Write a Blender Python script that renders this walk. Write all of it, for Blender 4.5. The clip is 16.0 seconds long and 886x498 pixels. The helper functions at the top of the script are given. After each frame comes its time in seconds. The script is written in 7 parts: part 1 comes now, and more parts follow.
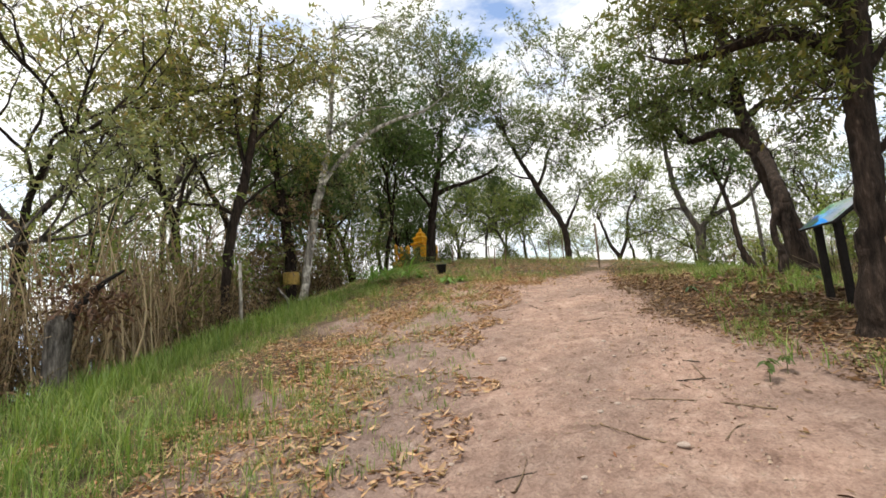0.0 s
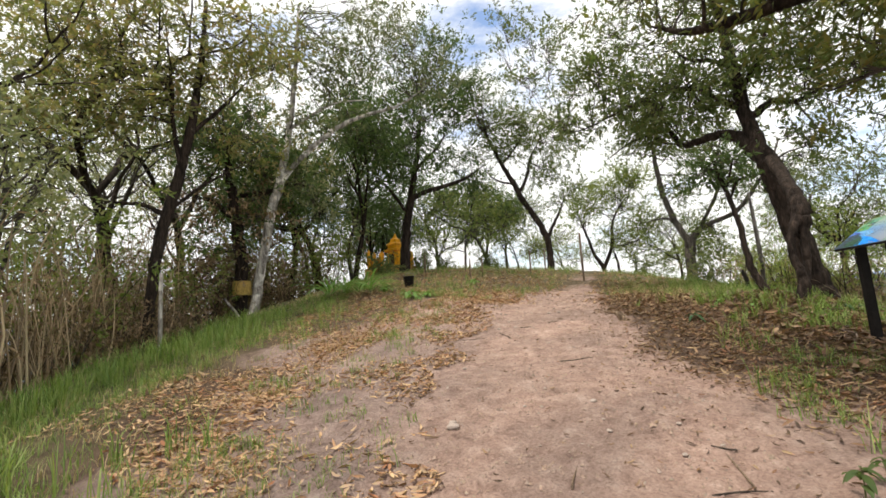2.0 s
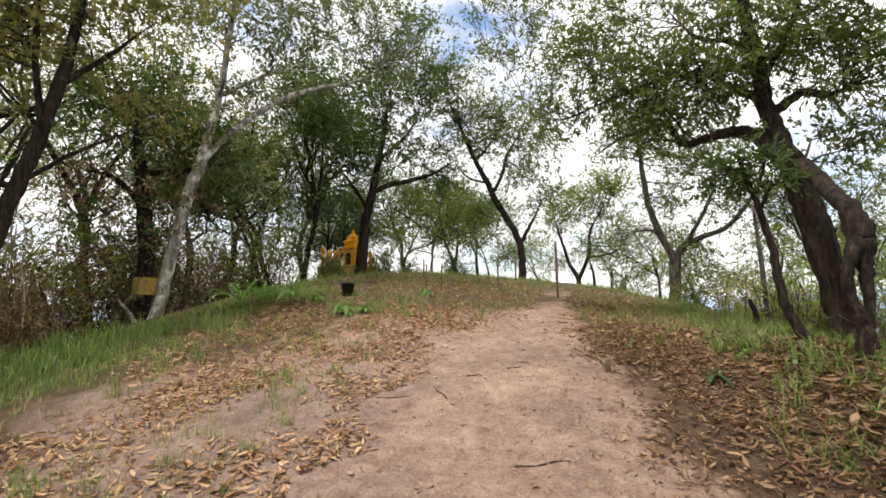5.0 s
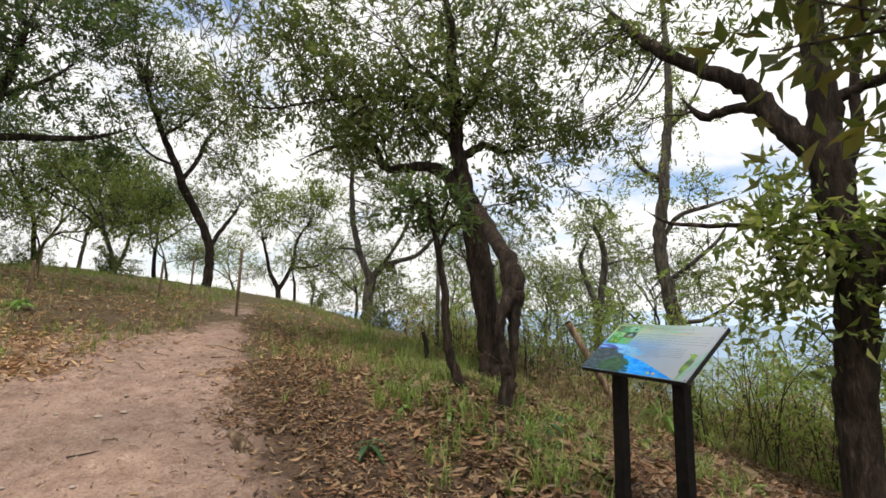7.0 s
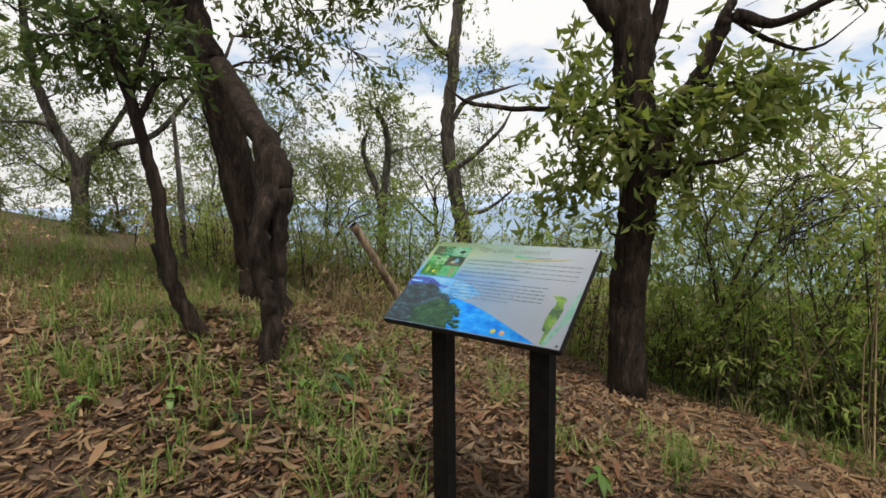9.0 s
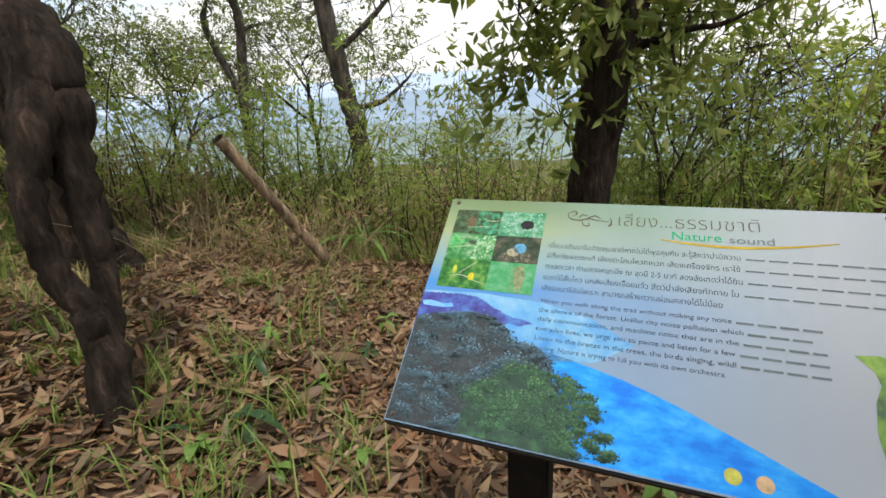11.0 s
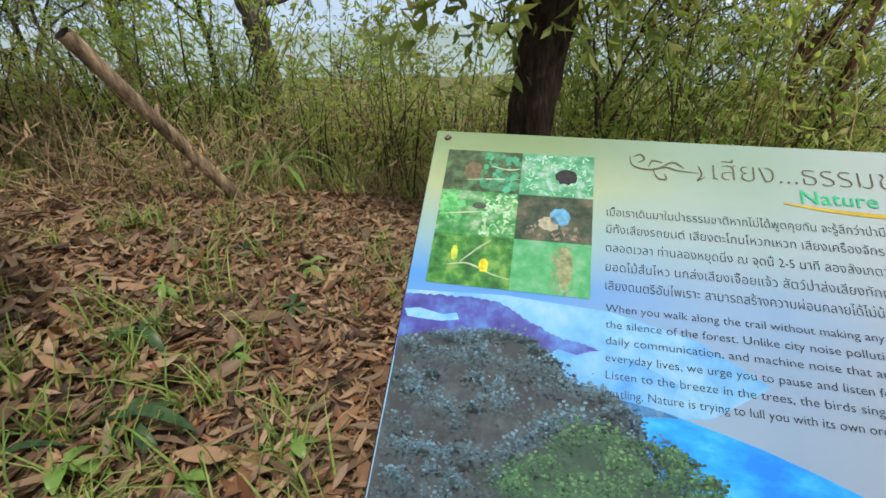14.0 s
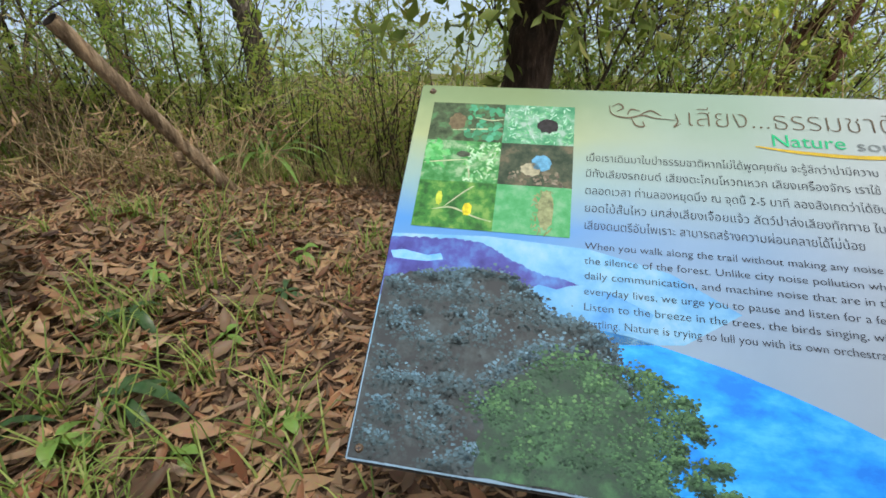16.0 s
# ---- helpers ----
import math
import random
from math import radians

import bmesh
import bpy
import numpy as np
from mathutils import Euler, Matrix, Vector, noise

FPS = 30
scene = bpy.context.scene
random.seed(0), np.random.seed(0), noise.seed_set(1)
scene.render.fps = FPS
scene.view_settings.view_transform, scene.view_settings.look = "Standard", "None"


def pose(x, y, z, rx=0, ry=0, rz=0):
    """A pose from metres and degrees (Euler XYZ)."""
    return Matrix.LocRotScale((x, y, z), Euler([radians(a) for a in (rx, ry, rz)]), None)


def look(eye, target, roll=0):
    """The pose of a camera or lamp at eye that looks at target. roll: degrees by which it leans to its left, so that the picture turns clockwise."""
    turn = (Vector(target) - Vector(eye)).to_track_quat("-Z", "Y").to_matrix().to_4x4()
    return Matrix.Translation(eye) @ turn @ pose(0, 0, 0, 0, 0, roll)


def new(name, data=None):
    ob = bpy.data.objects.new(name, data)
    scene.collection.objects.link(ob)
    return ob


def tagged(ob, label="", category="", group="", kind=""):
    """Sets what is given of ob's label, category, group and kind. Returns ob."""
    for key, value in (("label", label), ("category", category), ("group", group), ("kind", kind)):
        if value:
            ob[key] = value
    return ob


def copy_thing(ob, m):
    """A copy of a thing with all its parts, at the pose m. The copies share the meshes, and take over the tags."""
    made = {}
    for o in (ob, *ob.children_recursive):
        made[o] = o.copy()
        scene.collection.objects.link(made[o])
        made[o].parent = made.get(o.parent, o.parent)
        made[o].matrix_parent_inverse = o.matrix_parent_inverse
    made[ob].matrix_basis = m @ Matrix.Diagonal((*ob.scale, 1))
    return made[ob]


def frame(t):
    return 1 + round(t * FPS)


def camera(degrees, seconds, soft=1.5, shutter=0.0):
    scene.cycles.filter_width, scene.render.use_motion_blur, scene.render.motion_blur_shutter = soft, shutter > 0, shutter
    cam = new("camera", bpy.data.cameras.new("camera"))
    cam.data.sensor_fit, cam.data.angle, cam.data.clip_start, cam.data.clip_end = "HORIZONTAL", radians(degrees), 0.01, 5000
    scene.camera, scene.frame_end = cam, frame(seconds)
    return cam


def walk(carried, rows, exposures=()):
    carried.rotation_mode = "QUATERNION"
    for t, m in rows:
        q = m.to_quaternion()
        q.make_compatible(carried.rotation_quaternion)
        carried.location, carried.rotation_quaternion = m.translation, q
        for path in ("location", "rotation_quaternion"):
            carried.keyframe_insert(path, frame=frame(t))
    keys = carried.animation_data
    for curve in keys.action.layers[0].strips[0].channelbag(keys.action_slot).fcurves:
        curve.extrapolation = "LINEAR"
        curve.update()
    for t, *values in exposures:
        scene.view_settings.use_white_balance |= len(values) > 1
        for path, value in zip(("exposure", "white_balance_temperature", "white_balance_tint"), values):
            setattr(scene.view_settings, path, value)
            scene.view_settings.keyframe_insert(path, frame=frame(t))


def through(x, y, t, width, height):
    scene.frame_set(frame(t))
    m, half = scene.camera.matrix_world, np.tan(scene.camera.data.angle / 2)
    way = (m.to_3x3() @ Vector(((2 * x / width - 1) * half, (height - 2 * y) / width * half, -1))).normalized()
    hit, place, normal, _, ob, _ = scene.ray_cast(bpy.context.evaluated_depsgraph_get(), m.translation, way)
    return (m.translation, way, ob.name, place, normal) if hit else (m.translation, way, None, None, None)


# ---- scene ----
cam = camera(88.1, 16.0, soft=1.65)
PATH = [
    (0, (-3.27, -7.191, 0.226), (-3.735, -5.261, 0.476), -4.9),
    (0.5, (-3.341, -6.731, 0.129), (-3.779, -4.784, 0.267), -4.5),
    (1, (-3.341, -6.354, 0.301), (-3.701, -4.393, 0.463), -3.7),
    (1.5, (-3.248, -6.02, 0.329), (-3.593, -4.062, 0.547), -4.0),
    (2, (-3.181, -5.77, 0.495), (-3.577, -3.828, 0.761), -4.1),
    (2.5, (-3.234, -5.394, 0.478), (-3.639, -3.456, 0.761), -3.9),
    (3, (-3.285, -5.074, 0.622), (-3.71, -3.142, 0.913), -3.2),
    (3.2, (-3.245, -4.941, 0.626), (-3.685, -3.012, 0.916), -2.7),
    (5.3, (-2.967, -3.491, 0.93), (-3.173, -1.516, 1.17), -0.5),
    (5.5, (-2.923, -3.37, 0.964), (-3.023, -1.383, 1.171), -0.7),
    (6, (-2.795, -2.986, 0.941), (-2.634, -0.997, 1.07), 0.4),
    (6.5, (-2.651, -2.754, 1.083), (-2.15, -0.831, 1.306), 1.5),
    (7, (-2.337, -2.504, 1.18), (-1.458, -0.73, 1.468), 1.3),
    (7.5, (-2.118, -2.274, 1.202), (-0.931, -0.692, 1.501), 0.6),
    (8, (-1.967, -1.973, 1.347), (-0.583, -0.545, 1.554), -0.5),
    (8.5, (-1.661, -1.675, 1.333), (-0.147, -0.368, 1.357), -0.7),
    (9, (-1.404, -1.377, 1.332), (0.19, -0.185, 1.141), -0.7),
    (9.5, (-1.241, -1.071, 1.41), (0.416, -0.016, 1.034), -0.6),
    (10, (-1.07, -0.878, 1.389), (0.638, 0.07, 0.982), -2.0),
    (10.2, (-0.936, -0.76, 1.406), (0.787, 0.136, 0.926), -2.3),
    (12.5, (-0.343, -0.088, 1.35), (1.398, 0.449, 0.525), -4.5),
    (13, (-0.267, -0.123, 1.335), (1.451, 0.361, 0.432), -3.7),
    (13.5, (-0.255, -0.128, 1.332), (1.457, 0.299, 0.391), -1.3),
    (14, (-0.237, -0.137, 1.328), (1.467, 0.209, 0.339), -0.3),
    (14.5, (-0.243, -0.132, 1.281), (1.441, 0.207, 0.257), 0.4),
    (15, (-0.275, -0.105, 1.293), (1.409, 0.287, 0.288), 1.0),
    (15.5, (-0.285, -0.123, 1.293), (1.411, 0.243, 0.298), 1.4),
    (16, (-0.281, -0.157, 1.277), (1.423, 0.162, 0.28), -0.2),
]
walk(cam, [(t, look(eye, target, roll)) for t, eye, target, roll in PATH], [(0.0, 0.08), (3.0, 0.05), (6.0, 0.04), (8.0, -0.36), (10.2, -0.24), (12.5, 0.0), (16.0, 0.02)])

# ---- sky and sun ----
world = bpy.data.worlds.new("world")
scene.world = world
world.use_nodes = True
wn, wl = world.node_tree.nodes, world.node_tree.links
sky = wn.new("ShaderNodeTexSky")
sky.sky_type, sky.sun_disc = "NISHITA", False
sky.sun_elevation, sky.sun_rotation = radians(69), radians(-130)
sky.air_density, sky.dust_density = 1.0, 2.0
coord = wn.new("ShaderNodeTexCoord")
flat = wn.new("ShaderNodeMapping")
flat.inputs["Scale"].default_value = (1.0, 1.0, 2.6)
cloud = wn.new("ShaderNodeTexNoise")
cloud.inputs["Scale"].default_value, cloud.inputs["Detail"].default_value = 2.6, 8.0
cloud.inputs["Roughness"].default_value = 0.6
cover = wn.new("ShaderNodeValToRGB")
cover.color_ramp.elements[0].position, cover.color_ramp.elements[1].position = 0.31, 0.46
blue = wn.new("ShaderNodeVectorMath")
blue.operation = "SCALE"
blue.inputs["Scale"].default_value = 0.2
white = wn.new("ShaderNodeMixRGB")
white.inputs["Color2"].default_value = (1.0, 0.99, 0.97, 1)
back = wn["Background"]
back.inputs["Strength"].default_value = 1.25
wl.new(coord.outputs["Generated"], flat.inputs["Vector"])
wl.new(flat.outputs["Vector"], cloud.inputs["Vector"])
wl.new(cloud.outputs["Fac"], cover.inputs["Fac"])
wl.new(sky.outputs["Color"], blue.inputs[0])
wl.new(blue.outputs["Vector"], white.inputs["Color1"])
wl.new(cover.outputs["Color"], white.inputs["Fac"])
wl.new(white.outputs["Color"], back.inputs["Color"])

sun = new("sun", bpy.data.lights.new("sun", "SUN"))
sun.data.energy, sun.data.angle, sun.data.color = 3.8, radians(8), (1.0, 0.92, 0.8)
sun.matrix_world = look((0, 0, 30), (0.3 * 30, 0.25 * 30, 0))

# ---- materials ----
def nodes_of(name, rough=0.8):
    mat = bpy.data.materials.new(name)
    mat.use_nodes = True
    bsdf = mat.node_tree.nodes["Principled BSDF"]
    bsdf.inputs["Roughness"].default_value = rough
    bsdf.inputs["Specular IOR Level"].default_value = 0.2
    return mat, mat.node_tree.nodes, mat.node_tree.links, bsdf


def noise_node(n, l, scale, detail=6.0, rough=0.6, stretch=None):
    tc, tex = n.new("ShaderNodeTexCoord"), n.new("ShaderNodeTexNoise")
    tex.inputs["Scale"].default_value, tex.inputs["Detail"].default_value, tex.inputs["Roughness"].default_value = scale, detail, rough
    if stretch:
        mp = n.new("ShaderNodeMapping")
        mp.inputs["Scale"].default_value = stretch
        l.new(tc.outputs["Object"], mp.inputs["Vector"])
        l.new(mp.outputs["Vector"], tex.inputs["Vector"])
    else:
        l.new(tc.outputs["Object"], tex.inputs["Vector"])
    return tex


def ramp_node(n, l, source, stops):
    r = n.new("ShaderNodeValToRGB")
    els = r.color_ramp.elements
    while len(els) < len(stops):
        els.new(0.5)
    for e, (at, col) in zip(els, stops):
        e.position, e.color = at, (*col, 1) if len(col) == 3 else col
    l.new(source, r.inputs["Fac"])
    return r


def bump_node(n, l, source, bsdf, strength, distance):
    b = n.new("ShaderNodeBump")
    b.inputs["Strength"].default_value, b.inputs["Distance"].default_value = strength, distance
    l.new(source, b.inputs["Height"])
    l.new(b.outputs["Normal"], bsdf.inputs["Normal"])
    return b


def mix_node(n, l, fac, a, b, kind="MIX"):
    m = n.new("ShaderNodeMixRGB")
    m.blend_type = kind
    for key, v in (("Fac", fac), ("Color1", a), ("Color2", b)):
        if isinstance(v, (int, float)):
            m.inputs[key].default_value = v
        elif isinstance(v, tuple):
            m.inputs[key].default_value = (*v, 1)
        else:
            l.new(v, m.inputs[key])
    return m


def bark(name, dark, mid, light, patch=0.62):
    mat, n, l, bsdf = nodes_of(name, 0.92)
    fine = noise_node(n, l, 26, 8, 0.7, (1, 1, 0.22))
    crack = noise_node(n, l, 11, 4, 0.65, (1, 1, 0.16))
    wide = noise_node(n, l, 2.6, 5, 0.6)
    col = ramp_node(n, l, fine.outputs["Fac"], [(0.32, dark), (0.55, mid), (0.72, light)])
    lich = ramp_node(n, l, wide.outputs["Fac"], [(patch, (0, 0, 0)), (patch + 0.12, (1, 1, 1))])
    m = mix_node(n, l, lich.outputs["Color"], col.outputs["Color"], tuple(min(1, v * 1.5 + 0.02) for v in light))
    furrow = ramp_node(n, l, crack.outputs["Fac"], [(0.38, (0.45, 0.43, 0.42)), (0.52, (1, 1, 1)), (0.68, (1.45, 1.4, 1.35))])
    deep = mix_node(n, l, 1.0, m.outputs["Color"], furrow.outputs["Color"], "MULTIPLY")
    l.new(deep.outputs["Color"], bsdf.inputs["Base Color"])
    both = mix_node(n, l, 0.6, fine.outputs["Fac"], crack.outputs["Fac"])
    bump_node(n, l, both.outputs["Color"], bsdf, 1.0, 0.08)
    return mat


def leafy(name, cols, through=0.45, rough=0.45):
    """Leaves: one colour out of a ramp for each leaf, some light passing through."""
    mat, n, l, bsdf = nodes_of(name, rough)
    geo = n.new("ShaderNodeNewGeometry")
    stops = [(i / max(1, len(cols) - 1), c) for i, c in enumerate(cols)]
    r = ramp_node(n, l, geo.outputs["Random Per Island"], stops)
    vein = noise_node(n, l, 60, 3)
    m = mix_node(n, l, 0.25, r.outputs["Color"], vein.outputs["Color"], "OVERLAY")
    l.new(m.outputs["Color"], bsdf.inputs["Base Color"])
    if through:
        tr, mx = n.new("ShaderNodeBsdfTranslucent"), n.new("ShaderNodeMixShader")
        bright = mix_node(n, l, 1.0, m.outputs["Color"], (1.5, 1.6, 0.9), "MULTIPLY")
        l.new(bright.outputs["Color"], tr.inputs["Color"])
        mx.inputs["Fac"].default_value = through
        l.new(bsdf.outputs["BSDF"], mx.inputs[1])
        l.new(tr.outputs["BSDF"], mx.inputs[2])
        l.new(mx.outputs["Shader"], n["Material Output"].inputs["Surface"])
    return mat


def plain(name, col, rough=0.6, metal=0.0, vary=0.15, scale=12, bump=0.2):
    mat, n, l, bsdf = nodes_of(name, rough)
    bsdf.inputs["Metallic"].default_value = metal
    tex = noise_node(n, l, scale, 6)
    lo, hi = tuple(v * (1 - vary) for v in col), tuple(min(1, v * (1 + vary)) for v in col)
    r = ramp_node(n, l, tex.outputs["Fac"], [(0.3, lo), (0.7, hi)])
    l.new(r.outputs["Color"], bsdf.inputs["Base Color"])
    if bump:
        bump_node(n, l, tex.outputs["Fac"], bsdf, bump, 0.004)
    return mat


BARK_DARK = bark("bark_dark", (0.012, 0.008, 0.006), (0.038, 0.027, 0.021), (0.102, 0.074, 0.058))
BARK_GREY = bark("bark_grey", (0.035, 0.03, 0.026), (0.10, 0.088, 0.075), (0.2, 0.18, 0.16))
BARK_PALE = bark("bark_pale", (0.16, 0.14, 0.12), (0.36, 0.33, 0.29), (0.55, 0.52, 0.47), 0.5)
BARK_RED = bark("bark_red", (0.04, 0.02, 0.015), (0.13, 0.065, 0.045), (0.22, 0.12, 0.09))
TWIG = bark("twig_bark", (0.03, 0.024, 0.02), (0.085, 0.068, 0.055), (0.15, 0.125, 0.1))
LEAF_DARK = leafy("leaf_dark", [(0.039, 0.065, 0.023), (0.072, 0.111, 0.039), (0.111, 0.143, 0.058)])
LEAF_OLIVE = leafy("leaf_olive", [(0.065, 0.091, 0.031), (0.111, 0.150, 0.052), (0.169, 0.169, 0.072), (0.104, 0.143, 0.052)])
LEAF_LIGHT = leafy("leaf_light", [(0.099, 0.141, 0.037), (0.168, 0.216, 0.062), (0.239, 0.243, 0.088), (0.140, 0.189, 0.056)])
LEAF_FRESH = leafy("leaf_fresh", [(0.127, 0.207, 0.047), (0.235, 0.345, 0.078), (0.359, 0.414, 0.127)])
LEAF_WARM = leafy("leaf_warm", [(0.06, 0.075, 0.022), (0.11, 0.125, 0.04), (0.16, 0.135, 0.045), (0.08, 0.11, 0.035)])
LEAF_GREY = leafy("leaf_grey", [(0.081, 0.101, 0.054), (0.135, 0.155, 0.081), (0.203, 0.189, 0.121), (0.108, 0.135, 0.068)])
GRASS = leafy("grass_green", [(0.075, 0.125, 0.031), (0.138, 0.213, 0.050), (0.250, 0.300, 0.094), (0.112, 0.188, 0.044)], 0.3, 0.5)
GRASS_DRY = leafy("grass_dry", [(0.312, 0.240, 0.132), (0.432, 0.348, 0.204), (0.228, 0.180, 0.096), (0.144, 0.168, 0.060)], 0.25, 0.7)
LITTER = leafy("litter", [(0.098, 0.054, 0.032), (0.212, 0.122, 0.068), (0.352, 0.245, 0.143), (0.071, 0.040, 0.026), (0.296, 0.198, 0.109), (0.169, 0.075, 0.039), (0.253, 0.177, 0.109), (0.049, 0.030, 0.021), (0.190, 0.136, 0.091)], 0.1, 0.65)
# most of the litter colours again, about 1.7 times as bright
LITTER_BRIGHT = leafy("litter_bright", [(0.17, 0.093, 0.056), (0.36, 0.21, 0.116), (0.6, 0.42, 0.244), (0.121, 0.07, 0.045), (0.508, 0.339, 0.188), (0.29, 0.129, 0.066), (0.434, 0.303, 0.188), (0.326, 0.234, 0.156)], 0.1, 0.65)
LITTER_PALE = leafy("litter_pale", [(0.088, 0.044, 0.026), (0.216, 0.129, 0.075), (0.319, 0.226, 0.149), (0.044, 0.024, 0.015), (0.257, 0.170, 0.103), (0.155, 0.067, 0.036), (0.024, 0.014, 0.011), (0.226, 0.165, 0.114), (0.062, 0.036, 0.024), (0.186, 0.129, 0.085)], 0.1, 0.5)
CANE = leafy("cane_dry", [(0.210, 0.144, 0.083), (0.390, 0.287, 0.165), (0.510, 0.402, 0.248), (0.150, 0.108, 0.068)], 0.0, 0.6)
CANE_GREEN = leafy("cane_green", [(0.06, 0.075, 0.03), (0.12, 0.12, 0.05), (0.17, 0.14, 0.07)], 0.0, 0.5)
GRASS_FRESH = leafy("grass_fresh", [(0.14, 0.24, 0.05), (0.24, 0.36, 0.085), (0.36, 0.43, 0.15), (0.18, 0.3, 0.065)], 0.35, 0.5)
LEAF_YELLOW = leafy("leaf_yellow", [(0.156, 0.216, 0.054), (0.252, 0.312, 0.084), (0.360, 0.384, 0.132), (0.192, 0.264, 0.072), (0.360, 0.288, 0.144)], 0.5)
LEAF_WOOD = leafy("leaf_wood", [(0.095, 0.11, 0.042), (0.165, 0.18, 0.068), (0.24, 0.21, 0.1), (0.135, 0.15, 0.056), (0.26, 0.18, 0.095), (0.18, 0.2, 0.085)], 0.5)
STEM = leafy("stem_dark", [(0.02, 0.015, 0.012), (0.045, 0.034, 0.025), (0.09, 0.07, 0.05), (0.03, 0.025, 0.018)], 0.0, 0.8)
LEAF_PALE = leafy("leaf_pale", [(0.13, 0.15, 0.08), (0.2, 0.22, 0.12), (0.27, 0.25, 0.16), (0.16, 0.19, 0.1)], 0.5)
BRUSH = leafy("dead_brush_leaf", [(0.13, 0.08, 0.045), (0.26, 0.17, 0.1), (0.36, 0.26, 0.155), (0.09, 0.06, 0.038), (0.2, 0.17, 0.07)], 0.15, 0.75)

# ---- mesh helpers ----
def mesh_from(name, verts, faces, mat, smooth=False):
    me = bpy.data.meshes.new(name)
    me.from_pydata([tuple(v) for v in verts], [], [tuple(f) for f in faces])
    me.materials.append(mat)
    if smooth:
        me.polygons.foreach_set("use_smooth", [True] * len(me.polygons))
    me.update()
    return me


def quick_mesh(name, verts, faces, mat, smooth=False):
    """The same for large numpy arrays whose faces all have the same number of corners."""
    verts, faces = np.asarray(verts, np.float32), np.asarray(faces, np.int32)
    me = bpy.data.meshes.new(name)
    k = faces.shape[1]
    me.vertices.add(len(verts))
    me.vertices.foreach_set("co", verts.ravel())
    me.loops.add(faces.size)
    me.loops.foreach_set("vertex_index", faces.ravel())
    me.polygons.add(len(faces))
    me.polygons.foreach_set("loop_start", np.arange(0, faces.size, k, dtype=np.int32))
    me.materials.append(mat)
    me.update(calc_edges=True)
    if smooth:
        me.polygons.foreach_set("use_smooth", [True] * len(faces))
    me.validate()
    return me


def child(name, me, parent, label="", at=None):
    ob = new(name, me)
    ob.parent = parent
    if at is not None:
        ob.matrix_basis = at
    if label:
        ob["label"] = label
    return ob


def part(name, bm, material, parent, label=""):
    me = bpy.data.meshes.new(name)
    bm.to_mesh(me)
    bm.free()
    me.materials.append(material)
    return child(name, me, parent, label)


def empty(name, x, y, z, label, category, group="", kind=""):
    ob = new(name)
    ob.empty_display_size = 0.1
    ob.location = (x, y, z)
    return tagged(ob, label, category, group, kind)


def box_bm(sx, sy, sz, cx=0, cy=0, cz=0, bevel=0.004, bm=None):
    bm = bm or bmesh.new()
    got = bmesh.ops.create_cube(bm, size=1)["verts"]
    bmesh.ops.scale(bm, vec=(sx, sy, sz), verts=got)
    bmesh.ops.translate(bm, vec=(cx, cy, cz), verts=got)
    if bevel:
        edges = [e for e in bm.edges if e.verts[0] in got]
        bmesh.ops.bevel(bm, geom=edges, offset=bevel, segments=2, affect="EDGES")
    return bm


def smooth_line(pts, per=4):
    """A Catmull-Rom line through rows of numbers."""
    p = np.asarray(pts, float)
    if len(p) < 3:
        return p
    q = np.vstack([2 * p[0] - p[1], p, 2 * p[-1] - p[-2]])
    out = []
    for i in range(len(p) - 1):
        a, b, c, d = q[i:i + 4]
        for s in np.linspace(0, 1, per, endpoint=False):
            out.append(0.5 * (2 * b + (c - a) * s + (2 * a - 5 * b + 4 * c - d) * s * s + (3 * b - a - 3 * c + d) * s ** 3))
    out.append(p[-1])
    return np.array(out)


def tube(line, sides=8, rough=0.0, rng=None):
    """Verts and quads of a tube along rows of x, y, z, radius; rough makes it knobbly."""
    line = np.asarray(line, float)
    pos, rad = line[:, :3], np.maximum(line[:, 3], 0.0008)
    tan = np.gradient(pos, axis=0)
    tan /= np.linalg.norm(tan, axis=1)[:, None] + 1e-9
    ref = np.array([0.31, 0.95, 0.05])
    u = np.cross(tan, ref)
    u /= np.linalg.norm(u, axis=1)[:, None] + 1e-9
    v = np.cross(tan, u)
    ang = np.arange(sides) * 2 * np.pi / sides
    r = rad[:, None] * np.ones(sides)
    if rough and rng is not None:
        lobes = 1 + rough * 0.6 * np.cos(2 * ang + rng.uniform(0, 6)) + rough * 0.5 * np.cos(3 * ang + rng.uniform(0, 6))
        r = r * lobes * (1 + rough * rng.uniform(-0.6, 0.6, r.shape))
    verts = (pos[:, None] + r[..., None] * (np.cos(ang)[None, :, None] * u[:, None] + np.sin(ang)[None, :, None] * v[:, None])).reshape(-1, 3)
    i, j = np.meshgrid(np.arange(len(pos) - 1), np.arange(sides), indexing="ij")
    k = (j + 1) % sides
    quads = np.stack([i * sides + j, i * sides + k, (i + 1) * sides + k, (i + 1) * sides + j], -1).reshape(-1, 4)
    return verts, quads


def joined(lists):
    """One vertex and one face array out of many."""
    verts, faces, at = [], [], 0
    for v, f in lists:
        verts.append(v)
        faces.append(f + at)
        at += len(v)
    return np.concatenate(verts), np.concatenate(faces)


def unit(v):
    return v / (np.linalg.norm(v, axis=-1, keepdims=True) + 1e-9)


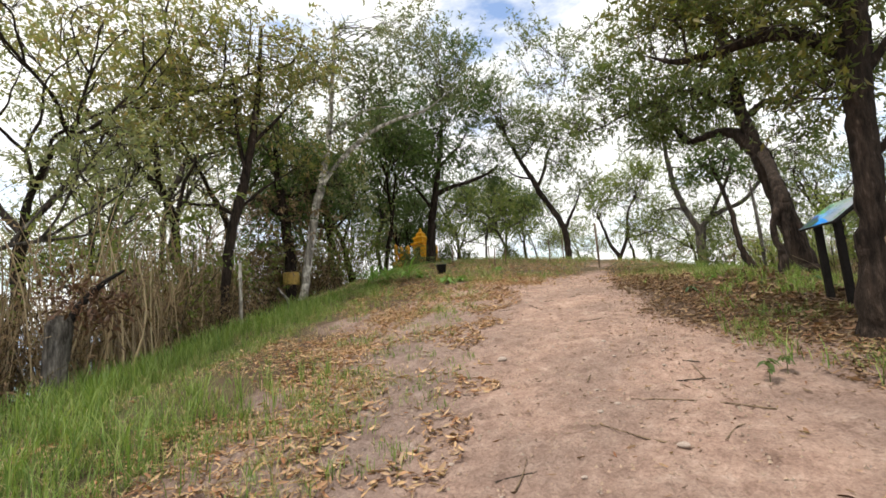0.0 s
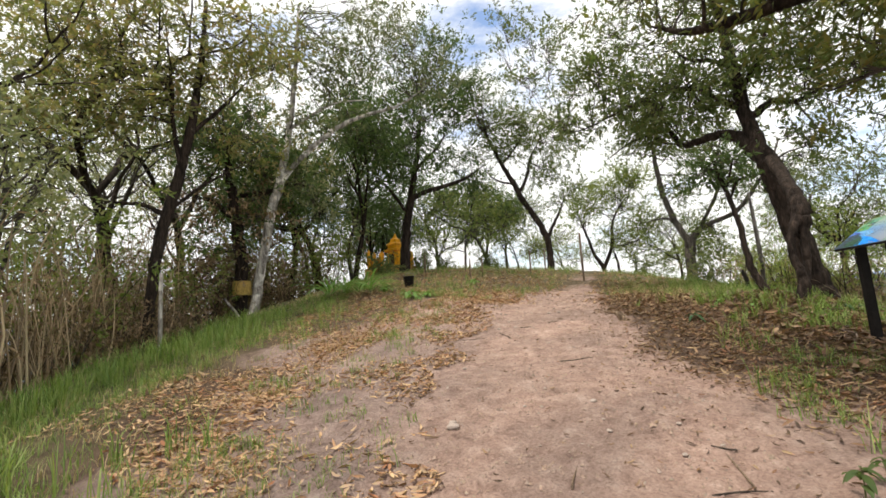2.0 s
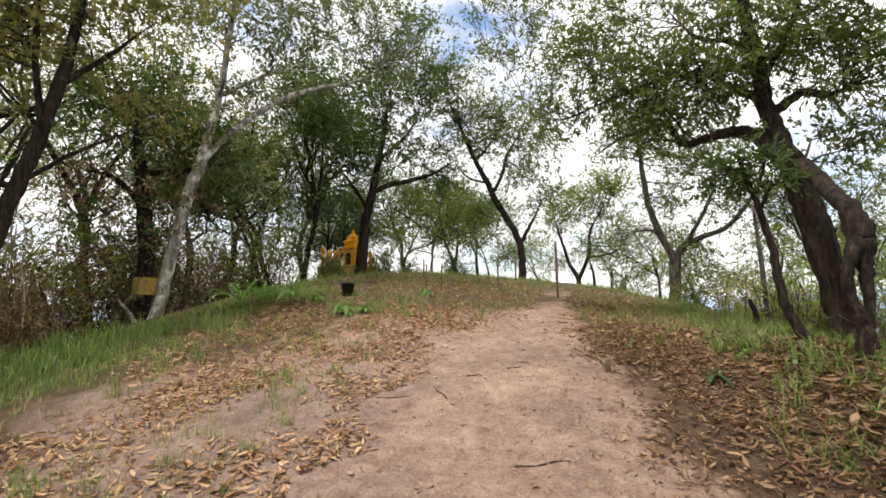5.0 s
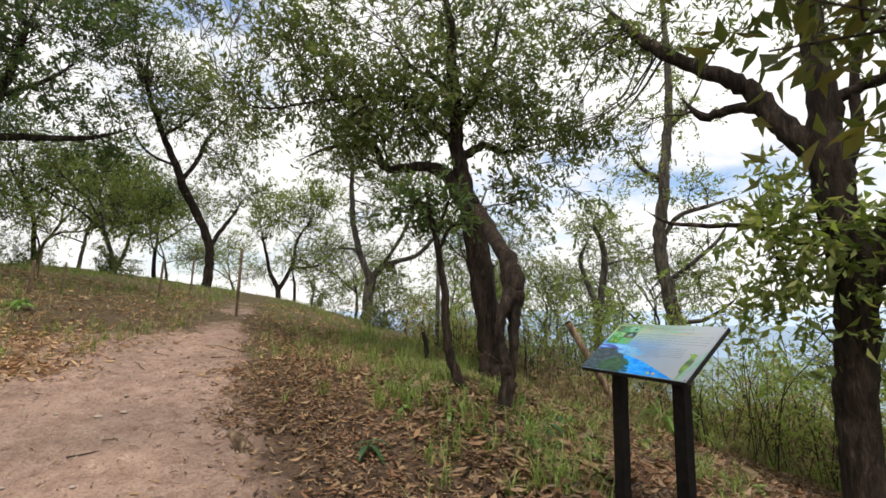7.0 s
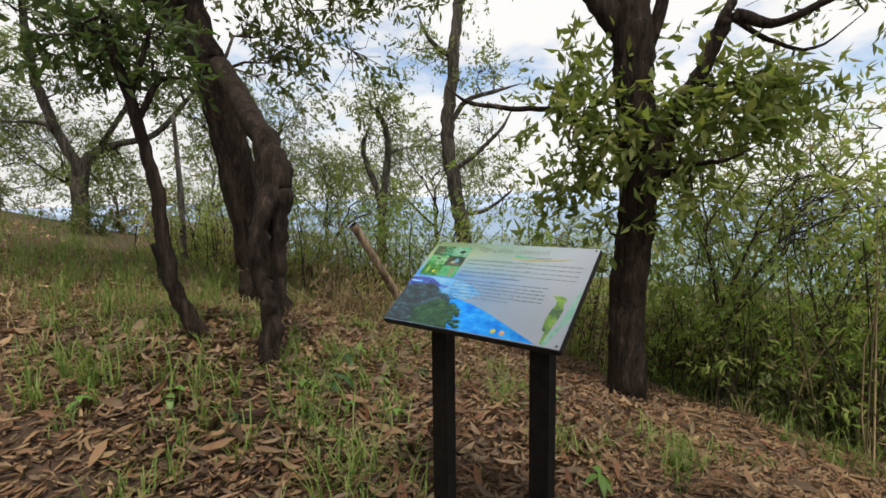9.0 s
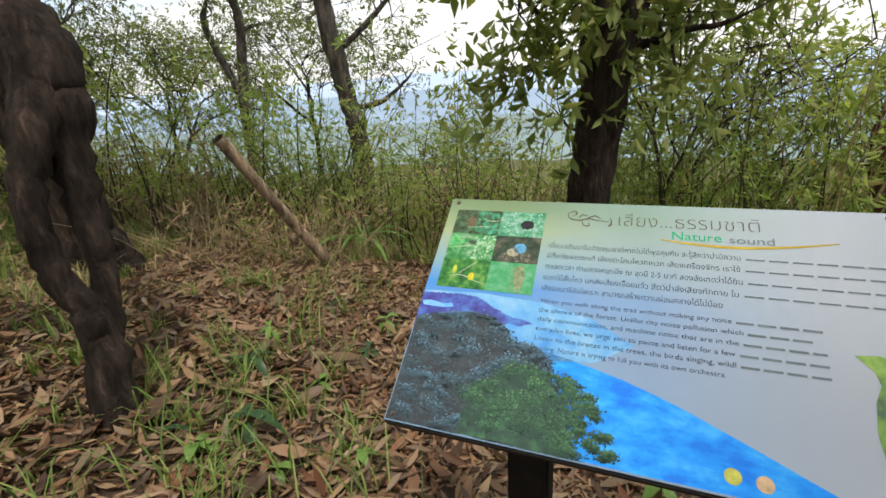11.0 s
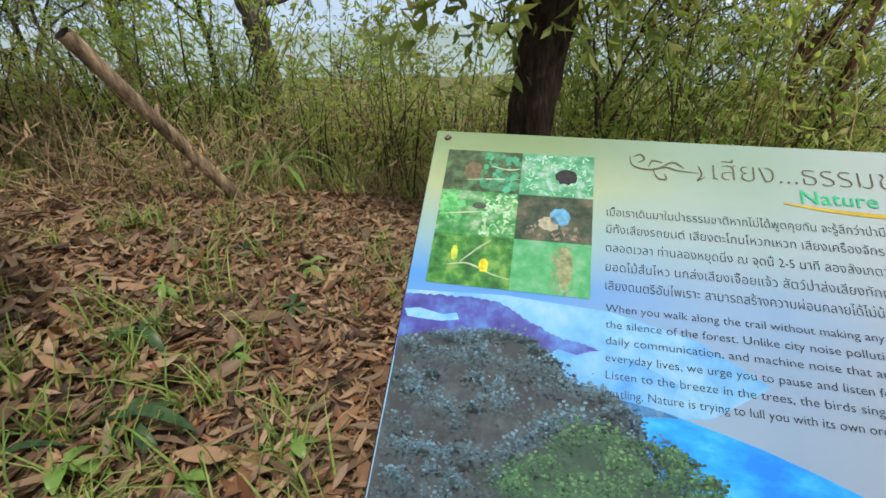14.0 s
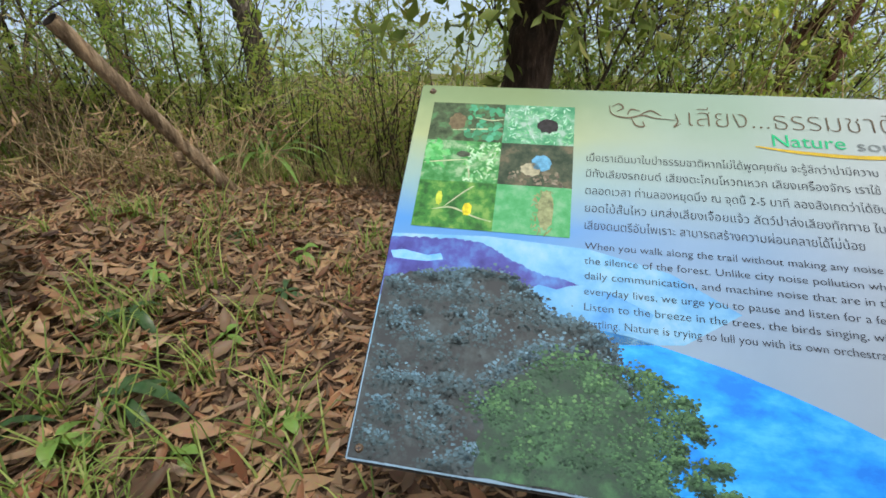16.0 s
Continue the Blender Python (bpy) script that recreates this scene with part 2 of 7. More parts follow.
def leaf_quads(base, along, side, length, width, fold=0.25):
    """Pointed leaves, two triangles each, folded on the midrib: arrays of verts and triangles."""
    n = len(base)
    up = unit(np.cross(along, side))
    mid = base + along * (length * 0.45)[:, None]
    w = (width * 0.5)[:, None]
    rise = up * (width * fold)[:, None]
    verts = np.stack([base, mid + side * w + rise, base + along * length[:, None] - up * (length * 0.08)[:, None], mid - side * w + rise], 1).reshape(-1, 3)
    k = np.arange(n)[:, None] * 4
    tris = np.concatenate([k + [0, 1, 2], k + [0, 2, 3]], 1).reshape(-1, 3)
    return verts, tris

# ---- the hilltop ----
def sp(v, k):
    return np.logaddexp(0, v / k) * k


def hill(x, y):
    """Height of the trodden hilltop: it climbs along y and falls away on both sides."""
    x, y = np.asarray(x, float), np.asarray(y, float)
    z = (-0.044 + 0.1326 * y - 0.0493 * sp(y - 3, 1.5) - 0.1127 * sp(y - 16, 3) - 0.2517 * sp(x - 0.6, 0.8) + 0.0342 * sp(x - 4, 2) + 0.0975 * sp(-6.5 - x, 1.5)
         - 0.3218 * sp(-9.5 - x, 1.5) + 0.0154 * x + 0.6578 * np.exp(-((x + 8) ** 2 + (y - 8) ** 2) / 40) - 0.1142 * sp(-4 - y, 1)
         + 0.2098 * np.exp(-((x - 0.2) ** 2 + (y - 1.9) ** 2) / 1.6) - 0.2513 * np.exp(-((x + 2.4) ** 2 + (y - 6.8) ** 2) / 6)
         + 1.4682 * np.exp(-((x + 9) ** 2 + (y - 20) ** 2) / 90))
    far = np.hypot(x + 3, y - 6)
    drop = sp(far - 27, 3) * 0.34
    z = z - drop - 0.5 * sp(x - 7.8, 0.7) * np.clip((8 - y) / 4, 0, 1) * np.clip((14 - x) / 3, 0.35, 1)
    return np.maximum(z, -140 + 0 * x)


def height(x, y):
    return float(hill(x, y))


def path_centre(y):
    return np.interp(y, [-12, -4, 0, 2, 5, 8, 12], [-3.5, -3.45, -3.55, -3.2, -2.55, -1.95, -1.2])


def path_half(y):
    return np.interp(y, [-12, -4, 0, 2, 5, 8, 12], [1.35, 1.3, 1.25, 0.95, 0.6, 0.38, 0.3])


def bumps(x, y):
    return 0.02 * np.sin(2.1 * x + 1.3 * y) * np.sin(1.7 * y - 0.6 * x) + 0.012 * np.sin(5.1 * x - 2.2 * y) * np.sin(4.3 * y + 1.1 * x)


def ground_mesh():
    near_x = np.concatenate([np.arange(-16, -6.5, 0.16), np.arange(-6.5, 0.5, 0.055), np.arange(0.5, 9, 0.14)])
    near_y = np.concatenate([np.arange(-11, -7.2, 0.16), np.arange(-7.2, 5, 0.06), np.arange(5, 14, 0.14)])
    out = np.cumsum(0.2 * 1.13 ** np.arange(64))
    xs = np.concatenate([near_x[0] - out[::-1], near_x, near_x[-1] + out])
    ys = np.concatenate([near_y[0] - out[::-1], near_y, near_y[-1] + out])
    gx, gy = np.meshgrid(xs, ys)
    gz = hill(gx, gy) + bumps(gx, gy) * (np.hypot(gx, gy) < 30)
    rng = np.random.default_rng(3)
    gz = gz + rng.normal(0, 0.009, gz.shape) * (np.hypot(gx + 3, gy - 2) < 16)
    verts = np.stack([gx, gy, gz], -1).reshape(-1, 3)
    i, j = np.meshgrid(np.arange(len(ys) - 1), np.arange(len(xs) - 1), indexing="ij")
    a = i * len(xs) + j
    quads = np.stack([a, a + 1, a + len(xs) + 1, a + len(xs)], -1).reshape(-1, 4)
    me = quick_mesh("ground", verts, quads, EARTH, True)
    side = (gx - path_centre(gy)) / path_half(gy)
    side = np.where(side < 0, -side / np.interp(gy, [-6, -2, 0, 4, 7], [0.95, 1.2, 2.4, 3.0, 2.2]), side)
    side = np.where(side > 0, side / (1 + 0.55 * np.clip((-0.6 - gy) / 1.6, 0, 1)), side)
    bare = np.clip(1.35 - side * 0.75, 0, 1)
    bare = np.where(gy > 11, 0, bare) * np.clip(1.1 - (gy - 1.5) / 9, 0.35, 1)
    green = np.clip((-5.8 - 1.2 * np.clip((gy + 4) / 2, 0, 1) - gx) / 2.0, 0, 1) * np.clip((9 - gy) / 5, 0, 1) + np.clip((gx - 3.2) / 2.5, 0, 1) + 0.45 * np.clip((gy - 5) / 5, 0, 1)
    grey = np.clip((path_centre(gy) - 0.35 * path_half(gy) - gx) / 0.5, 0, 1) * np.clip((2.5 - gy) / 2.5, 0, 1)
    for key, data in (("bare", bare), ("green", np.clip(green, 0, 1)), ("grey", grey)):
        at = me.attributes.new(key, "FLOAT", "POINT")
        at.data.foreach_set("value", data.astype(np.float32).ravel())
    return me


def earth_material():
    mat, n, l, bsdf = nodes_of("earth", 0.95)
    a_bare, a_green = n.new("ShaderNodeAttribute"), n.new("ShaderNodeAttribute")
    a_bare.attribute_name, a_green.attribute_name = "bare", "green"
    big, mid, fine = noise_node(n, l, 0.9, 6), noise_node(n, l, 6, 12, 0.75), noise_node(n, l, 45, 10, 0.75)
    path = ramp_node(n, l, mid.outputs["Fac"], [(0.28, (0.18, 0.115, 0.09)), (0.43, (0.335, 0.222, 0.176)), (0.57, (0.435, 0.304, 0.243)), (0.75, (0.58, 0.45, 0.375))])
    grey = ramp_node(n, l, big.outputs["Fac"], [(0.38, (1, 1, 1)), (0.62, (0.68, 0.7, 0.72))])
    path1 = mix_node(n, l, 1.0, path.outputs["Color"], grey.outputs["Color"], "MULTIPLY")
    a_grey = n.new("ShaderNodeAttribute")
    a_grey.attribute_name = "grey"
    path2 = mix_node(n, l, a_grey.outputs["Fac"], path1.outputs["Color"], mix_node(n, l, 1.0, path1.outputs["Color"], (0.78, 0.82, 0.86), "MULTIPLY").outputs["Color"])
    humus = ramp_node(n, l, mid.outputs["Fac"], [(0.3, (0.05, 0.032, 0.023)), (0.6, (0.12, 0.08, 0.056)), (0.8, (0.19, 0.135, 0.09))])
    moss = ramp_node(n, l, mid.outputs["Fac"], [(0.3, (0.05, 0.055, 0.022)), (0.7, (0.12, 0.125, 0.05))])
    low = mix_node(n, l, a_green.outputs["Fac"], humus.outputs["Color"], moss.outputs["Color"])
    add = n.new("ShaderNodeMath")
    add.operation = "ADD"
    l.new(a_bare.outputs["Fac"], add.inputs[0])
    l.new(big.outputs["Fac"], add.inputs[1])
    edge = ramp_node(n, l, add.outputs[0], [(0.85, (0, 0, 0)), (1.15, (1, 1, 1))])
    both = mix_node(n, l, edge.outputs["Color"], low.outputs["Color"], path2.outputs["Color"])
    speck = ramp_node(n, l, fine.outputs["Fac"], [(0.36, (0.68, 0.66, 0.65)), (0.5, (1.0, 1.0, 1.0)), (0.64, (1.22, 1.22, 1.22))])
    grit = mix_node(n, l, 1.0, both.outputs["Color"], speck.outputs["Color"], "MULTIPLY")
    l.new(grit.outputs["Color"], bsdf.inputs["Base Color"])
    sum_h = mix_node(n, l, 0.5, fine.outputs["Fac"], mid.outputs["Fac"])
    bump_node(n, l, sum_h.outputs["Color"], bsdf, 0.8, 0.07)
    return mat


EARTH = earth_material()
ground = tagged(new("ground", ground_mesh()), "pinkish-brown trodden earth hilltop with leaf litter and grass", "ground", kind="structure")


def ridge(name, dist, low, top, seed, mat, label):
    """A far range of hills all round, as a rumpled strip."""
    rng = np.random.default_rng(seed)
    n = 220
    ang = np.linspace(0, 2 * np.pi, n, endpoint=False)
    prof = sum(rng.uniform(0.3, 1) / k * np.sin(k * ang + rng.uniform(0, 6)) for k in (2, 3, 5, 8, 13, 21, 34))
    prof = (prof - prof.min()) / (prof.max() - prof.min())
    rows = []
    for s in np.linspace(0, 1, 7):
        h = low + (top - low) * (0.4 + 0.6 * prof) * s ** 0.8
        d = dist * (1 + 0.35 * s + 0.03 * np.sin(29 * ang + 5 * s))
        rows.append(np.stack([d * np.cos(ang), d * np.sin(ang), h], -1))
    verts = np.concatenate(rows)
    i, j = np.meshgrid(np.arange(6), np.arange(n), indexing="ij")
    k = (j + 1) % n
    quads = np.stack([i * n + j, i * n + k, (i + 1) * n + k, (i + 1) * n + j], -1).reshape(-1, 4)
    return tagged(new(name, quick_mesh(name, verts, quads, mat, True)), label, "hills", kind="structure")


# haze of distance is put into these base colours, paler and bluer farther off
ridge("backdrop", 900, -142, -40, 5, plain("hazed_hill_near", (0.18, 0.24, 0.26), 1.0, 0, 0.16, 0.006, 0), "wooded hills beyond the valley, haze painted in blue-green")
ridge("backdrop", 1700, -142, 35, 7, plain("hazed_hill_middle", (0.23, 0.31, 0.42), 1.0, 0, 0.08, 0.003, 0), "wooded hills in the middle distance, haze painted in blue")
ridge("backdrop", 2900, -142, 150, 9, plain("hazed_hill_far", (0.36, 0.45, 0.6), 1.0, 0, 0.05, 0.002, 0), "distant mountain range under cloud, haze painted in pale blue")

# ---- trees ----
SKELETON = {}


def tree(name, at, label, group="trees on the hilltop"):
    x, y = at
    ob = empty(name, x, y, height(x, y), label, "tree", group)
    SKELETON[ob.name] = []
    return ob


def limb(owner, name, mat, pts):
    """A trunk or limb through points of x, y, z, radius."""
    rng = np.random.default_rng(len(SKELETON[owner.name]) * 7 + len(SKELETON) * 101)
    line = smooth_line(pts, 5)
    if name == "limb":
        line[-6:, 3] *= np.linspace(1, 0.3, len(line[-6:]))
    thick = line[:, 3].max()
    line[1:-1, :3] += rng.normal(0, 0.12, (len(line) - 2, 3)) * np.minimum(line[1:-1, 3:4], 0.12)
    SKELETON[owner.name].append(line)
    v, q = tube(line, 12 if thick > 0.07 else 7, 0.09, rng)
    me = quick_mesh(name, v - np.array(owner.location), q, mat, True)
    return child(name, me, owner)


def twig_lines(rng, start, end, radius):
    n = 5
    s = np.linspace(0, 1, n)[:, None]
    bend = rng.normal(0, 0.13, 3) * np.linalg.norm(end - start)
    line = start * (1 - s) + end * s + np.sin(np.pi * s) * bend + rng.normal(0, 0.03, (n, 3)) * np.linalg.norm(end - start) * (s > 0)
    return np.hstack([line, radius * (1 - 0.75 * s)])


def sprays(rng, ends, dirs, leaves, size, slim=0.34, droop=0.35):
    """Leaves along short twigs that start at ends: verts and triangles."""
    n = len(ends)
    reach = size * rng.uniform(1.6, 3.6, n)
    base = np.repeat(ends, leaves, 0)
    d = np.repeat(dirs, leaves, 0)
    s = rng.uniform(0, 1, (n * leaves, 1))
    base = base + d * s * np.repeat(reach, leaves)[:, None] + rng.normal(0, 0.22, base.shape) * size
    base[:, 2] -= (s[:, 0] ** 2) * size * droop
    along = unit(d * 0.7 + rng.normal(0, 0.75, d.shape) - np.array([0, 0, droop]))
    side = unit(np.cross(along, rng.normal(0, 1, d.shape) + np.array([0, 0, 1.2])))
    length = size * rng.uniform(0.6, 1.25, len(base))
    return leaf_quads(base, along, side, length, length * slim * rng.uniform(0.75, 1.3, len(base)))


def crown(owner, mat, size, clumps, deep=0.7, slim=0.36):
    """Leafy clumps of x, y, z, half width, half height and number of leaves, tied to the limbs by twigs."""
    rng = np.random.default_rng(len(SKELETON) * 31 + len(owner.children))
    bones = np.concatenate([ln[len(ln) // 4:] for ln in SKELETON[owner.name]])
    origin = np.array(owner.location)
    leaves, twigs = [], []
    for x, y, z, w, h, count in clumps:
        c = np.array([x, y, z])
        boughs = max(3, int(count / 130))
        tips = c + unit(rng.normal(0, 1, (boughs, 3))) * rng.uniform(0.35, 0.95, (boughs, 1)) * np.array([w, w * deep + 0.15, h])
        for tip in tips:
            gap = np.linalg.norm(bones[:, :3] - tip, axis=1)
            near = bones[np.argsort(gap)[rng.integers(0, 4)]]
            ln = twig_lines(rng, near[:3], tip, min(0.022, max(0.008, near[3] * 0.6)))
            twigs.append(tube(ln, 4))
            per = 9
            n = max(2, int(count / boughs / per))
            spread = np.array([w, w * deep + 0.15, h]) * 0.42
            ends = tip + rng.normal(0, 1, (n, 3)) * spread * rng.uniform(0.3, 1.1, (n, 1))
            dirs = unit(ends - (near[:3] * 0.5 + tip * 0.5) + rng.normal(0, 0.2, (n, 3)))
            leaves.append(sprays(rng, ends, dirs, per, size, slim))
            for e in ends[:: 2]:
                twigs.append(tube(np.array([[*(ln[3, :3]), 0.007], [*((ln[3, :3] + e) / 2 + rng.normal(0, 0.05, 3)), 0.005], [*e, 0.003]]), 3))
    v, t = joined(leaves)
    child("crown", quick_mesh("crown", v - origin, t, mat), owner)["kind"] = "stuff"
    v, q = joined(twigs)
    child("twigwork", quick_mesh("twigwork", v - origin, q, TWIG, True), owner)["kind"] = "stuff"



# ---- information board on two posts ----
TILT = math.atan2(0.30, 0.405)
BOARD_W, BOARD_D = 0.80, 0.504
FACE = Matrix(((0, math.cos(TILT), -math.sin(TILT), 0), (-1, 0, 0, 0), (0, math.sin(TILT), math.cos(TILT), 0.85), (0, 0, 0, 1)))
board = empty("information_board", 0.1, -0.4, height(0.1, -0.4), "sloping printed nature information board on two dark square posts", "sign")
TO_BOARD = Matrix.Translation(-board.location)
POST = plain("post_paint", (0.009, 0.007, 0.006), 0.85, 0, 0.5, 20, 0.6)
EDGE = plain("board_edge", (0.02, 0.018, 0.017), 0.6, 0, 0.4, 30, 0.3)
for px, py in ((0.11, -0.24), (0.095, -0.70)):
    g = height(px, py) - 0.2
    top = 0.85 + (px - 0.02) * math.tan(TILT) - 0.04
    bm = box_bm(0.075, 0.075, top - g, px, py, (top + g) / 2, 0.006)
    for v in bm.verts:
        if v.co.z > top - 0.1:
            v.co.z += (v.co.x - px) * math.tan(TILT)
    ob = part("post", bm, POST, board, "dark brown painted square post")
    ob.matrix_basis = TO_BOARD
bm = box_bm(BOARD_W + 0.006, BOARD_D + 0.006, 0.028, BOARD_W / 2, BOARD_D / 2, -0.0165, 0.003)
ob = part("backing", bm, EDGE, board, "dark weathered plywood backing")
ob.matrix_basis = TO_BOARD @ FACE
bm = box_bm(0.05, BOARD_D * 0.8, 0.035, 0.24, BOARD_D / 2, -0.048, 0.003)
ob = part("batten", bm, POST, board)
ob.matrix_basis = TO_BOARD @ FACE
bm = box_bm(0.05, BOARD_D * 0.8, 0.035, 0.70, BOARD_D / 2, -0.048, 0.003)
ob = part("batten", bm, POST, board)
ob.matrix_basis = TO_BOARD @ FACE


def print_material():
    """The printed ground: olive at the head, pale yellow, pale blue, and grey-white towards the reader's right."""
    mat, n, l, bsdf = nodes_of("board_print", 0.62)
    bsdf.inputs["Specular IOR Level"].default_value = 0.25
    tc, sep = n.new("ShaderNodeTexCoord"), n.new("ShaderNodeSeparateXYZ")
    l.new(tc.outputs["Object"], sep.inputs[0])
    soft = noise_node(n, l, 9, 4)
    wob = n.new("ShaderNodeMath")
    wob.operation = "MULTIPLY_ADD"
    wob.inputs[1].default_value = 0.06
    l.new(soft.outputs["Fac"], wob.inputs[0])
    l.new(sep.outputs["Y"], wob.inputs[2])
    down = ramp_node(n, l, wob.outputs[0], [(0.18, (0.3, 0.48, 0.66)), (0.27, (0.16, 0.4, 0.78)), (0.315, (0.1, 0.36, 0.85)), (0.37, (0.32, 0.54, 0.58)), (0.45, (0.48, 0.57, 0.3)), (0.51, (0.28, 0.4, 0.2)), (0.56, (0.22, 0.32, 0.15))])
    right = ramp_node(n, l, sep.outputs["X"], [(0.16, (0, 0, 0)), (0.34, (0.75, 0.75, 0.75)), (0.6, (1, 1, 1))])
    pale = ramp_node(n, l, wob.outputs[0], [(0.2, (0.34, 0.48, 0.66)), (0.3, (0.33, 0.5, 0.7)), (0.4, (0.41, 0.55, 0.58)), (0.5, (0.36, 0.52, 0.44))])
    m = mix_node(n, l, right.outputs["Color"], down.outputs["Color"], pale.outputs["Color"])
    far = ramp_node(n, l, sep.outputs["X"], [(0.42, (0, 0, 0)), (0.7, (1, 1, 1))])
    faded = mix_node(n, l, far.outputs["Color"], m.outputs["Color"], (0.63, 0.68, 0.72))
    stock = mix_node(n, l, 1.0, faded.outputs["Color"], (0.64, 0.66, 0.71), "MULTIPLY")
    l.new(stock.outputs["Color"], bsdf.inputs["Base Color"])
    return mat


def mottled(name, cols, scale, rough=0.62, stretch=None):
    mat, n, l, bsdf = nodes_of(name, rough)
    bsdf.inputs["Specular IOR Level"].default_value = 0.25
    tex = noise_node(n, l, scale, 9, 0.65, stretch)
    k = len(cols) - 1
    r = ramp_node(n, l, tex.outputs["Fac"], [(0.38 + 0.25 * i / max(1, k), c) for i, c in enumerate(cols)])
    l.new(r.outputs["Color"], bsdf.inputs["Base Color"])
    return mat


def foliage_print(name, dark, mid, light, size):
    """A printed photograph of tree crowns: rounded clumps lit from above, broken by fine leaves."""
    mat, n, l, bsdf = nodes_of(name, 0.62)
    bsdf.inputs["Specular IOR Level"].default_value = 0.25
    wide, fine = noise_node(n, l, 16, 3, 0.5), noise_node(n, l, 130, 7, 0.8)
    tc, vor, warp = n.new("ShaderNodeTexCoord"), n.new("ShaderNodeTexVoronoi"), n.new("ShaderNodeMixRGB")
    vor.inputs["Scale"].default_value = size
    warp.blend_type, warp.inputs["Fac"].default_value = "ADD", 0.03
    rough_n = noise_node(n, l, 60, 5, 0.7)
    l.new(tc.outputs["Object"], warp.inputs["Color1"])
    l.new(rough_n.outputs["Color"], warp.inputs["Color2"])
    l.new(warp.outputs["Color"], vor.inputs["Vector"])
    clump = ramp_node(n, l, vor.outputs["Distance"], [(0.1, (0.75, 0.75, 0.75)), (0.65, (0.1, 0.1, 0.1))])
    a = mix_node(n, l, 0.55, clump.outputs["Color"], fine.outputs["Fac"])
    b = mix_node(n, l, 0.5, a.outputs["Color"], wide.outputs["Fac"])
    r = ramp_node(n, l, b.outputs["Color"], [(0.4, dark), (0.49, mid), (0.59, light)])
    l.new(r.outputs["Color"], bsdf.inputs["Base Color"])
    return mat


def flat_shape(name, pts, level, mat, label=""):
    """A printed patch: a closed outline in board coordinates, one layer of ink above the panel."""
    bm = bmesh.new()
    z = 0.0016 + 0.00012 * level
    bm.faces.new([bm.verts.new((u, v, z)) for u, v in pts])
    bmesh.ops.triangulate(bm, faces=bm.faces)
    bmesh.ops.recalc_face_normals(bm, faces=bm.faces)
    for f in bm.faces:
        if f.normal.z < 0:
            f.normal_flip()
    ob = part(name, bm, mat, panel, label)
    return ob


def bumpy(pts, size, seed, n=7, closed_from=None):
    """Adds small round lobes along an outline, as of tree crowns in a photograph."""
    r = random.Random(seed)
    out = []
    for (a, b), (c, d) in zip(pts, pts[1:]):
        for i in range(n):
            s = i / n
            out.append((a + (c - a) * s + r.uniform(-1, 1) * size, b + (d - b) * s + abs(math.sin(i * 1.9 + a * 50)) * size + r.uniform(-0.4, 0.4) * size))
    out.append(pts[-1])
    return out


def crown_shape(name, pts, centre, size, seed, level, mat, label="", per=5):
    """A printed tree crown: a fan about a centre with a lobed, ragged outline."""
    r = random.Random(seed)
    out = []
    for (a, b), (c, d) in zip(pts, pts[1:] + pts[:1]):
        for i in range(per):
            s = i / per
            u, v = a + (c - a) * s, b + (d - b) * s
            k = 1 + size * (abs(math.sin(len(out) * 1.7)) * 0.6 + r.uniform(-0.4, 0.5)) / max(0.02, math.hypot(u - centre[0], v - centre[1]))
            u, v = centre[0] + (u - centre[0]) * k, centre[1] + (v - centre[1]) * k
            out.append((min(BOARD_W - 0.002, max(0.002, u)), min(BOARD_D - 0.002, max(0.002, v))))
    z = 0.0016 + 0.00012 * level
    verts = [(*centre, z)] + [(u, v, z) for u, v in out]
    n = len(out)
    faces = []
    for i in range(n):
        a, b = i + 1, (i + 1) % n + 1
        ccw = (out[a - 1][0] - centre[0]) * (out[b - 1][1] - centre[1]) - (out[b - 1][0] - centre[0]) * (out[a - 1][1] - centre[1])
        faces.append((0, a, b) if ccw > 0 else (0, b, a))
    return child(name, mesh_from(name, verts, faces, mat), panel, label)


def lettering(name, text, u, v, size, mat, width=None, level=6, label="", thin=0.0):
    """Words in the built-in font, flat on the panel, fitted to a width."""
    cu = bpy.data.curves.new(name, "FONT")
    cu.body, cu.size, cu.resolution_u = text, size, 3
    cu.offset = -thin
    tmp = bpy.data.objects.new(name, cu)
    scene.collection.objects.link(tmp)
    bpy.context.view_layer.update()
    me = bpy.data.meshes.new_from_object(tmp.evaluated_get(bpy.context.evaluated_depsgraph_get()))
    bpy.data.objects.remove(tmp)
    wide = max((p.co.x for p in me.vertices), default=1) or 1
    k = width / wide if width else 1
    z = 0.0016 + 0.00012 * level
    for p in me.vertices:
        p.co = (u + p.co.x * k, v + p.co.y, z)
    me.materials.clear()
    me.materials.append(mat)
    return child(name, me, panel, label)


PAPER = print_material()
bm = box_bm(BOARD_W, BOARD_D, 0.003, BOARD_W / 2, BOARD_D / 2, 0.0, 0.0008)
panel = part("panel", bm, PAPER, board, "glossy printed panel fading from olive and yellow to blue and grey-white")
panel.matrix_basis = TO_BOARD @ FACE
INK = plain("ink_dark", (0.03, 0.035, 0.05), 0.6, 0, 0.1, 30, 0)
INK_BROWN = plain("ink_brown", (0.10, 0.075, 0.05), 0.6, 0, 0.2, 30, 0)
INK_GREEN = plain("ink_green", (0.02, 0.42, 0.2), 0.6, 0, 0.15, 30, 0)
INK_GOLD = plain("ink_gold", (0.45, 0.33, 0.03), 0.6, 0, 0.2, 30, 0)
INK_GREY = plain("ink_grey", (0.16, 0.2, 0.22), 0.6, 0, 0.2, 30, 0)
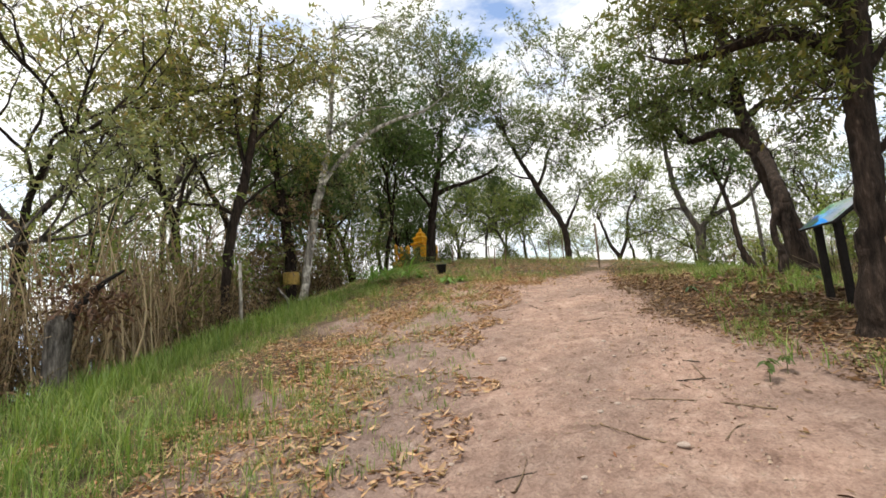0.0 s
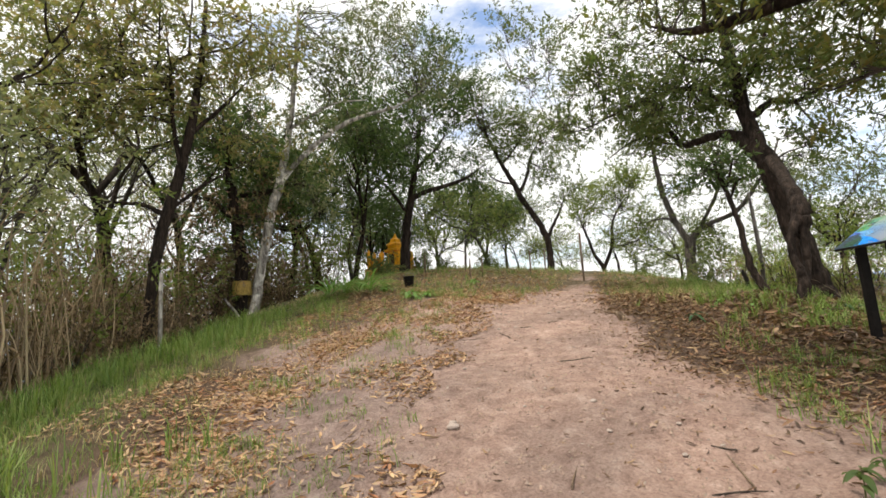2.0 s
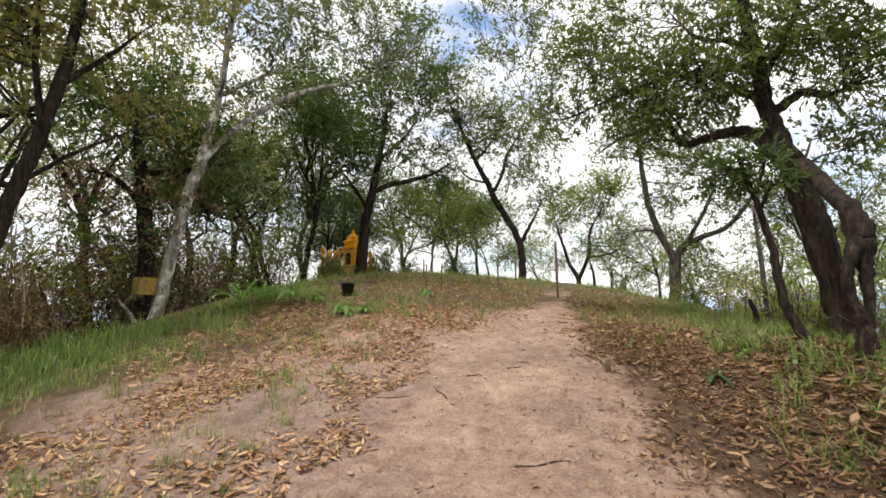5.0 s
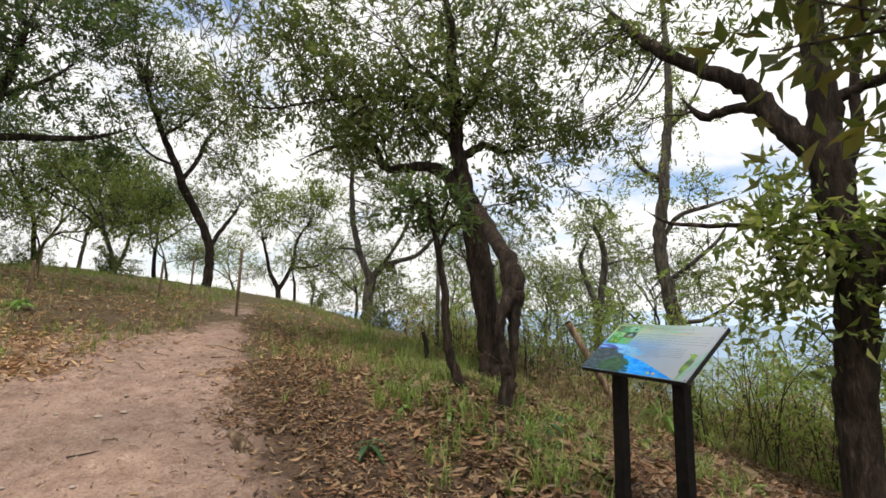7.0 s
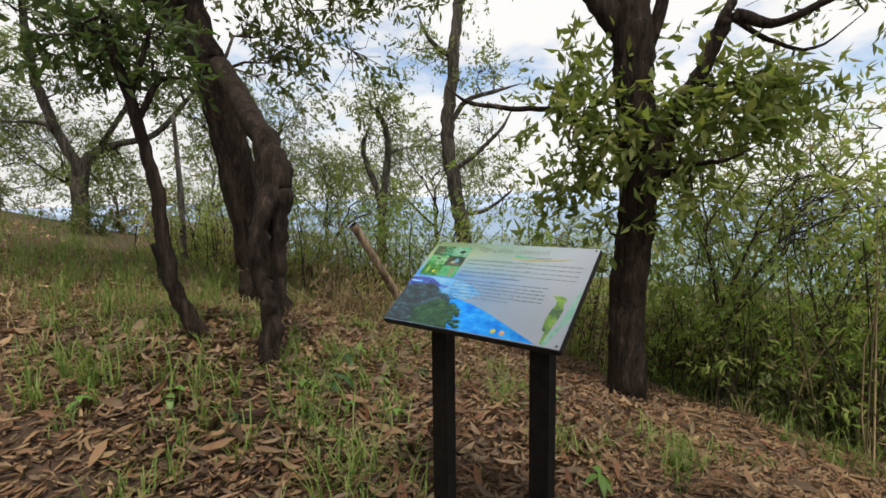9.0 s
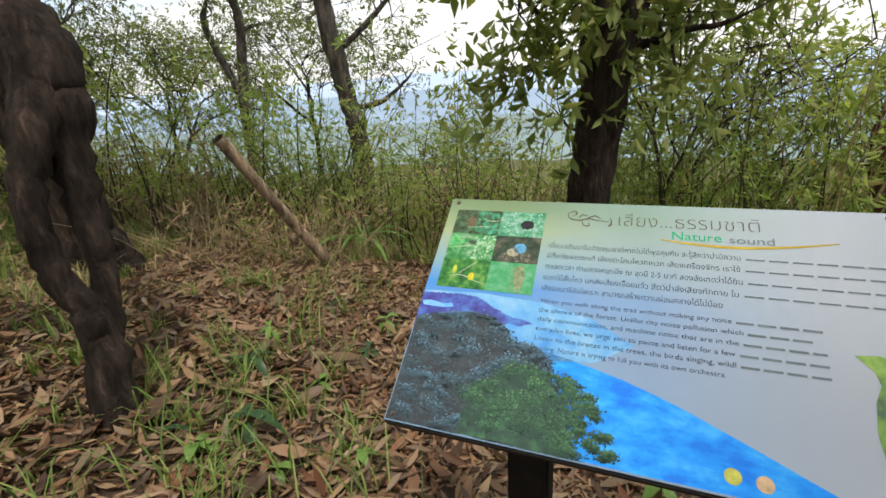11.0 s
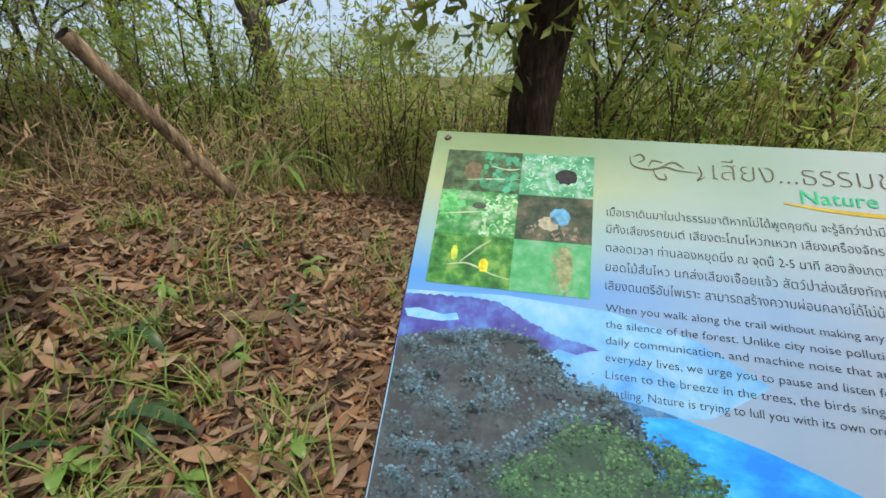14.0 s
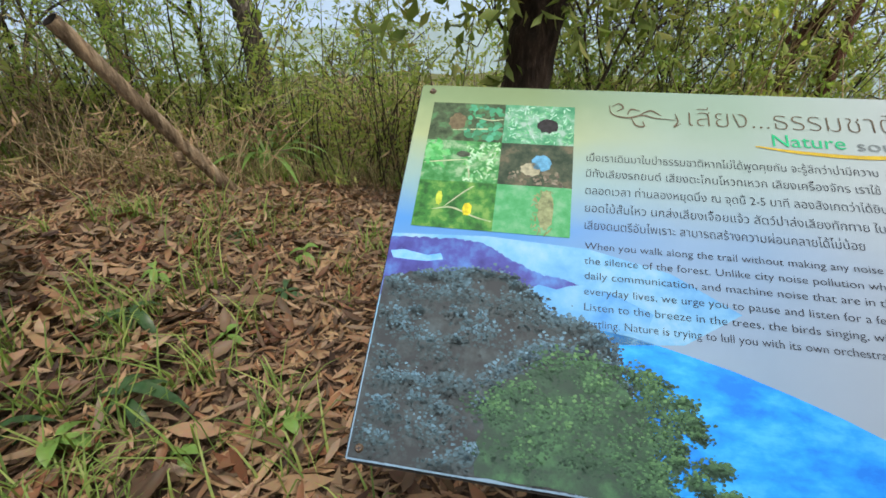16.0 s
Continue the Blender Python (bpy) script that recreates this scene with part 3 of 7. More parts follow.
wave = [(0.245, 0.168), (0.29, 0.162), (0.333, 0.152), (0.385, 0.139), (0.437, 0.122), (0.48, 0.106), (0.514, 0.091), (0.57, 0.067), (0.63, 0.04), (0.68, 0.018), (0.712, 0.003)]
flat_shape("printed_sky", wave + [(0.2, 0.003), (0.2, 0.17)], 1, mottled("print_blue", [(0.004, 0.19, 0.82), (0.01, 0.3, 0.93), (0.05, 0.42, 0.95)], 14, stretch=(1, 2, 1)), "bright blue printed sky with soft clouds")
hills = [(0.001, 0.256), (0.03, 0.258), (0.062, 0.259), (0.09, 0.26), (0.112, 0.257), (0.13, 0.25), (0.148, 0.24), (0.17, 0.23), (0.189, 0.223), (0.214, 0.22), (0.235, 0.213)]
flat_shape("printed_mist", [(0.001, 0.262), (0.12, 0.268), (0.24, 0.262), (0.33, 0.24), (0.40, 0.2), (0.34, 0.16), (0.001, 0.12)], 1, mottled("print_mist", [(0.1, 0.32, 0.66), (0.16, 0.4, 0.68), (0.26, 0.47, 0.68)], 11), "pale blue printed mist")
flat_shape("printed_ridge", bumpy(hills, 0.002, 3, 6) + [(0.22, 0.19), (0.14, 0.18), (0.001, 0.18)], 2, mottled("print_hill", [(0.035, 0.035, 0.2), (0.06, 0.075, 0.34), (0.075, 0.2, 0.55)], 18), "violet-blue printed hills")
flat_shape("printed_cloud", [(0.003, 0.238), (0.02, 0.241), (0.05, 0.236), (0.066, 0.24), (0.07, 0.232), (0.05, 0.228), (0.03, 0.228), (0.008, 0.229)], 3, mottled("print_cloud", [(0.1, 0.35, 0.85), (0.25, 0.5, 0.9)], 30))
flat_shape("printed_cloud", [(0.03, 0.21), (0.05, 0.215), (0.07, 0.213), (0.078, 0.205), (0.05, 0.198), (0.038, 0.196)], 3, mottled("print_cloud", [(0.06, 0.25, 0.85), (0.15, 0.4, 0.9)], 30))
wood = [(0.001, 0.2), (0.03, 0.21), (0.06, 0.212), (0.083, 0.217), (0.11, 0.222), (0.15, 0.219), (0.175, 0.2), (0.191, 0.178), (0.22, 0.172), (0.241, 0.166), (0.258, 0.15), (0.268, 0.13), (0.29, 0.09), (0.3, 0.003)]
def inside(pts, u, v):
    """Whether a place lies within a closed outline."""
    hit = False
    for (a, b), (c, d) in zip(pts, pts[1:] + pts[:1]):
        if (b > v) != (d > v) and u < (c - a) * (v - b) / (d - b) + a:
            hit = not hit
    return hit


def specks(name, spots, size, cols, level, slim=0.7, label="", seed=1):
    """Printed leaves: small ragged dots of ink of mixed colour, one layer."""
    r = np.random.default_rng(seed)
    spots = np.asarray(spots, float)
    n = len(spots)
    turn = r.uniform(0, 2 * np.pi, n)
    ang = np.arange(6) * np.pi / 3
    rad = size * r.uniform(0.45, 1.2, (n, 1)) * r.uniform(0.6, 1.2, (n, 6))
    x, y = rad * np.cos(ang), rad * np.sin(ang) * slim
    u = np.clip(spots[:, :1] + x * np.cos(turn)[:, None] - y * np.sin(turn)[:, None], 0.002, BOARD_W - 0.002)
    v = np.clip(spots[:, 1:2] + x * np.sin(turn)[:, None] + y * np.cos(turn)[:, None], 0.002, BOARD_D - 0.002)
    z = 0.0016 + 0.00012 * level + r.uniform(0, 0.0001, (n, 1)) + 0 * u
    verts = np.stack([u, v, z], -1).reshape(-1, 3)
    k = np.arange(n)[:, None] * 6
    tris = np.concatenate([k + t for t in ([0, 1, 2], [0, 2, 3], [0, 3, 4], [0, 4, 5])], 1).reshape(-1, 3)
    mat = leafy("print_" + name, cols, 0.0, 0.62)
    ob = child(name, quick_mesh(name, verts, tris, mat), panel, label)
    ob["kind"] = "stuff"
    return ob


def canopy(name, clumps, per, size, stops, level, label="", seed=1):
    """Printed tree crowns: ragged dots of ink in heaps, each heap paler towards its lit top and overlapping the one above."""
    r = np.random.default_rng(seed)
    mat, n, l, bsdf = nodes_of("print_" + name, 0.62)
    at, geo = n.new("ShaderNodeAttribute"), n.new("ShaderNodeNewGeometry")
    at.attribute_name = "tone"
    tone = mix_node(n, l, 0.3, at.outputs["Fac"], geo.outputs["Random Per Island"])
    l.new(ramp_node(n, l, tone.outputs["Color"], stops).outputs["Color"], bsdf.inputs["Base Color"])
    verts, tones = [], []
    ang = np.arange(5) * 2 * np.pi / 5
    for k, (u, v, w, h, lum) in enumerate(sorted(clumps, key=lambda c: -c[1])):
        du, dv = r.normal(0, 0.5, per), r.normal(0, 0.45, per)
        dv = dv * (1 - 0.35 * np.abs(du))
        rad = size * r.uniform(0.4, 1.3, (per, 1)) * r.uniform(0.6, 1.3, (per, 5))
        x = np.clip(u + w * du[:, None] + rad * np.cos(ang), 0.002, BOARD_W - 0.002)
        y = np.clip(v + h * dv[:, None] + rad * np.sin(ang) * 0.75, 0.002, BOARD_D - 0.002)
        z = 0.0016 + 0.00012 * (level + 0.012 * k) + 0 * x
        verts.append(np.stack([x, y, z], -1).reshape(-1, 3))
        tones.append(np.repeat(np.clip(lum + 0.62 * dv + r.normal(0, 0.08, per), 0, 1), 5))
    verts = np.concatenate(verts)
    k = np.arange(len(verts) // 5)[:, None] * 5
    tris = np.concatenate([k + t for t in ([0, 1, 2], [0, 2, 3], [0, 3, 4])], 1).reshape(-1, 3)
    me = quick_mesh(name, verts, tris, mat)
    me.attributes.new("tone", "FLOAT", "POINT").data.foreach_set("value", np.concatenate(tones).astype(np.float32))
    ob = child(name, me, panel, label)
    ob["kind"] = "stuff"
    return ob


flat_shape("printed_mist", [(0.165, 0.2), (0.185, 0.212), (0.205, 0.208), (0.22, 0.214), (0.236, 0.217), (0.27, 0.208), (0.31, 0.19), (0.3, 0.165), (0.19, 0.17)], 3, mottled("print_mist", [(0.06, 0.26, 0.66), (0.11, 0.34, 0.68), (0.17, 0.4, 0.68)], 16), "pale blue printed mist")
forest = wood + [(0.15, 0.003), (0.001, 0.003), (0.001, 0.1)]
crown_shape("printed_forest", forest, (0.12, 0.06), 0.004, 5, 4, foliage_print("print_forest", (0.034, 0.042, 0.052), (0.047, 0.062, 0.073), (0.066, 0.095, 0.115), 60), "dark blue-grey printed rainforest", 7)
pick = np.random.default_rng(77)
heads = []
while len(heads) < 95:
    u, v = pick.uniform(0.004, 0.285), pick.uniform(0.006, 0.212)
    if inside(forest, u, v):
        w = pick.uniform(0.012, 0.03)
        heads.append((u, v, w, w * 0.7, pick.choice([0.22, 0.3, 0.38, 0.5, 0.62])))
heads += [(u, v - 0.004, 0.016, 0.01, 0.4) for u, v in wood[2:12]]
heads += [((a + c) / 2, (b + d) / 2 - 0.004, 0.016, 0.01, 0.4) for (a, b), (c, d) in zip(wood[2:12], wood[3:13])]
canopy("printed_leaves", heads, 130, 0.0022, [(0.0, (0.032, 0.040, 0.048)), (0.35, (0.044, 0.064, 0.076)), (0.6, (0.056, 0.100, 0.128)), (0.8, (0.076, 0.148, 0.208)), (1.0, (0.128, 0.248, 0.360))], 5, "", 131)
core = [(0.135, 0.004), (0.14, 0.06), (0.16, 0.098), (0.19, 0.115), (0.23, 0.12), (0.265, 0.112), (0.295, 0.09), (0.305, 0.06), (0.31, 0.03), (0.315, 0.004)]
crown_shape("printed_tree", core, (0.23, 0.05), 0.006, 9, 9, foliage_print("print_greentree", (0.03, 0.06, 0.05), (0.04, 0.1, 0.062), (0.06, 0.16, 0.08), 45), "large green printed tree crown")
boughs = [(0.17, 0.098, 0.03), (0.2, 0.118, 0.03), (0.235, 0.125, 0.03), (0.262, 0.118, 0.026), (0.292, 0.116, 0.02), (0.31, 0.108, 0.018), (0.332, 0.092, 0.019), (0.346, 0.078, 0.013), (0.318, 0.07, 0.02), (0.33, 0.05, 0.013), (0.362, 0.04, 0.017), (0.372, 0.022, 0.014), (0.345, 0.025, 0.014), (0.298, 0.09, 0.022), (0.308, 0.062, 0.022), (0.312, 0.036, 0.022), (0.318, 0.012, 0.02), (0.15, 0.065, 0.028), (0.2, 0.07, 0.032), (0.255, 0.075, 0.034), (0.285, 0.05, 0.03), (0.17, 0.03, 0.03), (0.23, 0.035, 0.034), (0.3, 0.02, 0.03)]
canopy("printed_leaves", [(u + pick.normal(0, 0.3) * w, v + pick.normal(0, 0.3) * w, w * 0.8, w * 0.55, pick.uniform(0.2, 0.55)) for u, v, w in boughs for _ in range(4)], 80, 0.002, [(0.0, (0.022, 0.05, 0.04)), (0.4, (0.035, 0.085, 0.055)), (0.7, (0.06, 0.15, 0.075)), (1.0, (0.12, 0.26, 0.11))], 10, "", 141)
PHOTO = [
    (0, 0, [(0.03, 0.06, 0.03), (0.08, 0.13, 0.07), (0.1, 0.28, 0.12)]), (1, 0, [(0.05, 0.3, 0.16), (0.12, 0.42, 0.24), (0.4, 0.6, 0.55)]),
    (0, 1, [(0.03, 0.22, 0.05), (0.08, 0.34, 0.12), (0.35, 0.55, 0.35)]), (1, 1, [(0.02, 0.05, 0.03), (0.06, 0.09, 0.06), (0.16, 0.15, 0.1)]),
    (0, 2, [(0.02, 0.12, 0.03), (0.05, 0.26, 0.05), (0.2, 0.42, 0.1)]), (1, 2, [(0.06, 0.38, 0.14), (0.1, 0.45, 0.2), (0.2, 0.5, 0.3)])]
US, VS = [0.022, 0.124, 0.2175], [0.472, 0.4075, 0.343, 0.2745]
for col, row, cols in PHOTO:
    u0, u1, v1, v0 = US[col], US[col + 1], VS[row], VS[row + 1]
    flat_shape("printed_photo", [(u0, v0), (u1, v0), (u1, v1), (u0, v1)], 4, mottled("print_photo", [tuple(0.72 * w for w in c) for c in cols], 48), "small green printed nature photograph")


def stroke(name, pts, wide, level, mat, label=""):
    """A brush or pen line as a flat ribbon that thins at both ends."""
    p = smooth_line(pts, 6)
    d = np.gradient(p, axis=0)
    d = d / (np.linalg.norm(d, axis=1)[:, None] + 1e-9)
    nrm = np.stack([-d[:, 1], d[:, 0]], 1)
    t = np.linspace(0, 1, len(p))
    w = (wide * (0.35 + 0.65 * np.sin(np.pi * t)) / 2)[:, None]
    z = np.full((len(p), 1), 0.0016 + 0.00012 * level)
    v = np.concatenate([np.hstack([p + nrm * w, z]), np.hstack([p - nrm * w, z])])
    n = len(p)
    q = [(i + n, i + n + 1, i + 1, i) for i in range(n - 1)]
    return child(name, mesh_from(name, v, q, mat), panel, label)


def within(r, col, row, n, lo=(0.0, 0.0), hi=(1.0, 1.0)):
    u0, u1, v1, v0 = US[col] + 0.003, US[col + 1] - 0.003, VS[row] - 0.003, VS[row + 1] + 0.003
    return np.stack([u0 + (u1 - u0) * r.uniform(lo[0], hi[0], n), v0 + (v1 - v0) * r.uniform(lo[1], hi[1], n)], 1)


pick = np.random.default_rng(88)
specks("photo_leaves", within(pick, 1, 0, 190), 0.0042, [(0.06, 0.3, 0.14), (0.12, 0.42, 0.2), (0.4, 0.62, 0.55), (0.25, 0.5, 0.38)], 4.3, 0.25, "", 151)
specks("photo_leaves", within(pick, 0, 1, 130, (0.55, 0.0)), 0.0048, [(0.05, 0.24, 0.06), (0.12, 0.38, 0.14), (0.42, 0.62, 0.45), (0.2, 0.42, 0.2)], 4.3, 0.4, "", 152)
specks("photo_leaves", within(pick, 0, 1, 50, (0.0, 0.3), (0.3, 1.0)), 0.006, [(0.05, 0.3, 0.08), (0.1, 0.4, 0.14), (0.16, 0.45, 0.2)], 4.3, 0.6, "", 153)
specks("photo_leaves", within(pick, 0, 0, 60, (0.5, 0.0)), 0.006, [(0.04, 0.14, 0.07), (0.05, 0.26, 0.14), (0.08, 0.34, 0.22)], 4.3, 0.8, "", 154)
specks("photo_leaves", within(pick, 1, 2, 70, (0.5, 0.0), (0.78, 0.95)), 0.0045, [(0.12, 0.16, 0.07), (0.24, 0.26, 0.14), (0.1, 0.22, 0.1)], 4.3, 0.3, "", 155)
specks("photo_leaves", within(pick, 1, 1, 60, (0.1, 0.0), (0.9, 0.3)), 0.004, [(0.06, 0.06, 0.045), (0.13, 0.125, 0.09), (0.22, 0.2, 0.16)], 4.3, 0.6, "", 156)

TWIG_INK = plain("ink_twig", (0.35, 0.42, 0.28), 0.6, 0, 0.3, 60, 0)
for pts in ([(0.055, 0.425), (0.09, 0.428), (0.123, 0.43)], [(0.085, 0.448), (0.105, 0.444), (0.123, 0.446)], [(0.023, 0.37), (0.05, 0.374), (0.08, 0.378)], [(0.08, 0.378), (0.085, 0.36), (0.087, 0.346)],
            [(0.045, 0.3), (0.07, 0.304), (0.1, 0.293), (0.122, 0.288)], [(0.06, 0.305), (0.08, 0.325), (0.095, 0.338)]):
    stroke("printed_twig", pts, 0.0022, 5, TWIG_INK)
for u, v, w, h, c in ((0.06, 0.44, 0.014, 0.017, (0.12, 0.1, 0.06)), (0.183, 0.438, 0.017, 0.014, (0.02, 0.02, 0.025)), (0.075, 0.386, 0.011, 0.006, (0.06, 0.08, 0.06)), (0.178, 0.378, 0.015, 0.015, (0.1, 0.3, 0.5)), (0.165, 0.368, 0.016, 0.012, (0.3, 0.3, 0.22)),
                      (0.052, 0.317, 0.005, 0.012, (0.4, 0.5, 0.06)), (0.09, 0.303, 0.007, 0.011, (0.55, 0.5, 0.03)), (0.187, 0.31, 0.012, 0.033, (0.2, 0.24, 0.13))):
    crown_shape("printed_shape", [(u + w * 0.8 * math.cos(a), v + h * 0.8 * math.sin(a)) for a in np.linspace(0, 2 * np.pi, 9, endpoint=False)], (u, v), 0.0035, int(u * 999), 6, plain("ink_shape", c, 0.6, 0, 0.5, 120, 0), "", 2)
# scroll ornament, title and text
for pts in ([(0.262, 0.478), (0.266, 0.463), (0.285, 0.458), (0.305, 0.463), (0.32, 0.459), (0.345, 0.457)], [(0.266, 0.476), (0.275, 0.481), (0.28, 0.474), (0.272, 0.468)], [(0.29, 0.458), (0.296, 0.446), (0.306, 0.445), (0.304, 0.453)],
            [(0.3, 0.463), (0.315, 0.471), (0.328, 0.463)], [(0.345, 0.468), (0.348, 0.455), (0.343, 0.446), (0.352, 0.452)], [(0.285, 0.462), (0.29, 0.472), (0.302, 0.47)]):
    stroke("scroll", pts, 0.0022, 6, INK_BROWN)
lettering("title", "เสียง...ธรรมชาติ", 0.357, 0.449, 0.041, INK_BROWN, 0.242, 6, "brown title lettering", 0.0009)
lettering("heading", "Nature", 0.455, 0.423, 0.026, INK_GREEN, 0.083, 7, "green heading lettering")
lettering("heading", "sound", 0.549, 0.422, 0.022, INK_GREY, 0.07, 7, "grey heading lettering")
stroke("underline", [(0.437, 0.4215), (0.49, 0.415), (0.56, 0.4125), (0.64, 0.42), (0.712, 0.433)], 0.0055, 6, INK_GOLD, "gold brush line")
THAI = [("เมื่อเราเดินมาในป่าธรรมชาติหากไม่ได้พูดคุยกัน จะรู้สึกว่าป่ามีความ", 0.386, 0.332), ("มีทั้งเสียงรถยนต์ เสียงตะโกนโหวกเหวก เสียงเครื่องจักร เราใช้", 0.362, 0.33),
        ("ตลอดเวลา ท่านลองหยุดนิ่ง ณ จุดนี้ 2-5 นาที ลองสังเกตว่าได้ยิน", 0.337, 0.332), ("ยอดไม้สั่นไหว นกส่งเสียงเจื้อยแจ้ว สัตว์ป่าส่งเสียงทักทาย ใบ", 0.312, 0.325), ("เสียงดนตรีอันไพเราะ สามารถสร้างความผ่อนคลายได้ไม่น้อย", 0.2885, 0.30)]
for k, (text, v, w) in enumerate(THAI):
    lettering("text_line", text, 0.233, v, 0.0155, INK, w, 6, "", 0.00018)
    if k < 4:
        for j in range(6):
            u = 0.233 + w + 0.008 + j * 0.034
            if u < 0.75:
                flat_shape("text_bar", [(u, v + 0.001), (min(0.765, u + 0.028), v + 0.001), (min(0.765, u + 0.028), v + 0.0042), (u, v + 0.0042)], 6, INK_GREY)
ENGLISH = [("When you walk along the trail without making any noise", 0.262, 0.31), ("the silence of the forest. Unlike city noise pollution which", 0.243, 0.325), ("daily communication, and machine noise that are in the", 0.2245, 0.318),
           ("everyday lives, we urge you to pause and listen for a few", 0.2055, 0.312), ("Listen to the breeze in the trees, the birds singing, wildl", 0.187, 0.312), ("rustling. Nature is trying to lull you with its own orchestra.", 0.1685, 0.2975)]
for k, (text, v, w) in enumerate(ENGLISH):
    lettering("text_line", text, 0.235, v, 0.0128, INK, w, 6, "", 0.00012)
    if k < 5:
        for j in range(4):
            u = 0.235 + w + 0.006 + j * 0.03
            if u < 0.655:
                flat_shape("text_bar", [(u, v), (min(0.667, u + 0.025), v), (min(0.667, u + 0.025), v + 0.004), (u, v + 0.004)], 6, INK_GREY)
flat_shape("printed_branch", [(0.727, 0.005), (0.745, 0.06), (0.765, 0.1), (0.775, 0.18), (0.797, 0.29), (0.798, 0.13), (0.775, 0.09), (0.755, 0.03), (0.747, 0.005)], 2, mottled("print_branch", [(0.2, 0.45, 0.36), (0.34, 0.58, 0.46)], 30), "pale green printed branch")
flat_shape("printed_shape", [(0.722, 0.012), (0.726, 0.06), (0.712, 0.07), (0.708, 0.12), (0.714, 0.165), (0.724, 0.19), (0.72, 0.21), (0.7, 0.232), (0.73, 0.236), (0.75, 0.228), (0.757, 0.217), (0.749, 0.2), (0.758, 0.17), (0.754, 0.13), (0.745, 0.09), (0.738, 0.05), (0.731, 0.01)], 3, mottled("print_greenshape", [(0.09, 0.15, 0.09), (0.18, 0.34, 0.08), (0.33, 0.5, 0.12)], 16), "plain green printed shape")
for u, v, c in ((0.534, 0.028, (0.5, 0.5, 0.1)), (0.572, 0.026, (0.6, 0.42, 0.25))):
    flat_shape("printed_disc", [(u + 0.011 * math.cos(a), v + 0.011 * math.sin(a)) for a in np.linspace(0, 2 * np.pi, 20, endpoint=False)], 3, plain("ink_disc", c, 0.6, 0, 0.3, 60, 0))
SCREW = plain("screw_steel", (0.16, 0.12, 0.09), 0.45, 0.7, 0.4, 200, 0.3)
for u, v in ((0.017, 0.492), (0.013, 0.012), (0.787, 0.492), (0.787, 0.013)):
    bm = bmesh.new()
    bmesh.ops.create_cone(bm, cap_ends=True, segments=14, radius1=0.005, radius2=0.0032, depth=0.003, matrix=Matrix.Translation((u, v, 0.0032)))
    screw = part("screw", bm, SCREW, panel, "rusty cross-head screw")
    for a in (0, 90):
        child("slot", mesh_from("slot", [(-0.0028, -0.0005, 0), (0.0028, -0.0005, 0), (0.0028, 0.0005, 0), (-0.0028, 0.0005, 0)], [(0, 1, 2, 3)], INK), screw, "", pose(u, v, 0.0049, 0, 0, a + 20))

crest_tree = tree('tree', (-2.54, 15.63), 'slender dark-barked tree with a bent trunk and sparse olive crown')
limb(crest_tree, 'trunk', BARK_DARK, [(-2.62, 15.63, 1.46, 0.233), (-2.62, 15.63, 1.61, 0.173), (-2.56, 15.63, 2.80, 0.147), (-2.68, 15.63, 3.62, 0.140), (-3.09, 15.65, 4.51, 0.134), (-3.59, 15.67, 5.43, 0.137), (-3.89, 15.68, 6.18, 0.120), (-4.40, 15.70, 7.25, 0.095), (-4.82, 15.71, 8.30, 0.078), (-5.13, 15.72, 9.19, 0.059)])
limb(crest_tree, 'limb', BARK_DARK, [(-2.57, 15.63, 3.51, 0.087), (-2.18, 15.62, 4.24, 0.070), (-1.86, 15.61, 4.81, 0.043), (-1.67, 15.60, 5.38, 0.026)])
limb(crest_tree, 'limb', BARK_DARK, [(-3.67, 15.67, 5.76, 0.082), (-3.24, 15.66, 6.55, 0.073), (-3.03, 15.65, 7.33, 0.055), (-2.23, 15.62, 8.64, 0.037)])
limb(crest_tree, 'limb', BARK_DARK, [(-4.40, 15.70, 7.20, 0.066), (-3.69, 15.67, 7.97, 0.047), (-2.96, 15.65, 9.03, 0.038)])
limb(crest_tree, 'limb', BARK_DARK, [(-3.89, 15.68, 6.18, 0.056), (-4.84, 15.71, 6.58, 0.038), (-5.51, 15.74, 7.63, 0.029)])
crown(crest_tree, LEAF_OLIVE, 0.15, [(-4.75, 15.71, 9.61, 1.41, 1.02, 3000), (-3.23, 15.65, 8.80, 1.41, 1.02, 3000), (-4.48, 15.70, 7.89, 1.41, 0.90, 2000), (-2.65, 15.63, 6.69, 1.15, 1.02, 1600), (-1.90, 15.61, 8.18, 1.02, 1.02, 1600), (-5.33, 15.73, 11.00, 1.02, 1.02, 1800), (-1.70, 15.60, 5.52, 0.77, 0.77, 800)], 0.7)

far_crest_tree = tree('tree', (0.56, 22.40), 'small twin-stemmed tree with light green umbrella crown')
limb(far_crest_tree, 'trunk', BARK_DARK, [(0.56, 22.40, 1.04, 0.190), (0.56, 22.40, 1.19, 0.141), (0.60, 22.40, 2.26, 0.130), (0.16, 22.45, 3.13, 0.099), (-0.09, 22.49, 4.10, 0.077), (-0.32, 22.52, 4.91, 0.056)])
limb(far_crest_tree, 'limb', BARK_DARK, [(0.63, 22.39, 2.32, 0.109), (1.19, 22.31, 3.57, 0.086), (1.39, 22.29, 5.00, 0.065), (2.21, 22.18, 6.41, 0.043)])
limb(far_crest_tree, 'limb', BARK_DARK, [(1.19, 22.32, 3.42, 0.065), (2.56, 22.13, 3.69, 0.042), (2.94, 22.08, 4.15, 0.032)])
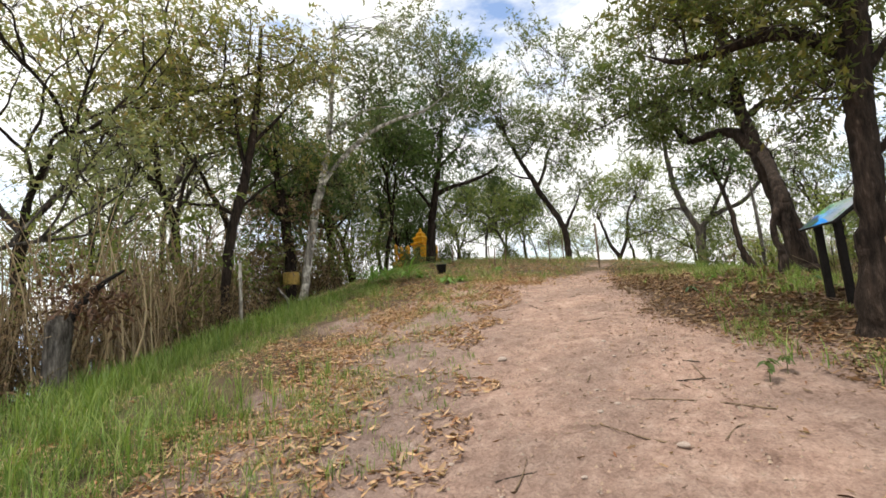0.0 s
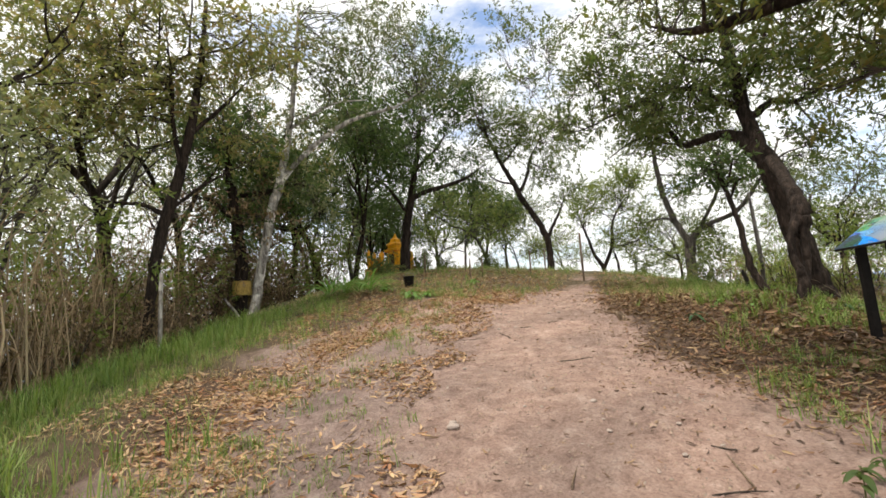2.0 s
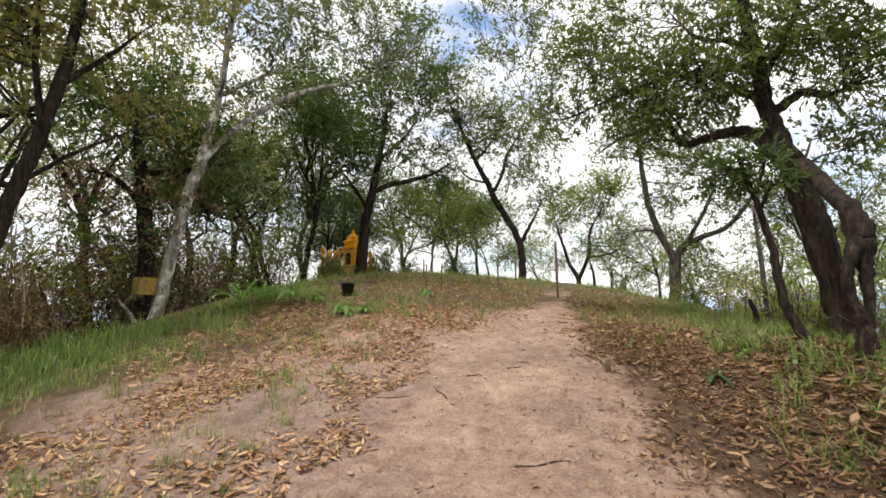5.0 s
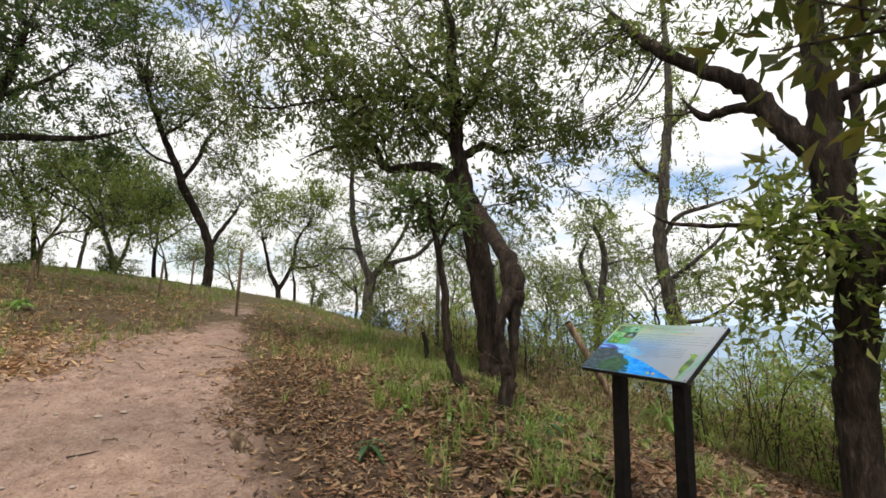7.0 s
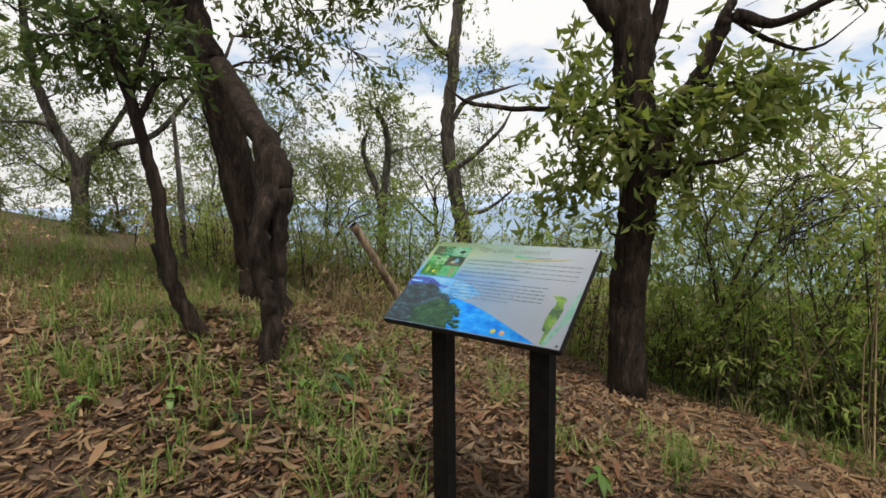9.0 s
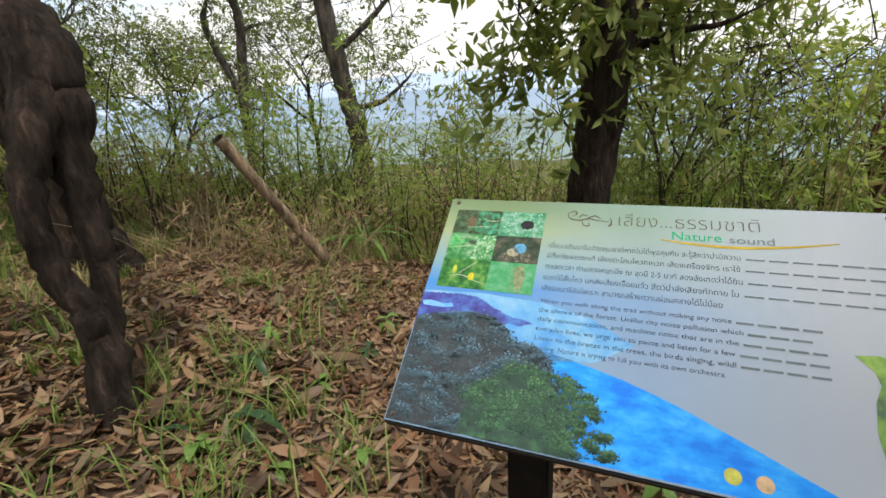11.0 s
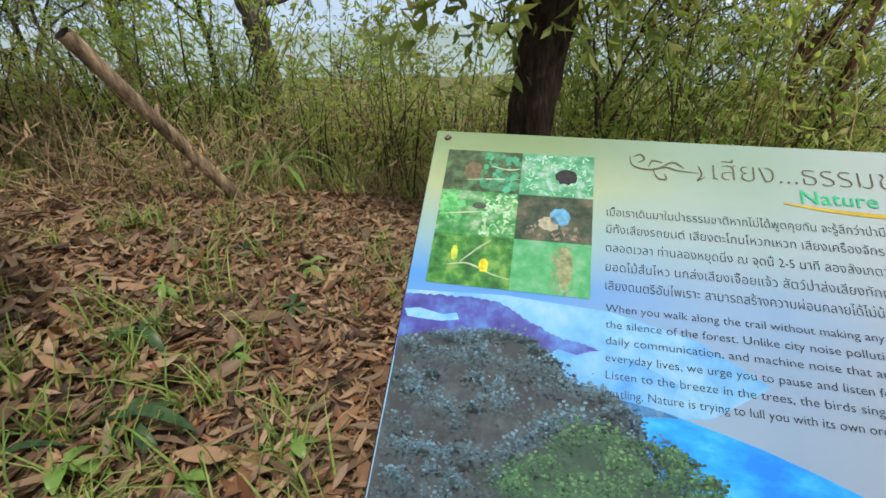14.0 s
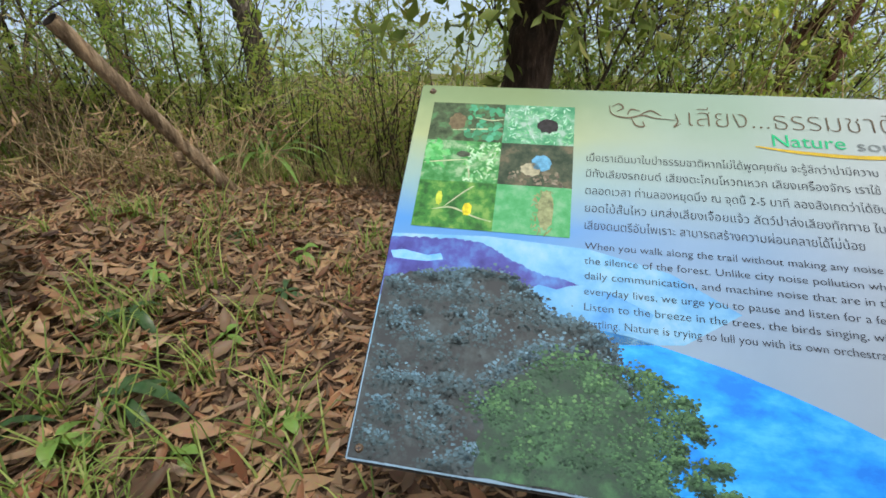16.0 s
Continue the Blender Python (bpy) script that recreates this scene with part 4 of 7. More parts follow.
limb(far_crest_tree, 'limb', BARK_DARK, [(1.44, 22.28, 1.06, 0.086), (1.37, 22.29, 2.62, 0.075), (1.10, 22.33, 3.74, 0.054)])
crown(far_crest_tree, LEAF_LIGHT, 0.17, [(0.67, 22.38, 6.65, 1.77, 0.90, 3000), (2.24, 22.17, 7.38, 1.44, 0.90, 2400), (-0.46, 22.54, 5.41, 0.96, 0.80, 1200), (2.63, 22.12, 5.43, 1.12, 0.96, 1200)], 0.7)

broad_tree = tree('tree', (2.32, 12.80), 'stout grey tree forking low with spreading crooked limbs')
limb(broad_tree, 'trunk', BARK_GREY, [(2.34, 12.79, 0.65, 0.272), (2.34, 12.79, 0.80, 0.202), (2.40, 12.78, 1.57, 0.186), (2.47, 12.75, 2.45, 0.202)])
limb(broad_tree, 'limb', BARK_GREY, [(2.42, 12.77, 2.40, 0.124), (2.15, 12.86, 3.07, 0.111), (1.93, 12.93, 3.79, 0.105), (1.77, 12.98, 4.62, 0.098), (1.71, 13.00, 5.46, 0.083), (1.66, 13.01, 6.51, 0.059), (1.51, 13.06, 7.28, 0.035)])
limb(broad_tree, 'limb', BARK_GREY, [(2.52, 12.73, 2.43, 0.116), (2.84, 12.63, 2.83, 0.099), (3.36, 12.46, 3.05, 0.082), (4.03, 12.24, 3.33, 0.072), (4.73, 12.02, 4.23, 0.056), (5.16, 11.88, 4.85, 0.035)])
limb(broad_tree, 'limb', BARK_GREY, [(2.84, 12.63, 2.83, 0.069), (3.40, 12.45, 3.87, 0.060), (3.78, 12.33, 4.81, 0.052), (3.74, 12.34, 5.61, 0.038), (4.05, 12.24, 6.57, 0.030)])
limb(broad_tree, 'limb', BARK_GREY, [(2.23, 12.83, 2.96, 0.063), (1.81, 12.97, 3.39, 0.048), (1.07, 13.21, 3.34, 0.033)])
crown(broad_tree, LEAF_OLIVE, 0.13, [(1.57, 13.04, 6.52, 1.26, 0.94, 2400), (2.81, 12.64, 5.94, 1.15, 1.05, 1950), (3.85, 12.30, 6.00, 1.05, 0.94, 1950), (2.22, 12.83, 4.58, 0.84, 0.84, 1050), (4.26, 12.17, 4.57, 0.94, 0.84, 1350), (1.04, 13.22, 7.46, 1.05, 0.73, 1350), (3.06, 12.56, 2.13, 0.59, 1.26, 1050)], 0.7)

twin_tree = tree('tree', (0.33, 1.42), 'large leaning dark tree with two fused trunks and knotted elbow')
limb(twin_tree, 'trunk', BARK_DARK, [(0.28, 1.38, 0.08, 0.125), (0.31, 1.39, 0.3, 0.088), (0.35, 1.41, 0.55, 0.072), (0.34, 1.45, 0.72, 0.058), (0.32, 1.48, 0.88, 0.052), (0.32, 1.50, 1.04, 0.052), (0.37, 1.53, 1.21, 0.06), (0.49, 1.58, 1.42, 0.085), (0.56, 1.70, 1.66, 0.095)])
limb(twin_tree, 'trunk', BARK_DARK, [(0.34, 1.43, 0.36, 0.060), (0.40, 1.45, 0.55, 0.050), (0.46, 1.48, 0.72, 0.046), (0.50, 1.51, 0.92, 0.05), (0.53, 1.55, 1.16, 0.066), (0.56, 1.58, 1.40, 0.09), (0.58, 1.61, 1.54, 0.112), (0.60, 1.74, 1.75, 0.1), (0.72, 2.07, 1.98, 0.093), (0.94, 2.68, 2.34, 0.095), (1.13, 3.33, 2.78, 0.1)])
limb(twin_tree, 'second_trunk', BARK_DARK, [(1.74, 3.70, -0.05, 0.40), (1.72, 3.72, 0.2, 0.30), (1.70, 3.73, 0.45, 0.25), (1.63, 3.75, 1.0, 0.215), (1.52, 3.78, 1.7, 0.205), (1.38, 3.77, 2.3, 0.195), (1.23, 3.73, 2.87, 0.171)])
limb(twin_tree, 'limb', BARK_DARK, [(1.28, 3.70, 2.79, 0.179), (1.15, 4.00, 3.24, 0.151), (1.03, 4.27, 3.59, 0.122), (0.75, 4.41, 3.71, 0.095), (0.41, 4.57, 3.67, 0.076), (0.32, 5.40, 3.91, 0.069), (0.19, 5.70, 4.38, 0.054), (-0.20, 6.07, 4.45, 0.040), (-0.59, 6.42, 4.42, 0.031), (-1.11, 6.81, 4.17, 0.018)])
limb(twin_tree, 'limb', BARK_DARK, [(1.25, 3.72, 2.91, 0.148), (1.20, 3.98, 3.45, 0.137), (1.21, 4.19, 4.11, 0.119), (1.19, 4.20, 4.73, 0.109), (1.11, 4.24, 5.35, 0.099), (1.05, 4.27, 6.45, 0.077), (0.80, 4.39, 7.70, 0.052)])
limb(twin_tree, 'limb', BARK_DARK, [(1.23, 4.18, 3.85, 0.084), (1.62, 3.99, 4.12, 0.070), (1.93, 3.84, 3.98, 0.054), (2.33, 3.65, 4.13, 0.032)])
limb(twin_tree, 'limb', BARK_DARK, [(1.10, 4.24, 4.19, 0.067), (0.73, 4.42, 4.57, 0.054), (0.37, 4.59, 4.90, 0.045), (-0.29, 4.91, 4.94, 0.034), (-1.08, 5.28, 4.81, 0.023), (-1.85, 5.65, 4.67, 0.017), (-2.48, 5.95, 4.92, 0.010)])
limb(twin_tree, 'limb', BARK_DARK, [(1.15, 4.22, 5.00, 0.062), (0.85, 4.36, 5.30, 0.044), (0.42, 4.57, 5.56, 0.034), (-0.01, 4.77, 6.34, 0.021)])
limb(twin_tree, 'limb', BARK_DARK, [(1.20, 4.19, 4.47, 0.060), (1.53, 4.04, 5.07, 0.046), (1.76, 3.93, 5.77, 0.039), (1.91, 3.86, 6.87, 0.027)])
crown(twin_tree, LEAF_OLIVE, 0.12, [(0.73, 4.42, 4.48, 0.78, 0.44, 1612), (0.36, 4.59, 5.20, 0.96, 0.52, 2061), (1.30, 4.15, 5.11, 0.78, 0.61, 1433), (1.92, 3.85, 4.95, 0.70, 0.52, 1253), (-0.26, 4.89, 4.16, 0.78, 0.39, 1343), (-0.79, 5.14, 4.97, 0.96, 0.44, 1612), (1.59, 4.01, 6.59, 1.31, 0.70, 1792), (0.25, 4.65, 6.60, 1.57, 0.70, 2061), (2.58, 3.53, 4.21, 0.52, 0.35, 805), (1.94, 3.84, 3.22, 0.52, 0.35, 447), (-1.13, 5.31, 5.87, 1.31, 0.61, 1702), (-1.85, 5.65, 4.75, 0.96, 0.52, 1073)], 1.0)
crown(twin_tree, LEAF_OLIVE, 0.12, [(-3.44, 6.24, 8.17, 0.78, 0.59, 597), (-2.27, 5.73, 7.28, 0.91, 0.65, 746), (-1.56, 5.41, 5.91, 0.78, 0.52, 597), (-2.90, 6.00, 6.63, 0.65, 0.52, 447), (-0.53, 4.96, 4.81, 0.91, 0.52, 671), (0.55, 4.49, 5.41, 1.04, 0.65, 746), (1.73, 3.97, 4.54, 1.04, 0.65, 746), (2.39, 3.68, 5.02, 1.04, 0.65, 671), (2.51, 3.63, 3.26, 0.78, 0.78, 597), (-0.67, 5.02, 6.50, 1.04, 0.59, 746)], 1.0)

slim_tree = tree('tree', (0.00, 1.95), 'slim leaning dark sapling tree with narrow trunk')
limb(slim_tree, 'trunk', BARK_DARK, [(0.14, 1.88, 0.17, 0.090), (0.14, 1.88, 0.32, 0.067), (0.07, 1.92, 0.53, 0.056), (-0.02, 1.96, 0.78, 0.049), (-0.06, 1.98, 1.08, 0.044), (-0.08, 1.99, 1.44, 0.041), (-0.13, 2.02, 1.80, 0.036), (-0.18, 2.04, 2.05, 0.034), (-0.24, 2.07, 2.31, 0.027), (-0.28, 2.09, 2.57, 0.020)])
limb(slim_tree, 'limb', BARK_DARK, [(-0.15, 2.02, 1.90, 0.022), (-0.03, 1.97, 2.16, 0.020), (0.13, 1.89, 2.20, 0.015)])
limb(slim_tree, 'limb', BARK_DARK, [(-0.18, 2.04, 2.05, 0.019), (-0.08, 1.99, 2.38, 0.015), (-0.02, 1.96, 2.60, 0.010)])
crown(slim_tree, LEAF_DARK, 0.1, [(-0.32, 2.11, 2.57, 0.28, 0.22, 400), (-0.06, 1.98, 2.38, 0.25, 0.19, 300), (-0.45, 2.17, 2.35, 0.22, 0.17, 250)], 0.8)

forked_tree = tree('tree', (3.55, -0.15), 'big dark forked tree with spreading limbs beyond the board')
limb(forked_tree, 'trunk', BARK_DARK, [(3.54, -0.11, -0.86, 0.287), (3.54, -0.11, -0.69, 0.212), (3.53, -0.09, -0.12, 0.186), (3.54, -0.11, 0.55, 0.183), (3.56, -0.17, 1.23, 0.186), (3.56, -0.18, 1.80, 0.204), (3.54, -0.12, 2.39, 0.187), (3.53, -0.09, 2.85, 0.204), (3.52, -0.07, 3.26, 0.179), (3.53, -0.08, 3.67, 0.153), (3.52, -0.05, 4.24, 0.128), (3.52, -0.05, 4.89, 0.102), (3.51, -0.03, 5.79, 0.066)])
limb(forked_tree, 'limb', BARK_DARK, [(3.52, -0.06, 2.96, 0.141), (3.45, 0.15, 3.24, 0.130), (3.39, 0.35, 3.56, 0.117), (3.32, 0.55, 3.97, 0.103), (3.24, 0.80, 4.26, 0.095), (3.13, 1.14, 4.54, 0.085), (2.99, 1.53, 4.94, 0.083), (2.88, 1.87, 5.38, 0.070), (2.75, 2.28, 6.05, 0.048)])
limb(forked_tree, 'limb', BARK_DARK, [(3.35, 0.46, 3.73, 0.074), (3.25, 0.75, 3.81, 0.063), (3.15, 1.05, 3.82, 0.058), (3.07, 1.29, 4.15, 0.031)])
limb(forked_tree, 'limb', BARK_DARK, [(3.57, -0.20, 2.84, 0.074), (3.60, -0.31, 3.22, 0.063), (3.61, -0.33, 3.75, 0.047), (3.65, -0.44, 4.34, 0.033), (3.65, -0.46, 5.17, 0.019)])
limb(forked_tree, 'limb', BARK_DARK, [(3.54, -0.13, 3.59, 0.079), (3.63, -0.38, 3.69, 0.070), (3.71, -0.65, 3.77, 0.061), (3.77, -0.82, 4.09, 0.044), (3.83, -1.00, 4.56, 0.033), (3.87, -1.13, 5.05, 0.022)])
limb(forked_tree, 'limb', BARK_DARK, [(3.61, -0.32, 1.66, 0.107), (3.60, -0.45, 2.15, 0.089), (3.61, -0.65, 2.50, 0.071), (3.61, -0.82, 2.89, 0.070), (3.59, -0.92, 2.99, 0.058), (3.64, -1.21, 2.86, 0.040), (3.69, -1.52, 2.96, 0.033), (3.76, -1.91, 3.14, 0.022), (3.80, -2.17, 3.22, 0.014)])
limb(forked_tree, 'limb', BARK_DARK, [(3.76, -0.80, 2.97, 0.051), (3.81, -0.95, 3.41, 0.041), (3.85, -1.06, 3.96, 0.031), (3.86, -1.10, 4.53, 0.027), (3.88, -1.15, 5.04, 0.017)])
limb(forked_tree, 'limb', BARK_DARK, [(3.79, -0.88, 3.05, 0.030), (3.89, -1.17, 2.81, 0.021), (4.00, -1.51, 2.69, 0.015), (4.11, -1.85, 2.95, 0.010)])
limb(forked_tree, 'limb', BARK_DARK, [(3.51, -0.02, 2.03, 0.040), (3.39, 0.32, 2.11, 0.036), (3.30, 0.62, 2.31, 0.032), (3.15, 1.07, 2.37, 0.031), (3.00, 1.52, 2.47, 0.025), (2.91, 1.78, 2.67, 0.015)])
limb(forked_tree, 'limb', BARK_DARK, [(3.59, -0.26, 1.57, 0.049), (3.50, -0.62, 1.67, 0.029), (3.39, -0.94, 1.70, 0.018), (3.26, -1.19, 1.81, 0.010)])
crown(forked_tree, LEAF_LIGHT, 0.16, [(3.39, 0.33, 2.03, 0.46, 0.46, 356), (3.34, 0.49, 2.45, 0.38, 0.38, 270), (3.44, 0.18, 1.36, 0.34, 0.46, 341), (3.54, -0.13, 1.99, 0.34, 0.53, 160), (3.51, -0.04, 2.53, 0.38, 0.38, 110), (3.84, -1.02, 2.05, 0.68, 0.38, 427), (3.72, -0.67, 2.39, 0.46, 0.38, 299), (3.88, -1.15, 2.51, 0.61, 0.30, 270), (3.62, -0.36, 1.48, 0.38, 0.30, 178), (3.40, 0.15, 1.7, 0.42, 0.4, 220), (3.40, -0.3, 2.1, 0.4, 0.35, 150), (3.45, -0.7, 1.95, 0.45, 0.32, 200)], 0.7, 0.36)
crown(forked_tree, LEAF_OLIVE, 0.12, [(2.71, 2.38, 5.20, 0.84, 0.46, 936), (2.59, 2.75, 4.33, 0.53, 0.46, 676), (2.98, 1.56, 5.28, 0.84, 0.46, 728), (3.31, 0.57, 5.10, 0.91, 0.46, 520), (3.91, -1.25, 4.09, 0.91, 0.46, 468), (4.05, -1.66, 3.61, 0.68, 0.46, 468), (3.65, -0.45, 5.03, 1.07, 0.46, 624), (4.09, -1.78, 4.17, 0.76, 0.46, 520), (2.54, 2.92, 6.29, 0.91, 0.61, 936), (2.82, 2.07, 4.00, 0.38, 0.38, 312)], 0.8, 0.29)

valley_tree = tree('tree', (6.10, 4.10), 'slender grey tree on the slope with fine open branches')
limb(valley_tree, 'trunk', BARK_GREY, [(6.30, 3.84, -1.00, 0.211), (6.30, 3.84, 0.55, 0.157), (6.26, 3.88, 1.03, 0.151), (6.19, 3.98, 1.64, 0.145), (6.12, 4.08, 2.38, 0.140), (6.11, 4.09, 3.01, 0.129), (6.17, 4.01, 3.76, 0.118), (6.20, 3.97, 4.40, 0.108), (6.25, 3.90, 5.18, 0.097), (6.30, 3.83, 6.10, 0.080), (6.29, 3.85, 7.32, 0.063), (6.27, 3.88, 8.71, 0.045)])
limb(valley_tree, 'limb', BARK_GREY, [(6.12, 4.08, 2.88, 0.061), (6.33, 3.79, 3.37, 0.049), (6.66, 3.35, 3.54, 0.042), (6.99, 2.92, 3.70, 0.030)])
limb(valley_tree, 'limb', BARK_GREY, [(6.18, 4.00, 2.01, 0.055), (6.46, 3.62, 2.37, 0.048), (6.76, 3.23, 2.84, 0.035), (6.91, 3.02, 3.33, 0.024)])
limb(valley_tree, 'limb', BARK_GREY, [(6.26, 3.89, 1.15, 0.048), (6.54, 3.51, 1.21, 0.041), (6.80, 3.17, 1.50, 0.029), (6.94, 2.98, 1.74, 0.017)])
limb(valley_tree, 'limb', BARK_GREY, [(6.20, 3.97, 4.15, 0.057), (5.90, 4.36, 4.56, 0.045), (5.76, 4.56, 5.10, 0.033)])
limb(valley_tree, 'limb', BARK_GREY, [(6.25, 3.90, 5.31, 0.052), (6.52, 3.54, 5.80, 0.039), (6.72, 3.27, 6.44, 0.026)])
crown(valley_tree, LEAF_LIGHT, 0.1, [(6.64, 3.38, 2.60, 0.76, 0.76, 650), (6.73, 3.26, 1.63, 0.64, 0.51, 455), (6.49, 3.59, 3.74, 0.70, 0.57, 520), (5.90, 4.37, 4.43, 0.64, 0.57, 520), (6.44, 3.65, 5.42, 0.76, 0.64, 585), (6.08, 4.13, 6.40, 0.76, 0.76, 585), (5.88, 4.40, 2.64, 0.38, 0.51, 260)], 0.8)

slope_tree = tree('tree', (6.90, 9.40), 'small twin-stemmed tree on the slope with light crown')
limb(slope_tree, 'trunk', BARK_GREY, [(8.42, 8.22, -1.06, 0.170), (8.42, 8.22, 0.29, 0.126), (8.46, 8.19, 1.43, 0.117), (8.58, 8.09, 2.69, 0.108), (8.58, 8.09, 3.42, 0.091), (8.37, 8.26, 4.15, 0.064)])
limb(slope_tree, 'limb', BARK_GREY, [(8.43, 8.21, 1.08, 0.099), (8.28, 8.33, 1.97, 0.090), (8.07, 8.49, 2.69, 0.081), (8.04, 8.51, 3.14, 0.072), (8.25, 8.35, 3.78, 0.045)])
limb(slope_tree, 'limb', BARK_GREY, [(8.59, 8.09, 2.87, 0.063), (9.08, 7.70, 3.06, 0.045)])
crown(slope_tree, LEAF_LIGHT, 0.12, [(8.37, 8.25, 4.34, 0.99, 0.68, 1260), (8.95, 7.80, 3.88, 0.72, 0.63, 700), (7.93, 8.60, 3.60, 0.54, 0.54, 489), (8.84, 7.89, 1.43, 0.72, 0.54, 560)], 0.8)

red_tree = tree('tree', (5.50, -2.75), 'reddish twin-stemmed tree without visible leaves beside the thicket')
limb(red_tree, 'trunk', BARK_RED, [(5.43, -2.91, -1.67, 0.121), (5.43, -2.91, -0.20, 0.089), (5.46, -2.84, 0.16, 0.077), (5.48, -2.79, 0.51, 0.071), (5.46, -2.85, 0.78, 0.063), (5.41, -2.94, 1.04, 0.051), (5.38, -3.01, 1.33, 0.039)])
limb(red_tree, 'limb', BARK_RED, [(5.47, -2.82, 0.10, 0.036), (5.51, -2.73, 0.61, 0.031), (5.50, -2.75, 0.88, 0.020), (5.49, -2.77, 1.19, 0.014)])
limb(red_tree, 'second_trunk', BARK_RED, [(5.31, -3.17, -0.16, 0.074), (5.33, -3.14, 0.26, 0.066), (5.31, -3.16, 0.59, 0.059), (5.32, -3.15, 0.90, 0.053), (5.32, -3.16, 1.24, 0.042)])
crown(red_tree, LEAF_YELLOW, 0.1, [(5.45, -2.86, 1.56, 1.02, 0.51, 400), (5.28, -3.24, 1.33, 0.68, 0.51, 320)], 0.8)

path_tree = tree('tree', (-0.35, -2.35), 'large dark tree beside the path with mottled bark')
limb(path_tree, 'trunk', BARK_DARK, [(-0.59, -2.21, -0.54, 0.191), (-0.59, -2.21, -0.39, 0.142), (-0.54, -2.23, 0.02, 0.119), (-0.49, -2.27, 0.52, 0.108), (-0.44, -2.30, 0.98, 0.113), (-0.42, -2.31, 1.40, 0.112), (-0.39, -2.33, 1.82, 0.111), (-0.36, -2.34, 2.25, 0.115), (-0.33, -2.36, 2.75, 0.111), (-0.29, -2.39, 3.42, 0.091), (-0.22, -2.43, 4.20, 0.064)])
limb(path_tree, 'limb', BARK_DARK, [(-0.38, -2.33, 2.15, 0.069), (-0.54, -2.12, 2.54, 0.065), (-0.79, -1.85, 2.79, 0.063), (-1.12, -1.54, 2.87, 0.053), (-1.50, -1.19, 3.00, 0.040), (-1.80, -0.89, 3.31, 0.030)])
limb(path_tree, 'limb', BARK_DARK, [(-0.35, -2.35, 2.64, 0.064), (-0.59, -2.21, 3.10, 0.058), (-1.03, -1.94, 3.61, 0.052), (-1.58, -1.61, 4.02, 0.035)])
limb(path_tree, 'limb', BARK_DARK, [(-0.43, -2.30, 1.13, 0.038), (-0.29, -2.38, 1.35, 0.029), (-0.10, -2.50, 1.63, 0.021)])
limb(path_tree, 'limb', BARK_DARK, [(-0.39, -2.33, 1.93, 0.052), (-0.14, -2.48, 2.29, 0.038), (0.09, -2.62, 2.67, 0.025)])
crown(path_tree, LEAF_WARM, 0.096, [(-0.64, -2.17, 2.75, 0.75, 0.45, 1100), (-1.12, -1.88, 3.0, 0.68, 0.4, 850), (-1.58, -1.61, 3.3, 0.62, 0.4, 700), (-1.92, -1.40, 3.62, 0.55, 0.4, 760), (-0.84, -2.06, 3.42, 0.9, 0.5, 1500), (-1.43, -1.70, 3.95, 0.85, 0.5, 1300), (-0.50, -2.26, 2.1, 0.45, 0.38, 420), (-0.28, -2.39, 3.25, 0.95, 0.55, 1500), (-0.65, -2.17, 1.95, 0.35, 0.28, 300), (0.1, -2.62, 2.9, 0.5, 0.35, 350), (-0.2, -2.45, 4.0, 0.9, 0.55, 1300), (-0.1, -2.5, 3.6, 0.7, 0.5, 700)], 0.9, 0.3)

leaning_tree = tree('tree', (-10.87, 1.91), 'dark moss-barked leaning tree above the thicket')
limb(leaning_tree, 'trunk', BARK_DARK, [(-10.85, 1.93, -0.18, 0.137), (-10.85, 1.93, -0.03, 0.102), (-10.78, 2.00, 1.09, 0.095), (-10.71, 2.06, 2.01, 0.105), (-10.59, 2.18, 2.85, 0.109), (-10.44, 2.33, 3.66, 0.104), (-10.30, 2.45, 4.57, 0.089), (-10.20, 2.56, 5.57, 0.073), (-10.11, 2.64, 6.68, 0.055), (-10.06, 2.69, 7.94, 0.041)])
limb(leaning_tree, 'limb', BARK_DARK, [(-10.61, 2.16, 2.85, 0.054), (-10.91, 1.88, 3.06, 0.043), (-11.24, 1.55, 3.08, 0.033), (-11.68, 1.13, 3.25, 0.019)])
limb(leaning_tree, 'limb', BARK_DARK, [(-10.40, 2.36, 3.86, 0.057), (-10.51, 2.26, 4.84, 0.048), (-10.54, 2.22, 5.86, 0.040), (-10.62, 2.15, 7.00, 0.026)])
limb(leaning_tree, 'limb', BARK_DARK, [(-10.30, 2.45, 4.64, 0.050), (-9.83, 2.91, 5.41, 0.043), (-9.39, 3.34, 6.24, 0.029)])
limb(leaning_tree, 'limb', BARK_DARK, [(-10.55, 2.22, 2.97, 0.041), (-10.13, 2.62, 3.52, 0.035), (-9.51, 3.22, 4.14, 0.022)])
crown(leaning_tree, LEAF_WOOD, 0.14, [(-10.47, 2.30, 5.75, 1.22, 0.81, 1200), (-11.05, 1.74, 5.93, 1.22, 0.81, 1200), (-9.82, 2.92, 6.10, 1.09, 0.81, 1120), (-11.51, 1.29, 5.06, 1.22, 0.81, 1040), (-10.31, 2.45, 7.14, 1.49, 0.68, 1280), (-11.19, 1.60, 6.88, 1.49, 0.68, 1200), (-9.28, 3.44, 7.29, 1.22, 0.81, 1120), (-10.84, 1.94, 4.51, 1.09, 0.68, 640), (-9.67, 3.06, 4.78, 0.95, 0.68, 640), (-11.90, 0.92, 5.98, 1.22, 0.95, 1200)], 0.9)

